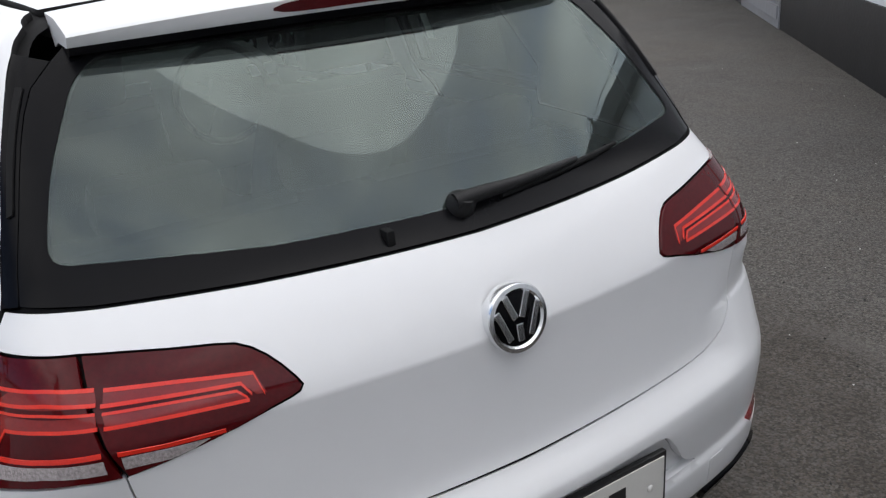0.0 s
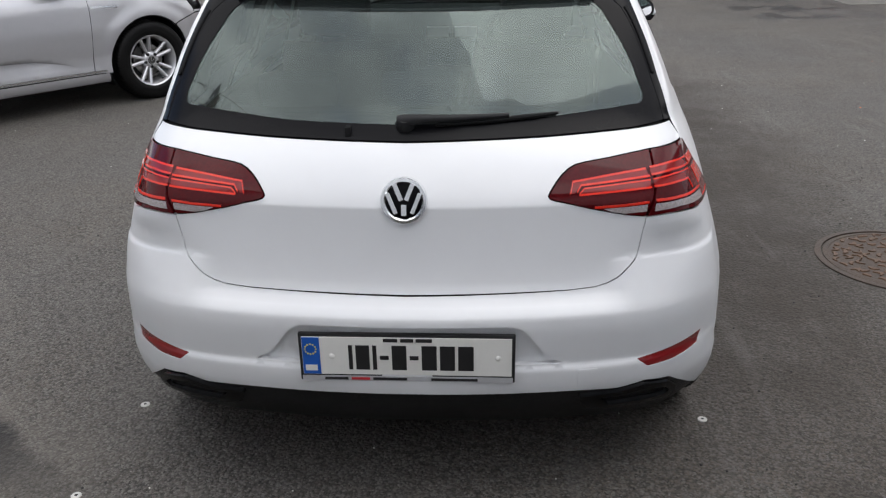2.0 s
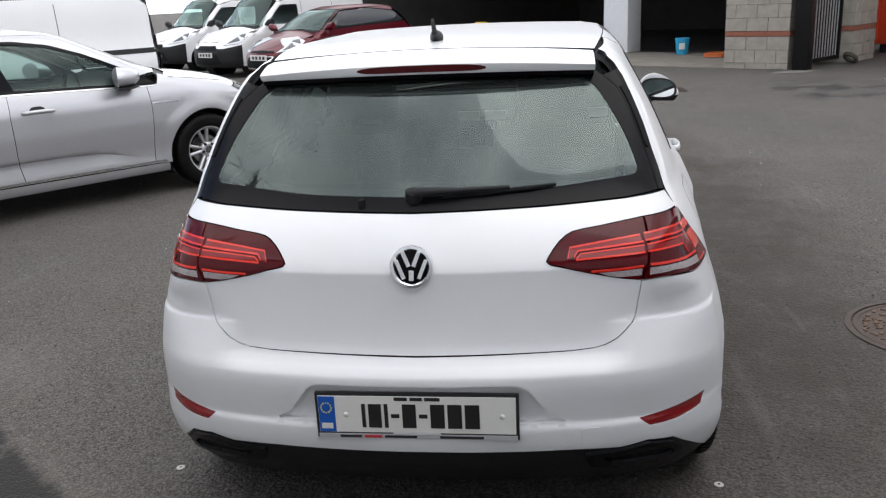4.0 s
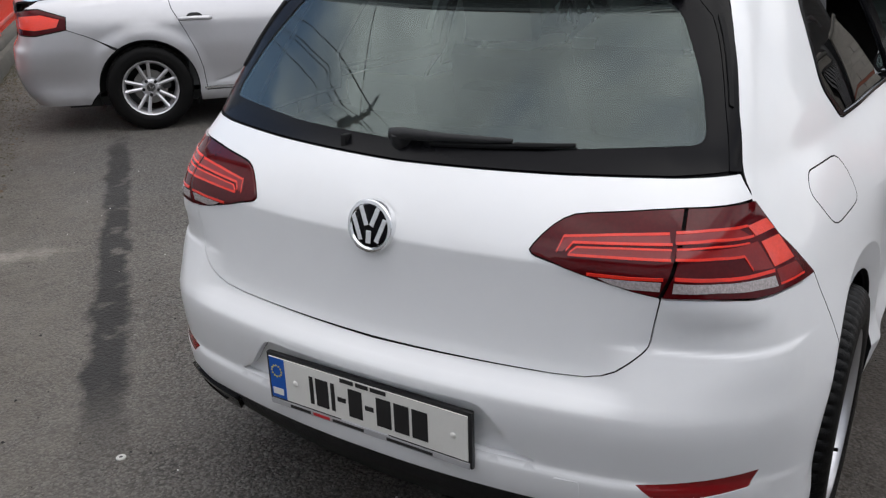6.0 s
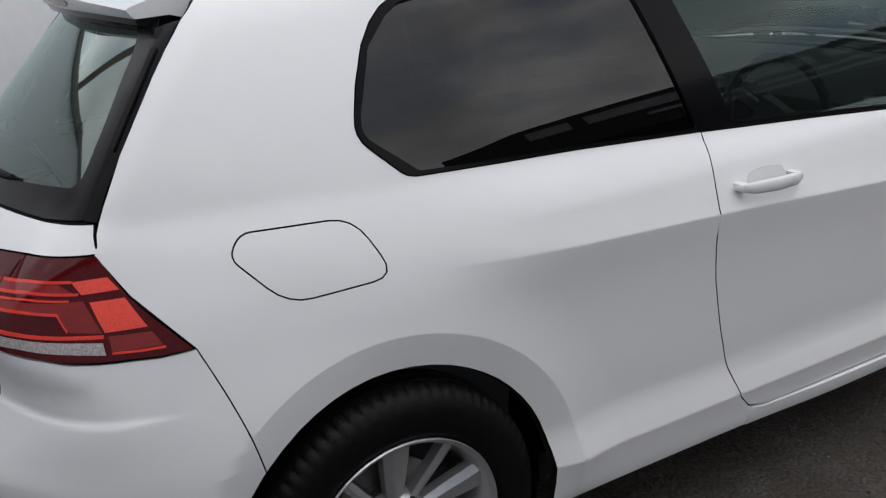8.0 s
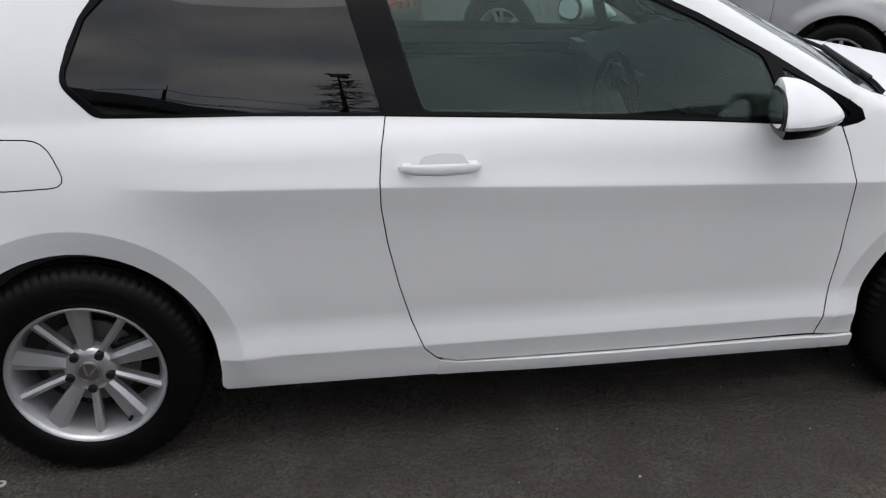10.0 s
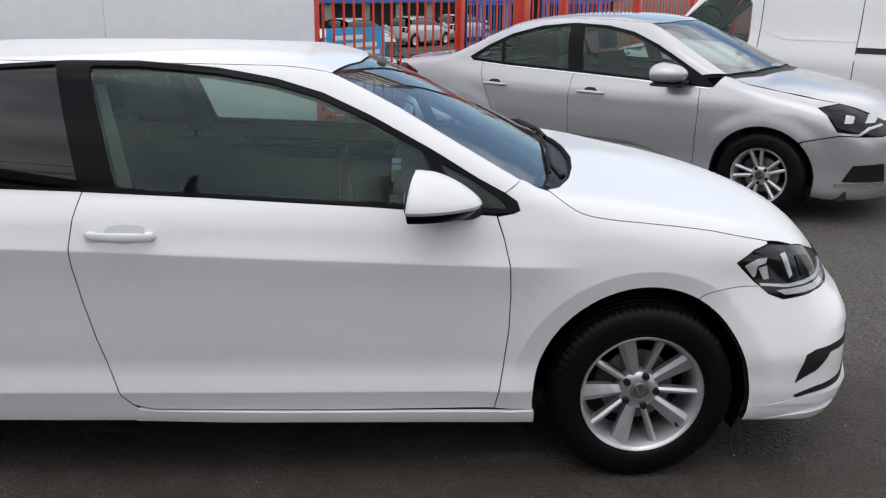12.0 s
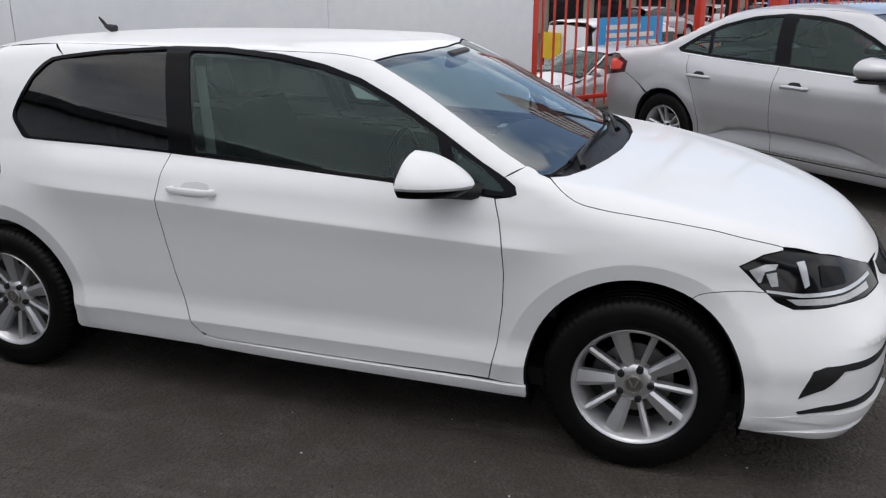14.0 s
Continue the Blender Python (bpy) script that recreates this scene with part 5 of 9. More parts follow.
def brake_pts(y):
    xe, ze = 0.398 + 0.27 * y * y, 1.349 - 0.09 * y * y
    e = 0.0095 * math.sqrt(max(0.05, 1 - (y / 0.182) ** 6))
    return [(xe + 0.001, ze - 0.017 + e), (xe + 0.0, ze - 0.017 + e), (xe + 0.004, ze - 0.017 - e), (xe + 0.02, ze - 0.017 - e)]


solid(lambda bm: strip_along(bm, -0.180, 0.180, brake_pts), "brake_light", material("third_brake_light", (0.07, 0.006, 0.008), 0.15, coat=0.4, vary=0.3, vary_scale=20), spoil, "dark red high brake light")
solid(lambda bm: strip_along(bm, -0.475, 0.475, lambda y: [(0.398 + 0.27 * y * y + 0.014, 1.317 - 0.042 * y * y), (0.398 + 0.27 * y * y + 0.020, 1.304 - 0.042 * y * y), (0.398 + 0.27 * y * y + 0.08, 1.290 - 0.042 * y * y), (0.398 + 0.27 * y * y + 0.08, 1.318 - 0.042 * y * y)]), "spoiler_underside", M_BLACK_GLOSS, spoil, "black spoiler underside")

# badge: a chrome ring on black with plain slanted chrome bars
bm_at = Matrix(((0, -1, 0, float(G_REAR(np.array([0.866]))[0]) - 0.002), (1, 0, 0, 0), (0, 0, 1, 0.866), (0, 0, 0, 1))) @ pose(0, 0, 0, 9, 0, 0)
badge = solid(lambda bm: lathe(bm, [(0.0525, -0.012), (0.0525, 0.006), (0.049, 0.008), (0.0, 0.0095)], 48, bm_at), "badge", M_BLACK_GLOSS, golf, "round chrome and black badge")
solid(lambda bm: lathe(bm, [(0.0555, -0.012), (0.0555, 0.008), (0.0535, 0.0115), (0.047, 0.0125), (0.0435, 0.009), (0.0435, 0.0)], 56, bm_at), "badge_ring", M_CHROME, badge)
for sx, sz, w, ln, an in ((-0.0135, 0.020, 0.0058, 0.021, -22), (0.0135, 0.020, 0.0058, 0.021, 22), (-0.029, -0.006, 0.0055, 0.027, -22), (0.029, -0.006, 0.0055, 0.027, 22), (0.0, -0.022, 0.0065, 0.014, 0)):
    solid(lambda bm: box(bm, -w, w, 0.008, 0.0125, -ln, ln, bm_at @ pose(sx, 0, sz, 0, an, 0)), "badge_bar", M_CHROME, badge, bevel=0.0015, smooth=False)

# number plate on its holder; its characters stand as plain bars
pl = pose(0.0115, 0, 0.4785, 0, -1, 0)
holder = solid(lambda bm: box(bm, -0.006, 0.006, -0.267, 0.267, -0.066, 0.066, pl), "plate_holder", M_INK, golf, "black number plate holder", bevel=0.003)
board = solid(lambda bm: box(bm, -0.0085, -0.004, -0.2585, 0.2585, -0.0465, 0.0575, pl), "number_plate", M_PLATE, holder, "white number plate with plain dark bars")
solid(lambda bm: box(bm, -0.0088, -0.004, -0.262, 0.262, -0.0645, -0.0515, pl), "dealer_strip", M_GREY_TRIM, holder, "pale strip with small bars")
solid(lambda bm: box(bm, -0.0095, -0.006, 0.214, 0.2575, -0.0455, 0.0565, pl), "blue_band", M_BLUE, board, "blue band")
solid(lambda bm: box(bm, -0.0105, -0.006, 0.222, 0.252, -0.036, -0.020, pl), "band_bar", M_PLATE, board)


def stars(bm):
    for i in range(12):
        a = 2 * math.pi * i / 12
        box(bm, -0.0105, -0.006, 0.237 + 0.014 * math.cos(a) - 0.0018, 0.237 + 0.014 * math.cos(a) + 0.0018, 0.024 + 0.014 * math.sin(a) - 0.0018, 0.024 + 0.014 * math.sin(a) + 0.0018, pl)


solid(stars, "band_dots", material("yellow_dots", (0.75, 0.6, 0.05), 0.4), board, smooth=False)
y = 0.143
for w in (0.010, 0.034, 0.010, 0.022, 0.036, 0.022, 0.037, 0.037, 0.038):
    hz = 0.034 if w != 0.022 else 0.0055
    solid(lambda bm: box(bm, -0.0098, -0.007, y - w, y, 0.002 - hz, 0.002 + hz, pl), "plate_bar", M_INK, board, smooth=False)
    y -= w + 0.0078
for y0, w in ((0.056, 0.035), (0.014, 0.032), (-0.024, 0.040)):
    solid(lambda bm: box(bm, -0.0098, -0.007, y0 - w, y0, 0.046, 0.0555, pl), "plate_bar", M_INK, board, smooth=False)
for y0, w, mt in ((0.205, 0.058, M_INK), (0.139, 0.046, M_RED_INK), (0.085, 0.085, M_INK), (-0.06, 0.115, M_INK)):
    solid(lambda bm: box(bm, -0.0098, -0.007, y0 - w, y0, -0.0615, -0.0545, pl), "strip_bar", mt, holder, smooth=False)
for y0 in (0.185, -0.225):
    solid(lambda bm: lathe(bm, [(0.0075, 0.0), (0.0075, 0.0085), (0.005, 0.011), (0.0, 0.0115)], 16, pl @ Matrix(((0, -1, 0, 0), (1, 0, 0, y0), (0, 0, 1, 0.004), (0, 0, 0, 1)))), "plate_screw_cap", M_PLATE, board)

# rear wiper
def glass_at(y, z, out=0.0):
    p = np.array([GS.point(("r", y, z))])
    return Vector((p + GS.normal(p) * out)[0])


wiper = new("rear_wiper")
wiper.parent = golf
solid(lambda bm: tube(bm, [glass_at(0.004, 1.020, 0.0), glass_at(0.004, 1.020, 0.014), glass_at(0.004, 1.021, 0.026)], [0.025, 0.021, 0.012], 16), "wiper_pivot", M_BLACK, wiper, "black wiper pivot cover")
solid(lambda bm: tube(bm, [glass_at(0.02, 1.021, 0.014), glass_at(-0.02, 1.0215, 0.022), glass_at(-0.10, 1.023, 0.020), glass_at(-0.20, 1.027, 0.017), glass_at(-0.245, 1.030, 0.014)], [0.014, 0.0125, 0.009, 0.007, 0.005], 10), "wiper_arm", M_BLACK, wiper, "black wiper arm")
solid(lambda bm: tube(bm, [glass_at(-0.07, 1.015, 0.006), glass_at(-0.20, 1.022, 0.007), glass_at(-0.30, 1.028, 0.007), glass_at(-0.365, 1.033, 0.006)], [0.005, 0.0065, 0.006, 0.004], 8), "wiper_blade", M_SEAL_GAP, wiper, "black rubber wiper blade")
solid(lambda bm: box(bm, -0.012, 0.012, -0.004, 0.010, -0.012, 0.014, Matrix.Translation(glass_at(0.14, 1.003, 0.0))), "washer_stop", M_SEAL_GAP, golf, bevel=0.003)

# aerial
aerial = solid(lambda bm: tube(bm, [(0.79, 0, 1.398), (0.755, 0, 1.408), (0.735, 0, 1.414)], [0.022, 0.015, 0.008], 12), "aerial", M_BLACK, golf, "short black roof aerial")
solid(lambda bm: tube(bm, [(0.745, 0, 1.412), (0.72, 0, 1.438), (0.705, 0, 1.454)], [0.009, 0.007, 0.0045], 8), "aerial_rod", M_BLACK, aerial)

# wipers and scuttle at the windscreen
def ws_at(x, y, up):
    return Vector(GS.point(("t", x, y))) + Vector((up * 0.42, 0, up * 0.9))


for (x0, y0), (x1, y1) in (((3.17, 0.10), (3.055, 0.64)), ((3.13, -0.56), (3.155, -0.04))):
    w = new("windscreen_wiper")
    w.parent = golf
    solid(lambda bm: tube(bm, [ws_at(x0 + 0.03, y0, 0.0), ws_at(x0, y0 + (y1 - y0) * 0.1, 0.014), ws_at((x0 + x1) / 2, (y0 + y1) / 2, 0.018)], [0.013, 0.010, 0.006], 8), "wiper_arm", M_BLACK, w)
    solid(lambda bm: tube(bm, [ws_at(x0 - 0.02, y0 - (y1 - y0) * 0.02, 0.008), ws_at((x0 + x1) / 2, (y0 + y1) / 2, 0.010), ws_at(x1, y1, 0.006)], [0.006, 0.008, 0.005], 8), "wiper_blade", M_SEAL_GAP, w)

# underside and cabin
M_BELT = material("pale_grey_webbing", (0.34, 0.34, 0.33), 0.8, bump=0.05, bump_scale=400, vary=0.1)


def strip_between(bm, a, b, w):
    """A flat strap that runs from a to b."""
    a, b = Vector(a), Vector(b)
    vs = [[bm.verts.new(p + Vector((dx, dy, 0))) for dx, dy in ((-w / 2, 0), (w / 2, 0), (w / 2, 0.003), (-w / 2, 0.003))] for p in (a, a.lerp(b, 0.5), b)]
    for p, q in zip(vs, vs[1:]):
        for i in range(4):
            bm.faces.new((p[i], p[(i + 1) % 4], q[(i + 1) % 4], q[i]))
    bm.faces.new(vs[0])
    bm.faces.new(vs[-1][::-1])


solid(boxes((0.32, 3.95, -0.70, 0.70, 0.19, 0.26)), "floor_pan", M_DARK_METAL, golf, bevel=0.02)
solid(lambda bm: tube(bm, [(0.9, 0.45, 0.24), (0.45, 0.45, 0.235), (0.30, 0.46, 0.23)], 0.028, 12), "exhaust_pipe", M_STEEL, golf)
for side in (1, -1):
    card = panel(GS, "door_card", "side", [("s", 1.0, 0.97), ("s", 1.6, 0.965), ("s", 2.9, 0.91), ("s", 2.9, 0.32), ("s", 1.2, 0.32)], M_DASH, golf, h=0.08, gap=0, lift=-0.075, deep=0.02, flange=0.001, mirror=side, label="charcoal door card with a brushed strip")
    solid(lambda bm: strip_between(bm, (1.60, side * 0.535, 1.30), (1.70, side * 0.655, 0.95), 0.045), "seat_belt", M_BELT, golf, "pale grey seat belt")
    panel(GS, "card_strip", "side", [("s", 1.75, 0.915), ("s", 2.55, 0.880), ("s", 2.62, 0.86), ("s", 2.55, 0.855), ("s", 1.75, 0.885)], M_ALU, card, h=0.05, gap=0, lift=-0.103, deep=-0.01, flange=0.001, mirror=side)
    panel(GS, "rear_trim", "side", [("s", 0.44, 0.96), ("s", 1.05, 0.96), ("s", 1.05, 0.32), ("s", 0.44, 0.32)], M_DASH, golf, h=0.08, gap=0, lift=-0.07, deep=0.02, flange=0.001, mirror=side)
    panel(GS, "pillar_trim", "side", [("s", 0.44, 0.97), ("s", 0.62, 1.30), ("s", 0.92, 1.30), ("s", 0.83, 1.09), ("s", 0.90, 0.98)], M_LINER, golf, h=0.06, gap=0, lift=-0.03, deep=0.01, flange=0.001, mirror=side)
    panel(GS, "pillar_trim", "side", [("s", 1.57, 0.97), ("s", 1.49, 1.35), ("s", 1.59, 1.36), ("s", 1.69, 0.97)], M_LINER, golf, h=0.06, gap=0, lift=-0.035, deep=0.01, flange=0.001, mirror=side)
    panel(GS, "pillar_trim", "tunnel", [("p", 2.96, 0.742, 1.02)] + WIN_TOP[3:7] + [("t", 2.4, 0.56), ("t", 2.6, 0.59), ("t", 2.8, 0.65)], M_DASH, golf, h=0.06, gap=0, lift=-0.02, deep=0.01, flange=0.001, mirror=side)
panel(GS, "headliner", "tunnel", [("t", 0.52, 0.0), ("t", 0.54, 0.3), ("t", 0.62, 0.48)] + ROOF_EDGE[1:] + [("t", 2.41, 0.42), ("t", 2.46, 0.2), ("t", 2.47, 0.0)], M_LINER, golf, h=0.1, both=True, gap=0, lift=-0.035, deep=0.01, flange=0.001)


def seat_back(bm, x, y, w, h, lean, z0=0.46):
    m = pose(x, y, z0, 0, lean, 0)
    rows = []
    for f in np.linspace(0, 1, 9):
        ww = w * (1 - 0.16 * max(0, f - 0.55) ** 1.5 * 3) / 2
        d = 0.075 * (1 - 0.45 * f)
        rows.append([bm.verts.new(m @ Vector(q)) for q in ((d, -ww, f * h), (d * 0.55, -ww * 0.55, f * h), (d * 0.55, ww * 0.55, f * h), (d, ww, f * h), (-d * 0.6, ww * 0.92, f * h), (-d, 0, f * h), (-d * 0.6, -ww * 0.92, f * h))])
    for p, q in zip(rows, rows[1:]):
        for i in range(7):
            bm.faces.new((p[i], p[(i + 1) % 7], q[(i + 1) % 7], q[i]))
    bm.faces.new(rows[0])
    bm.faces.new(rows[-1])


for y in (0.36, -0.36):
    seat = new("front_seat")
    seat.parent = golf
    solid(lambda bm: seat_back(bm, 1.56, y, 0.50, 0.62, -22), "backrest", M_SEAT, seat, "dark fabric seat back", bevel=0.02)
    solid(lambda bm: box(bm, 1.52, 2.06, y - 0.25, y + 0.25, 0.34, 0.48, None), "seat_cushion", M_SEAT, seat, bevel=0.05)
    solid(lambda bm: box(bm, -0.045, 0.045, -0.13, 0.13, 0, 0.19, pose(1.325, y, 1.075, 0, -14, 0)), "headrest", M_SEAT, seat, bevel=0.04)
rear_seat = new("rear_seat")
rear_seat.parent = golf
for y, w in ((0.33, 0.60), (-0.33, 0.60)):
    solid(lambda bm: seat_back(bm, 0.86, y, w, 0.58, -20, 0.40), "backrest", M_SEAT, rear_seat, bevel=0.02)
for y in (0.36, 0.0, -0.36):
    solid(lambda bm: box(bm, -0.04, 0.04, -0.12, 0.12, 0, 0.10, pose(0.655, y, 0.965, 0, -12, 0)), "headrest", M_SEAT, rear_seat, bevel=0.035)
solid(boxes((0.86, 1.34, -0.62, 0.62, 0.30, 0.45)), "seat_cushion", M_SEAT, rear_seat, bevel=0.05)
solid(boxes((0.36, 0.70, -0.55, 0.55, 0.925, 0.940)), "parcel_shelf", M_DASH, golf, bevel=0.005)
dash = solid(lambda bm: prism(bm, [(3.10, 0.99), (2.98, 1.0), (2.80, 0.975), (2.62, 0.94), (2.57, 0.90), (2.60, 0.72), (2.68, 0.50), (3.1, 0.45)], -0.66, 0.66), "dashboard", M_DASH, golf, "charcoal dashboard", bevel=0.02)
solid(boxes((2.565, 2.60, -0.13, 0.13, 0.74, 0.88)), "centre_screen", M_BLACK_GLOSS, dash, bevel=0.01)
for y in (-0.60, -0.07, 0.07, 0.60):
    solid(lambda bm: box(bm, 2.562, 2.60, y - 0.055, y + 0.055, 0.885, 0.93), "air_vent", M_ALU, dash, bevel=0.008)
solid(boxes((1.75, 2.65, -0.10, 0.10, 0.28, 0.52)), "centre_console", M_DASH, golf, bevel=0.03)


def ring(bm, m, R=0.185, r=0.015):
    rows = []
    for i in range(36):
        a = 2 * math.pi * i / 36
        rows.append([bm.verts.new(m @ Vector(((R + r * math.cos(b)) * math.cos(a), r * math.sin(b), (R + r * math.cos(b)) * math.sin(a)))) for b in np.arange(0, 2 * math.pi, math.pi / 4)])
    for i in range(36):
        p, q = rows[i], rows[(i + 1) % 36]
        for j in range(8):
            bm.faces.new((p[j], p[(j + 1) % 8], q[(j + 1) % 8], q[j]))


swm = pose(2.40, -0.36, 0.865, 0, -24, 90)
steer = solid(lambda bm: ring(bm, swm), "steering_wheel", M_SEAL_GAP, golf, "black steering wheel")
solid(lambda bm: (box(bm, -0.17, 0.17, -0.012, 0.012, -0.022, 0.012, swm), box(bm, -0.065, 0.065, -0.02, 0.025, -0.055, 0.045, swm), box(bm, -0.02, 0.02, -0.012, 0.012, -0.17, 0.0, swm)), "wheel_hub", M_DASH, steer, bevel=0.006)
solid(lambda bm: box(bm, -0.02, 0.02, -0.12, 0.12, -0.035, 0.035, pose(2.52, 0, 1.315, 0, 10, 0)), "interior_mirror", M_DASH, golf, bevel=0.015)

# ---- the silver saloon parked across the yard ----
S_SEC = curve((0.10, 0.72), (0.18, 0.82), (0.22, 0.858), (0.26, 0.870), (0.31, 0.870), (0.345, 0.868), (0.40, 0.870), (0.52, 0.888), (0.65, 0.900), (0.78, 0.900), (0.84, 0.892), (0.90, 0.872), (0.95, 0.848), (0.99, 0.822),
              (1.05, 0.795), (1.15, 0.750), (1.25, 0.690), (1.35, 0.615), (1.42, 0.545), (1.5, 0.45))
S_OFF = curve((0.0, -0.19), (0.15, -0.11), (0.35, -0.058), (0.6, -0.025), (1.0, -0.005), (1.6, 0.0), (3.2, 0.0), (3.7, -0.012), (4.0, -0.045), (4.25, -0.12), (4.45, -0.22), (4.63, -0.42))
FLASH_Z = curve((1.40, 0.338), (1.52, 0.352), (1.70, 0.412), (1.95, 0.445), (2.3, 0.450), (2.7, 0.437), (2.95, 0.392), (3.14, 0.335), (3.2, 0.328))
S_HUB_R, S_HUB_F = 1.0, 3.72


def sedan_side(x, z):
    y = S_SEC(z) + S_OFF(x)
    for hub in (S_HUB_R, S_HUB_F):
        d = np.hypot(x - hub, z - 0.32)
        y = y + 0.013 * (1 - step(0.39, 0.50, d)) * step(0.16, 0.3, z)
    # a scallop along the foot of the doors: its upper edge is cut in, its floor runs out to the sill
    edge = FLASH_Z(x)
    deep = np.clip((edge - 0.335) / 0.10, 0, 1) * step(1.42, 1.55, x) * (1 - step(2.80, 3.12, x))
    v = np.clip((z - 0.335) / np.maximum(edge - 0.335, 0.02), 0, 1)
    fade = np.where(z > edge, np.clip(1 - (z - edge) / 0.007, 0, 1), 1.0)
    return y - deep * fade * 0.017 * v


S_REAR = curve((0.15, 0.18), (0.25, 0.09), (0.35, 0.03), (0.5, 0.0), (0.62, 0.01), (0.70, 0.05), (0.85, 0.07), (0.97, 0.05), (1.05, 0.16), (1.2, 0.5))
S_FRONT = curve((0.15, 4.50), (0.22, 4.56), (0.35, 4.61), (0.5, 4.63), (0.65, 4.62), (0.75, 4.58), (0.85, 4.50), (1.0, 4.35))
S_TOP = curve((0.0, 0.965), (0.08, 0.99), (0.25, 1.01), (0.50, 1.035), (0.65, 1.06), (0.85, 1.14), (1.15, 1.27), (1.40, 1.355), (1.65, 1.405), (2.0, 1.435), (2.3, 1.438), (2.55, 1.42), (2.75, 1.385), (3.0, 1.285), (3.55, 1.055),
              (3.66, 1.02), (3.9, 0.985), (4.15, 0.935), (4.35, 0.865), (4.5, 0.775), (4.62, 0.66))
S_BOW = curve((0.0, -0.12), (1.0, -0.2), (1.7, 0.0), (2.2, 0.0), (2.75, 0.30), (4.6, 0.36))
S_RTOP = curve((0.0, 0.10), (0.6, 0.07), (1.6, 0.10), (2.4, 0.10), (2.8, 0.04), (3.4, 0.04), (3.8, 0.12), (4.6, 0.14))
sedan_shell = Shell(sedan_side, lambda y, z: S_REAR(z) + 0.16 * y * y, lambda y, z: S_FRONT(z) - 0.38 * y * y - 0.15 * y ** 4, lambda x, y: S_TOP(x + S_BOW(x) * y * y) - 0.06 * y * y,
                    S_RTOP, curve((0.2, 0.12), (1.2, 0.08)), curve((0.2, 0.14), (1.0, 0.14)), polar=(1.3, 3.4),
                    creases=((("side",), [(x, z) for x in np.arange(0.5, 4.0, 0.04) for z in (0.335,)] + [(x, float(FLASH_Z(x)) + d) for x in np.arange(1.5, 3.16, 0.018) for d in (-0.03, -0.012, -0.003, 0.0005, 0.004, 0.008)] + [(hub + d * math.cos(a), 0.32 + d * math.sin(a)) for hub in (S_HUB_R, S_HUB_F) for d in (0.385, 0.405, 0.425, 0.445, 0.465, 0.485, 0.505) for a in np.arange(-0.1, 3.25, 0.055)]),))
SD = sedan_shell
sedan = tagged(new("saloon_car"), "metallic silver four-door saloon parked with its back to the red fence", "car")
S_BELT = [("s", 1.10, 1.005), ("s", 1.5, 0.985), ("s", 2.2, 0.968), ("s", 2.8, 0.952), ("s", 3.22, 0.935)]
S_WTOP = [("s", 3.30, 0.945), ("s", 3.20, 1.015), ("s", 3.0, 1.118), ("s", 2.78, 1.222), ("s", 2.55, 1.304), ("s", 2.3, 1.344), ("s", 2.0, 1.354), ("s", 1.7, 1.322), ("s", 1.45, 1.252), ("s", 1.22, 1.138), ("s", 1.05, 1.030)]
S_ROOF = [("t", 1.30, 0.50), ("t", 1.6, 0.53), ("t", 2.0, 0.555), ("t", 2.4, 0.56), ("t", 2.66, 0.55)]
S_HOOD = [("t", 3.42, 0.74), ("t", 3.55, 0.775), ("t", 3.8, 0.755), ("t", 4.02, 0.70), ("t", 4.15, 0.62)]
S_BLINE = [("s", 2.128, 0.966), ("s", 2.112, 0.80), ("s", 2.118, 0.5), ("s", 2.150, 0.285)]
S_FLINE = [("s", 3.205, 0.28), ("s", 3.215, 0.5), ("s", 3.225, 0.75), ("s", 3.215, 0.93)]
S_RLINE = [("s", 1.20, 0.992), ("s", 1.22, 0.90), ("s", 1.30, 0.74), ("s", 1.37, 0.58), ("s", 1.405, 0.45), ("s", 1.42, 0.285)]
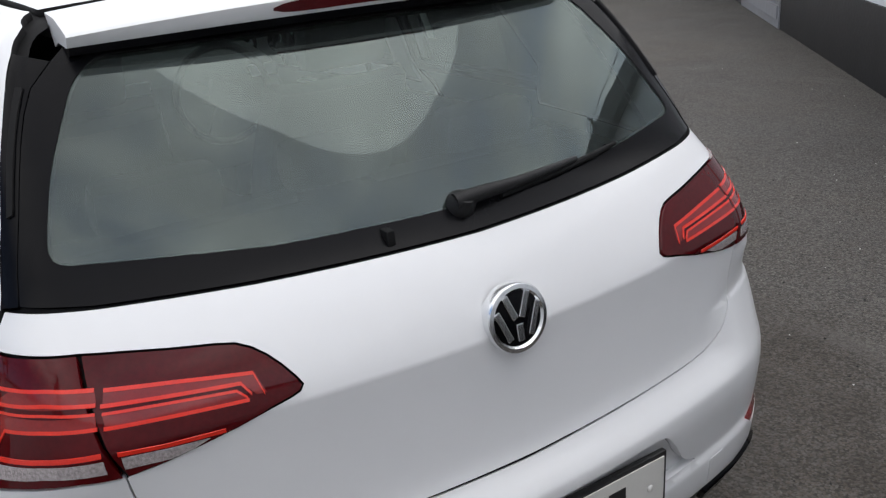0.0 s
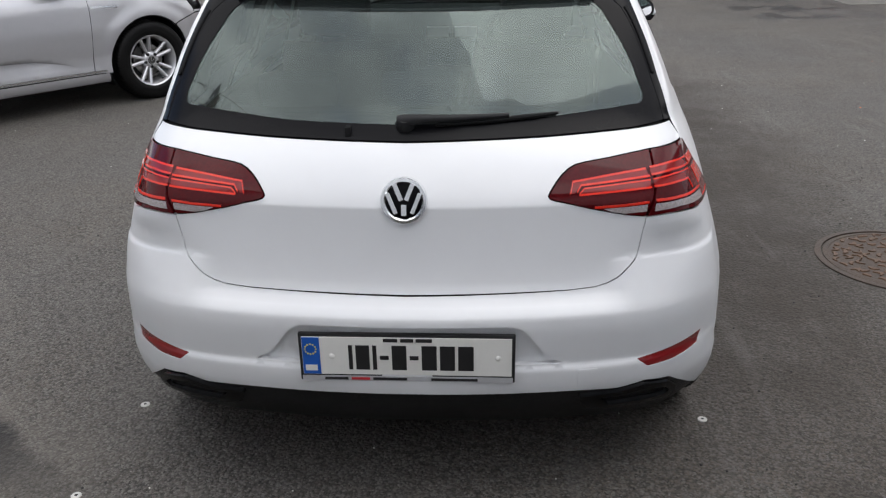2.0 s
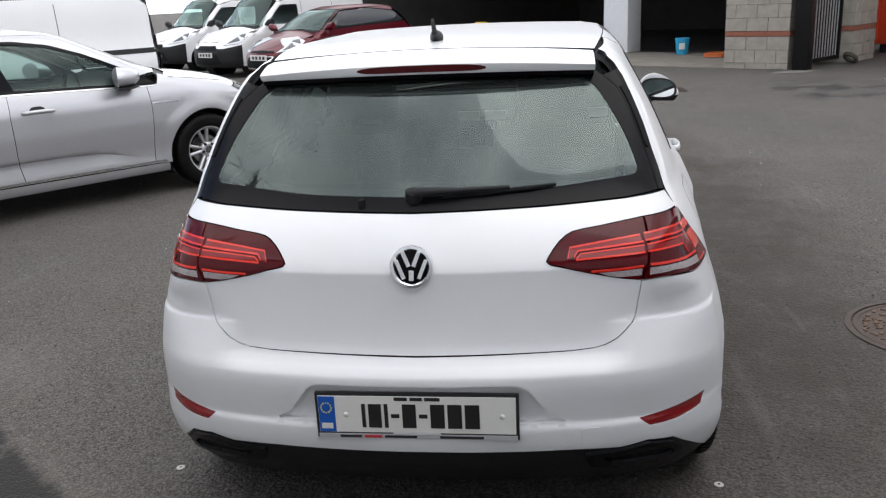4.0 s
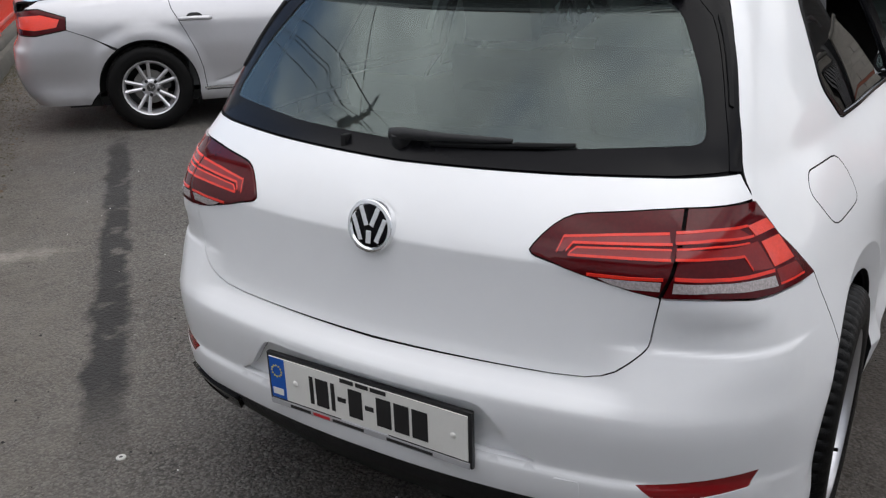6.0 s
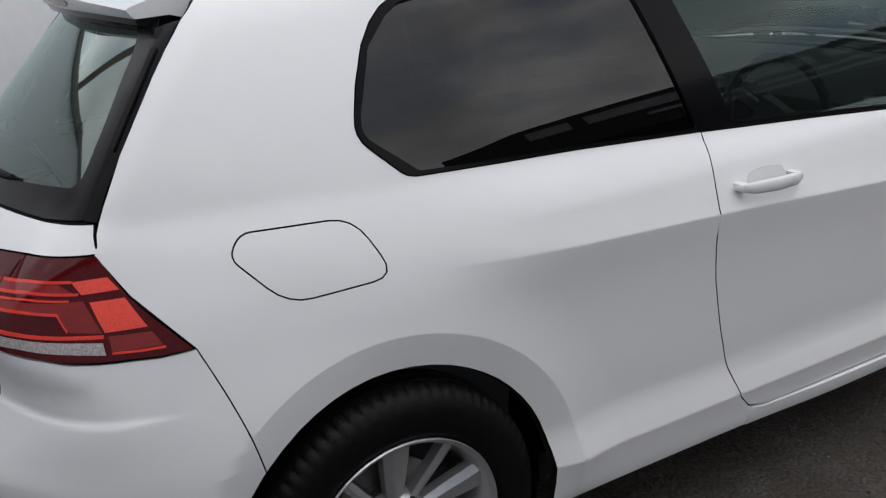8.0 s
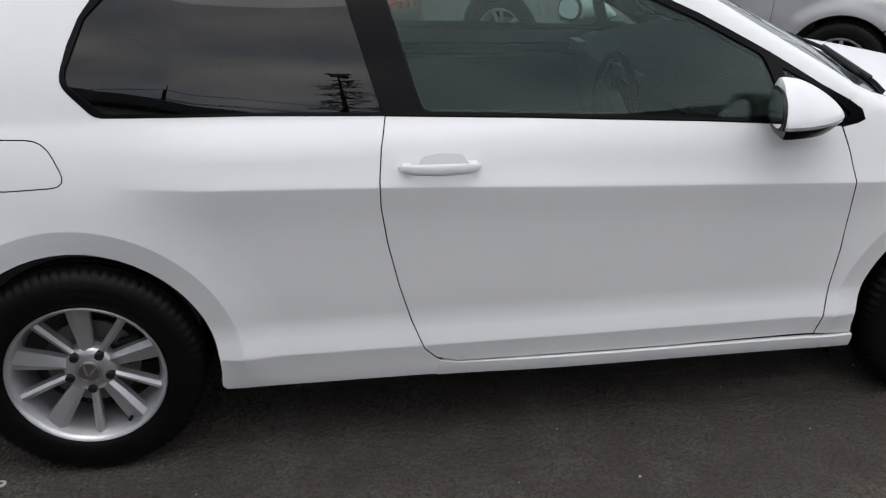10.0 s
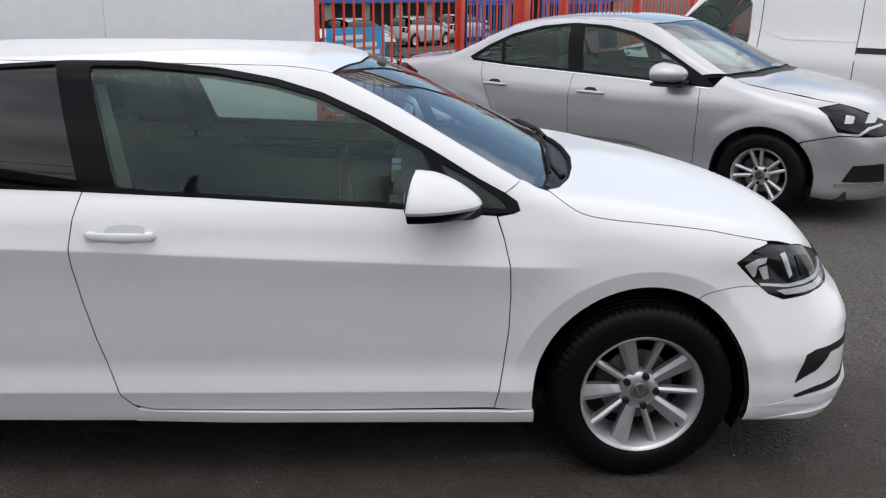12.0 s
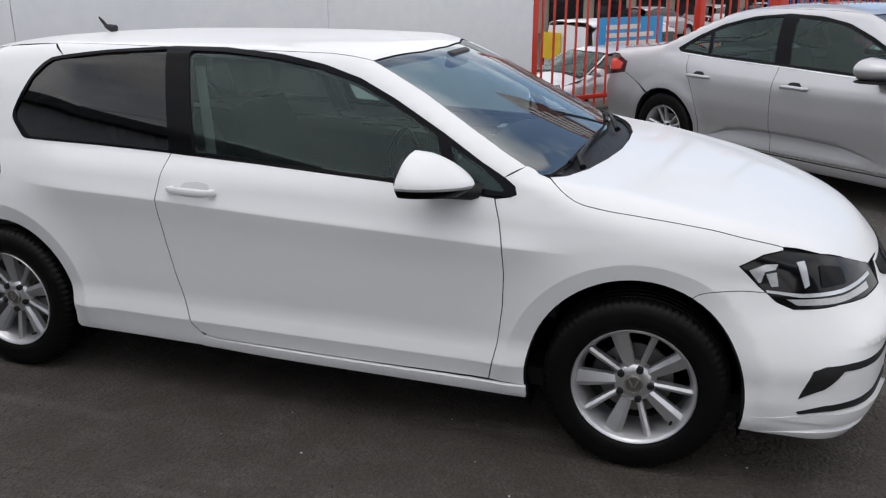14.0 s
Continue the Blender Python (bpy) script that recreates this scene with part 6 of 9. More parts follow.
for side in (1, -1):
    two = dict(parent=sedan, mirror=side)
    hh = 0.045
    panel(SD, "front_door", "side", S_BELT[2:] + S_FLINE[::-1] + S_BLINE[::-1], M_SILVER, h=0.026, **two)
    panel(SD, "rear_door", "side", S_RLINE[:1] + [("s", 1.5, 0.985)] + S_BLINE + [("s", 1.8, 0.283)] + S_RLINE[::-1][:-1], M_SILVER, h=0.026, **two)
    panel(SD, "quarter_panel", "side", [("s", 0.20, 0.93), ("t", 0.30, 0.66), ("t", 0.60, 0.63), ("t", 0.85, 0.60), ("t", 1.15, 0.545), ("t", 1.30, 0.50), ("t", 1.45, 0.515), ("s", 1.45, 1.256), ("s", 1.22, 1.142), ("s", 1.05, 1.034), ("s", 1.10, 1.002)] + S_RLINE + [("s", 1.40, 0.235)] + arc(S_HUB_R, 0.32, 0.365, -8, 122, 18) + [("s", 0.62, 0.72), ("s", 0.47, 0.78), ("s", 0.48, 0.87), ("s", 0.30, 0.93)],
          M_SILVER, h=hh, gap=0.0025, **two)
    panel(SD, "front_wing", "side", S_FLINE + [("s", 3.31, 0.94), ("p", 3.36, 0.735, 1.02)] + S_HOOD + [("s", 4.05, 0.845), ("s", 4.12, 0.80), ("s", 4.22, 0.665), ("s", 4.00, 0.61)] + arc(S_HUB_F, 0.32, 0.37, 48, 187, 18), M_SILVER, h=hh, **two)
    panel(SD, "sill", "side", [("s", 1.36, 0.282), ("s", 3.32, 0.277), ("s", 3.34, 0.20), ("s", 1.37, 0.20)], M_SILVER, h=hh, **two)
    panel(SD, "sill_trim", "side", [("s", 1.40, 0.307), ("s", 3.3, 0.304), ("s", 3.3, 0.290), ("s", 1.40, 0.293)], M_CHROME, h=0.05, lift=0.008, gap=0, **two)
    panel(SD, "roof_rail", "tunnel", [("p", 3.36, 0.735, 1.03)] + S_WTOP[1:9] + S_ROOF + [("t", 2.8, 0.575), ("t", 3.1, 0.655), ("t", 3.34, 0.72)], M_SILVER, h=hh, gap=0.0015, **two)
    wq = [("s", 1.42, 1.008), ("s", 2.062, 0.990), ("s", 1.962, 1.330), ("s", 1.80, 1.315), ("s", 1.62, 1.280), ("s", 1.46, 1.232), ("s", 1.372, 1.194)]
    wr = [("s", 1.30, 1.015), ("s", 1.392, 1.010), ("s", 1.345, 1.178), ("s", 1.22, 1.112), ("s", 1.10, 1.036), ("s", 1.13, 1.024)]
    wd = [("s", 2.195, 0.987), ("s", 2.8, 0.970), ("s", 3.12, 0.955), ("s", 3.03, 1.078), ("s", 2.77, 1.202), ("s", 2.54, 1.283), ("s", 2.3, 1.322), ("s", 2.095, 1.332)]
    panel(SD, "window_surround", "side", S_BELT + S_WTOP, M_BLACK_GLOSS, h=0.05, gap=0.001, lift=0.002, holes=[(wq, 0.01), (wd, 0.01), (wr, 0.008)], **two)
    panel(SD, "quarter_light", "side", wr, M_GLASS, sedan, mirror=side, h=0.07, gap=-0.003, lift=-0.004, deep=0.004, flange=0.0005, r=0.008)
    panel(SD, "rear_door_window", "side", wq, M_GLASS, sedan, mirror=side, h=0.07, gap=-0.003, lift=-0.004, deep=0.004, flange=0.0005, r=0.01)
    panel(SD, "front_door_window", "side", wd, M_GLASS, sedan, mirror=side, h=0.07, gap=-0.003, lift=-0.004, deep=0.004, flange=0.0005, r=0.01)
    panel(SD, "window_trim", "side", [("s", 1.10, 1.002), ("s", 1.5, 0.982), ("s", 2.2, 0.965), ("s", 3.28, 0.930), ("s", 3.28, 0.922), ("s", 2.2, 0.957), ("s", 1.5, 0.974), ("s", 1.10, 0.994)], M_CHROME, h=0.05, lift=0.004, gap=0, **two)
    panel(SD, "tail_lamp", "rear", [("r", 0.35, 0.83), ("r", 0.6, 0.90), ("s", 0.30, 0.928), ("s", 0.48, 0.868), ("s", 0.47, 0.785), ("s", 0.25, 0.745), ("r", 0.6, 0.76)], M_LAMP_DARK, h=0.04, lift=0.003, **two)
    panel(SD, "lamp_bar", "rear", [("r", 0.62, 0.87), ("s", 0.31, 0.89), ("s", 0.44, 0.855), ("s", 0.41, 0.80), ("s", 0.27, 0.78), ("r", 0.62, 0.80)], M_LAMP_REFLEX, h=0.04, lift=0.006, **two)
    hd = panel(SD, "headlamp", "front", [("s", 4.045, 0.845), ("t", 4.16, 0.61), ("p", 4.42, 0.46, 0.765), ("f", 0.40, 0.70), ("f", 0.55, 0.66), ("s", 4.24, 0.66), ("s", 4.13, 0.79)], M_HEADLAMP, h=0.035, lift=0.003, **two)
    panel(SD, "running_light", "front", [("s", 4.20, 0.685), ("s", 4.32, 0.675), ("s", 4.36, 0.72), ("f", 0.50, 0.74), ("f", 0.50, 0.727), ("s", 4.375, 0.705), ("s", 4.33, 0.662), ("s", 4.20, 0.67)], M_REFLECTOR, hd, h=0.03, lift=0.006, gap=0, mirror=side)
    for a in (4.22, 4.33):
        panel(SD, "projector_lens", "front", [("s", a, 0.80), ("s", a + 0.05, 0.79), ("s", a + 0.055, 0.745), ("s", a + 0.005, 0.745)], M_REFLECTOR, hd, h=0.03, lift=0.006, gap=0, r=0.01, mirror=side)
    panel(SD, "fog_vent", "front", [("s", 4.26, 0.33), ("s", 4.32, 0.455), ("f", 0.55, 0.47), ("f", 0.50, 0.33)], M_BLACK, h=0.03, lift=0.002, **two)
    panel(SD, "fog_trim", "front", [("s", 4.22, 0.315), ("s", 4.36, 0.318), ("f", 0.50, 0.325), ("f", 0.50, 0.305), ("s", 4.36, 0.298), ("s", 4.22, 0.295)], M_CHROME, h=0.03, lift=0.005, gap=0, **two)
    panel(SD, "wing_badge", "side", [("s", 3.232, 0.803), ("s", 3.475, 0.792), ("s", 3.455, 0.776), ("s", 3.232, 0.783)], M_CHROME, h=0.04, lift=0.003, gap=0, **two)
    panel(SD, "fuel_flap", "side", [("s", 0.80, 0.745), ("s", 0.795, 0.885), ("s", 0.925, 0.885), ("s", 0.945, 0.83), ("s", 0.93, 0.745)], M_SILVER, h=0.04, lift=0.0012, gap=0.0, r=0.02, deep=0.002, flange=0.0025, **two)
    for x in (1.265, 2.20):
        y0 = float(sedan_side(np.array([x + 0.1]), np.array([0.830]))[0])
        solid(lambda bm: tube(bm, [(x, side * (y0 + 0.005), 0.825), (x + 0.02, side * (y0 + 0.034), 0.827), (x + 0.11, side * (y0 + 0.040), 0.830), (x + 0.215, side * (y0 + 0.034), 0.827), (x + 0.235, side * (y0 + 0.005), 0.825)], [0.012, 0.015, 0.016, 0.015, 0.012], 10), "door_handle", M_SILVER, sedan)
        # flat black oval, coloured for the shade of the hollow behind the grip
        panel(SD, "handle_bowl", "side", [("s", x + 0.05, 0.840), ("s", x + 0.08, 0.865), ("s", x + 0.15, 0.865), ("s", x + 0.18, 0.840), ("s", x + 0.15, 0.812), ("s", x + 0.08, 0.812)], M_BLACK, sedan, h=0.03, lift=0.002, gap=0, r=0.02, deep=0.001, flange=0.0005, mirror=side)

    def s_mirror(bm, side=side, z0=0.958, z1=1.105, g=0.0):
        rows = []
        for f in np.linspace(0, 1, 11):
            e = math.sqrt(max(0.012, 1 - (2 * f - 0.86) ** 2 / 1.3)) if f < 0.99 else 0.08
            rows.append([bm.verts.new((2.94 + (0.19 * e + g) * max(math.sin(t), -0.10) - 0.25 * ((0.130 * e + g) * math.cos(t)), side * (0.955 + (0.130 * e + g) * math.cos(t)), z0 + (z1 - z0) * f)) for t in np.linspace(0, 2 * math.pi, 25)[:-1]])
        for p, q in zip(rows, rows[1:]):
            for i in range(24):
                bm.faces.new((p[i], p[(i + 1) % 24], q[(i + 1) % 24], q[i]))
        bm.faces.new(rows[0])
        bm.faces.new(rows[-1])
    sm = solid(s_mirror, "door_mirror", M_SILVER, sedan)
    solid(lambda bm: s_mirror(bm, side, 0.928, 0.962, -0.012), "mirror_base", M_BLACK, sm)
    solid(lambda bm: tube(bm, [(3.13, side * 0.79, 0.95), (3.02, side * 0.90, 0.945)], [0.035, 0.025], 8), "mirror_arm", M_BLACK, sm)
    for x in (S_HUB_R, S_HUB_F):
        alloy_wheel(sedan, x, 0.785, 0.322, side, 20, 1, r=0.322, rim_r=0.205)

        def s_liner(bm, x=x, side=side):
            rows = [[bm.verts.new((x + q * math.cos(radians(a)), side * y, 0.32 + q * math.sin(radians(a)))) for a in range(-25, 206, 10)] for q, y in ((0.374, 0.82), (0.38, 0.80), (0.38, 0.55), (0.0, 0.55))]
            for p, q in zip(rows, rows[1:]):
                for i in range(len(p) - 1):
                    bm.faces.new((p[i], p[i + 1], q[i + 1], q[i]))
        solid(s_liner, "wheel_arch_liner", M_BLACK, sedan)
    panel(SD, "door_card", "side", [("s", 1.3, 0.94), ("s", 3.2, 0.90), ("s", 3.2, 0.32), ("s", 1.3, 0.32)], M_DASH, sedan, h=0.12, gap=0, lift=-0.075, deep=0.02, flange=0.001, mirror=side)
panel(SD, "roof", "tunnel", [("t", 1.36, 0.0), ("t", 1.34, 0.3)] + S_ROOF + [("t", 2.72, 0.35), ("t", 2.75, 0.0)], M_SILVER, sedan, h=0.07, both=True)
panel(SD, "windscreen", "top", [("t", 2.755, 0.0), ("t", 2.725, 0.35), ("t", 2.67, 0.55), ("t", 2.8, 0.572), ("t", 3.1, 0.652), ("t", 3.36, 0.722), ("t", 3.48, 0.45), ("t", 3.54, 0.0)], M_SCREEN, sedan, h=0.08, both=True, lift=-0.003, deep=0.004)
panel(SD, "scuttle", "top", [("t", 3.54, 0.0), ("t", 3.48, 0.45), ("t", 3.365, 0.72), ("t", 3.42, 0.735), ("t", 3.55, 0.5), ("t", 3.63, 0.0)], M_BLACK, sedan, h=0.06, both=True, lift=-0.015, gap=0)
panel(SD, "bonnet", "top", [("t", 3.635, 0.0), ("t", 3.555, 0.5), ("t", 3.43, 0.735)] + S_HOOD + [("p", 4.42, 0.46, 0.77), ("t", 4.50, 0.25), ("t", 4.52, 0.0)], M_SILVER, sedan, h=0.05, both=True)
panel(SD, "boot_lid", "rear", [("r", 0.0, 0.96), ("r", 0.5, 0.95), ("r", 0.60, 0.91), ("r", 0.35, 0.82), ("r", 0.45, 0.70), ("r", 0.0, 0.69)], M_SILVER, sedan, h=0.05, both=True)
panel(SD, "boot_top", "top", [("t", 0.06, 0.0), ("t", 0.12, 0.5), ("t", 0.25, 0.66), ("t", 0.58, 0.63), ("t", 0.60, 0.0)], M_SILVER, sedan, h=0.06, both=True)
panel(SD, "rear_window", "top", [("t", 0.61, 0.0), ("t", 0.595, 0.62), ("t", 0.84, 0.595), ("t", 1.14, 0.54), ("t", 1.30, 0.49), ("t", 1.335, 0.3), ("t", 1.35, 0.0)], M_GLASS, sedan, h=0.08, both=True, lift=-0.002, deep=0.004)
panel(SD, "rear_bumper", "rear", [("r", 0.0, 0.685), ("r", 0.45, 0.695), ("r", 0.58, 0.75), ("s", 0.25, 0.74), ("s", 0.47, 0.78), ("s", 0.62, 0.72), ("s", 0.78, 0.625)] + arc(S_HUB_R, 0.32, 0.365, 124, 180, 8) + [("s", 0.56, 0.22), ("r", 0.6, 0.22), ("r", 0.0, 0.22)], M_SILVER, sedan, h=0.045, both=True)
panel(SD, "front_bumper", "front", [("f", 0.0, 0.72), ("f", 0.38, 0.70), ("f", 0.55, 0.655), ("s", 4.22, 0.66), ("s", 4.00, 0.605)] + arc(S_HUB_F, 0.32, 0.37, 46, -18, 10) + [("s", 4.15, 0.19), ("f", 0.6, 0.19), ("f", 0.0, 0.19)], M_SILVER, sedan, h=0.045, both=True)
panel(SD, "grille", "front", [("f", 0.0, 0.70), ("f", 0.37, 0.68), ("f", 0.34, 0.54), ("f", 0.0, 0.52)], M_BLACK, sedan, h=0.05, both=True, lift=0.004)
panel(SD, "headliner", "tunnel", [("t", 1.36, 0.0), ("t", 1.34, 0.3)] + S_ROOF + [("t", 2.72, 0.35), ("t", 2.75, 0.0)], M_LINER, sedan, h=0.12, both=True, gap=0, lift=-0.03, deep=0.005, flange=0.001)
solid(boxes((0.4, 4.3, -0.72, 0.72, 0.19, 0.26)), "floor_pan", M_DARK_METAL, sedan, bevel=0.02)
for y in (0.38, -0.38):
    seat = new("front_seat")
    seat.parent = sedan
    solid(lambda bm: seat_back(bm, 2.06, y, 0.50, 0.64, -20), "backrest", M_SEAT, seat, bevel=0.02)
    solid(lambda bm: box(bm, -0.045, 0.045, -0.13, 0.13, 0, 0.19, pose(1.83, y, 1.09, 0, -12, 0)), "headrest", M_SEAT, seat, bevel=0.04)
    solid(lambda bm: box(bm, 2.0, 2.55, y - 0.25, y + 0.25, 0.32, 0.46), "seat_cushion", M_SEAT, seat, bevel=0.05)
solid(lambda bm: seat_back(bm, 1.30, 0, 1.2, 0.55, -24, 0.42), "rear_seat", M_SEAT, sedan, bevel=0.02)
solid(boxes((0.62, 1.05, -0.6, 0.6, 0.95, 0.965)), "parcel_shelf", M_DASH, sedan)
solid(lambda bm: prism(bm, [(3.5, 0.99), (3.3, 1.0), (3.05, 0.96), (2.98, 0.90), (3.05, 0.55), (3.5, 0.45)], -0.68, 0.68), "dashboard", M_DASH, sedan, bevel=0.02)
swm2 = pose(2.80, -0.37, 0.88, 0, -24, 90)
solid(lambda bm: ring(bm, swm2), "steering_wheel", M_SEAL_GAP, sedan)
SED_D = Vector((0.7714, -0.6361, 0)).normalized()
SED_E = Vector((-SED_D.y, SED_D.x, 0))
sedan.matrix_world = Matrix(((SED_D.x, SED_E.x, 0, 2.912), (SED_D.y, SED_E.y, 0, 5.665), (0, 0, 1, 0), (0, 0, 0, 1)))

# ---- vehicles further off: vans, a small red hatchback, cars beyond the fence ----
def far_vehicle(name, label, paint, length, width, height, hood_x, hood_z, screen_x, roof_x, rear_roof_x, hubs, van=False, stripe=None, category="car"):
    """A vehicle from a few sizes: x runs from its back to its front."""
    w = width / 2
    root = tagged(new(name), label, category)
    sec = curve((0.15, w - 0.12), (0.24, w - 0.02), (0.35, w - 0.005), (0.6, w), (hood_z - 0.12, w - 0.005), (hood_z, w - 0.035), (hood_z + 0.12, w - 0.07), (height - 0.12, w - (0.14 if van else 0.27)), (height, w - (0.24 if van else 0.42)))
    off = curve((0.0, -0.08 if van else -0.16), (0.25, -0.02 if van else -0.06), (0.8, 0.0), (length - 0.9, 0.0), (length - 0.45, -0.06), (length - 0.2, -0.15), (length, -0.32))
    if van:
        top = curve((0.0, height - 0.03), (0.5, height), (roof_x - 0.3, height), (roof_x, height - 0.05), (screen_x, hood_z + 0.05), (screen_x + 0.08, hood_z), (hood_x, hood_z - 0.10), (length, hood_z - 0.42))
        rear = curve((0.2, 0.06), (0.35, 0.0), (0.7, 0.02), (hood_z, 0.04), (height, 0.12))
    else:
        top = curve((0.0, height - 0.34), (rear_roof_x, height - 0.05), (rear_roof_x + 0.6, height), (roof_x - 0.3, height - 0.01), (roof_x, height - 0.07), (screen_x, hood_z + 0.05), (screen_x + 0.1, hood_z), (hood_x, hood_z - 0.12), (length, hood_z - 0.40))
        rear = curve((0.2, 0.1), (0.4, 0.0), (0.65, 0.03), (hood_z, 0.12), (height - 0.1, 0.42), (height, 0.55))
    front = curve((0.15, length - 0.08), (0.4, length), (0.6, length), (hood_z - 0.25, length - 0.02), (hood_z, length - 0.12))
    sh = Shell(lambda x, z: sec(z) + off(x), lambda y, z: rear(z) + 0.06 * y * y, lambda y, z: front(z) - 0.32 * y * y, lambda x, y: top(x + 0.22 * y * y * step(roof_x - 0.6, roof_x, x)) - 0.05 * y * y,
               curve((0.0, 0.10), (roof_x - 0.3, 0.10), (roof_x + 0.1, 0.05), (screen_x, 0.05), (hood_x, 0.14)), curve((0.2, 0.08), (1.6, 0.08)), curve((0.2, 0.14), (1.0, 0.12)), polar=(min(1.2, length * 0.3), length - 1.1))
    h = 0.10
    zb = hood_z + 0.02
    for side in (1, -1):
        two = dict(parent=root, mirror=side, h=h, gap=0.003)
        xr, xf = hubs
        low = [("s", 0.18, 0.30)] + [("s", xr - 0.40, 0.24)] + arc(xr, 0.31, 0.365, 190, -10, 12) + arc(xf, 0.31, 0.365, 190, -10, 12) + [("s", length - 0.42, 0.26), ("s", length - 0.42, hood_z - 0.22)]
        body = low + [("s", hood_x - 0.15, hood_z - 0.12), ("s", screen_x + 0.02, hood_z - 0.02)]
        if van:
            pts = body + [("s", screen_x - 0.10, zb), ("s", roof_x + 0.12, height - 0.24), ("s", roof_x - 0.3, height - 0.14), ("s", 0.3, height - 0.14), ("s", 0.16, height - 0.25)]
            win = [("s", screen_x - 0.2, zb + 0.03), ("s", roof_x + 0.05, height - 0.30), ("s", roof_x - 0.43, height - 0.30), ("s", roof_x - 0.45, zb + 0.0)]
            panel(sh, "body_side", "side", pts, paint, holes=[(win, 0.05)], **two)
            panel(sh, "door_window", "side", win, M_GLASS, root, mirror=side, h=0.15, gap=0.0, lift=-0.006, deep=0.01, r=0.05)
            panel(sh, "side_rail", "side", [("s", 0.12, 1.115), ("s", roof_x - 1.52, 1.115), ("s", roof_x - 1.52, 1.06), ("s", 0.12, 1.06)], M_BLACK, root, mirror=side, h=0.2, gap=0, lift=0.006)
            panel(sh, "door_seam", "side", [("s", roof_x - 0.556, height - 0.2), ("s", roof_x - 0.548, height - 0.2), ("s", roof_x - 0.548, 0.3), ("s", roof_x - 0.556, 0.3)], M_SEAL_GAP, root, mirror=side, h=0.2, gap=0, lift=0.001, deep=0.001, flange=0.0005)
            panel(sh, "door_seam", "side", [("s", roof_x - 1.518, height - 0.2), ("s", roof_x - 1.51, height - 0.2), ("s", roof_x - 1.51, 0.3), ("s", roof_x - 1.518, 0.3)], M_SEAL_GAP, root, mirror=side, h=0.2, gap=0, lift=0.001, deep=0.001, flange=0.0005)
            panel(sh, "pressing", "side", [("s", roof_x - 1.50, 1.19), ("s", roof_x - 0.80, 1.185), ("s", roof_x - 0.68, 1.24), ("s", roof_x - 0.64, 1.34), ("s", roof_x - 0.62, 1.34), ("s", roof_x - 0.66, 1.22), ("s", roof_x - 0.79, 1.16), ("s", roof_x - 1.50, 1.165)], paint, root, mirror=side, h=0.1, gap=0, lift=0.006, deep=0.004, flange=0.001, edge=paint)
            panel(sh, "door_handle", "side", [("s", roof_x - 0.52, 1.02), ("s", roof_x - 0.36, 1.02), ("s", roof_x - 0.36, 0.985), ("s", roof_x - 0.52, 0.985)], M_BLACK, root, mirror=side, h=0.1, gap=0, lift=0.02)
            panel(sh, "tail_lamp", "rear", [("r", w - 0.20, 1.25), ("s", 0.13, 1.25), ("s", 0.13, 0.75), ("r", w - 0.20, 0.75)], M_LAMP_DARK, root, mirror=side, h=0.1, gap=0, lift=0.006)
        else:
            pts = body + [("s", screen_x - 0.08, zb), ("s", rear_roof_x - 0.15, zb + 0.08), ("s", 0.30, hood_z - 0.05), ("s", 0.2, 0.6)]
            panel(sh, "body_side", "side", pts, paint, **two)
            panel(sh, "side_windows", "side", [("s", screen_x - 0.10, zb), ("s", roof_x + 0.05, height - 0.13), ("s", (roof_x + rear_roof_x) / 2, height - 0.09), ("s", rear_roof_x + 0.1, height - 0.17), ("s", rear_roof_x - 0.12, zb + 0.09)], M_DARK_WIN, root, mirror=side, h=0.12, gap=0.004, r=0.03)
            panel(sh, "tail_lamp", "rear", [("r", w - 0.35, hood_z - 0.05), ("s", 0.30, hood_z - 0.06), ("s", 0.28, hood_z - 0.28), ("r", w - 0.33, hood_z - 0.25)], M_LAMP_DARK, root, mirror=side, h=0.1, gap=0, lift=0.004)
        hl = panel(sh, "headlamp", "front", [("f", w - 0.43, hood_z - 0.37), ("f", w - 0.34, hood_z - 0.27), ("s", length - 0.52, hood_z - 0.115), ("s", length - 0.70, hood_z - 0.085), ("s", length - 0.62, hood_z - 0.17), ("s", length - 0.36, hood_z - 0.335)], M_REFLECTOR, root, mirror=side, h=0.04, gap=0, lift=0.005, r=0.02)
        panel(sh, "lamp_bowl", "front", [("f", w - 0.33, hood_z - 0.33), ("f", w - 0.29, hood_z - 0.275), ("s", length - 0.45, hood_z - 0.19), ("s", length - 0.42, hood_z - 0.27)], M_LAMP_BOWL, hl, mirror=side, h=0.04, gap=0, lift=0.009, r=0.02)
        panel(sh, "indicator_bowl", "front", [("s", length - 0.48, hood_z - 0.17), ("s", length - 0.54, hood_z - 0.145), ("s", length - 0.61, hood_z - 0.13), ("s", length - 0.52, hood_z - 0.215)], M_LAMP_BOWL, hl, mirror=side, h=0.04, gap=0, lift=0.009, r=0.01)
        if van:
            panel(sh, "fog_lamp_recess", "front", [("f", w - 0.34, 0.50), ("s", length - 0.36, 0.52), ("s", length - 0.34, 0.42), ("f", w - 0.32, 0.40)], M_SEAL_GAP, root, mirror=side, h=0.05, gap=0, lift=0.004, r=0.02)
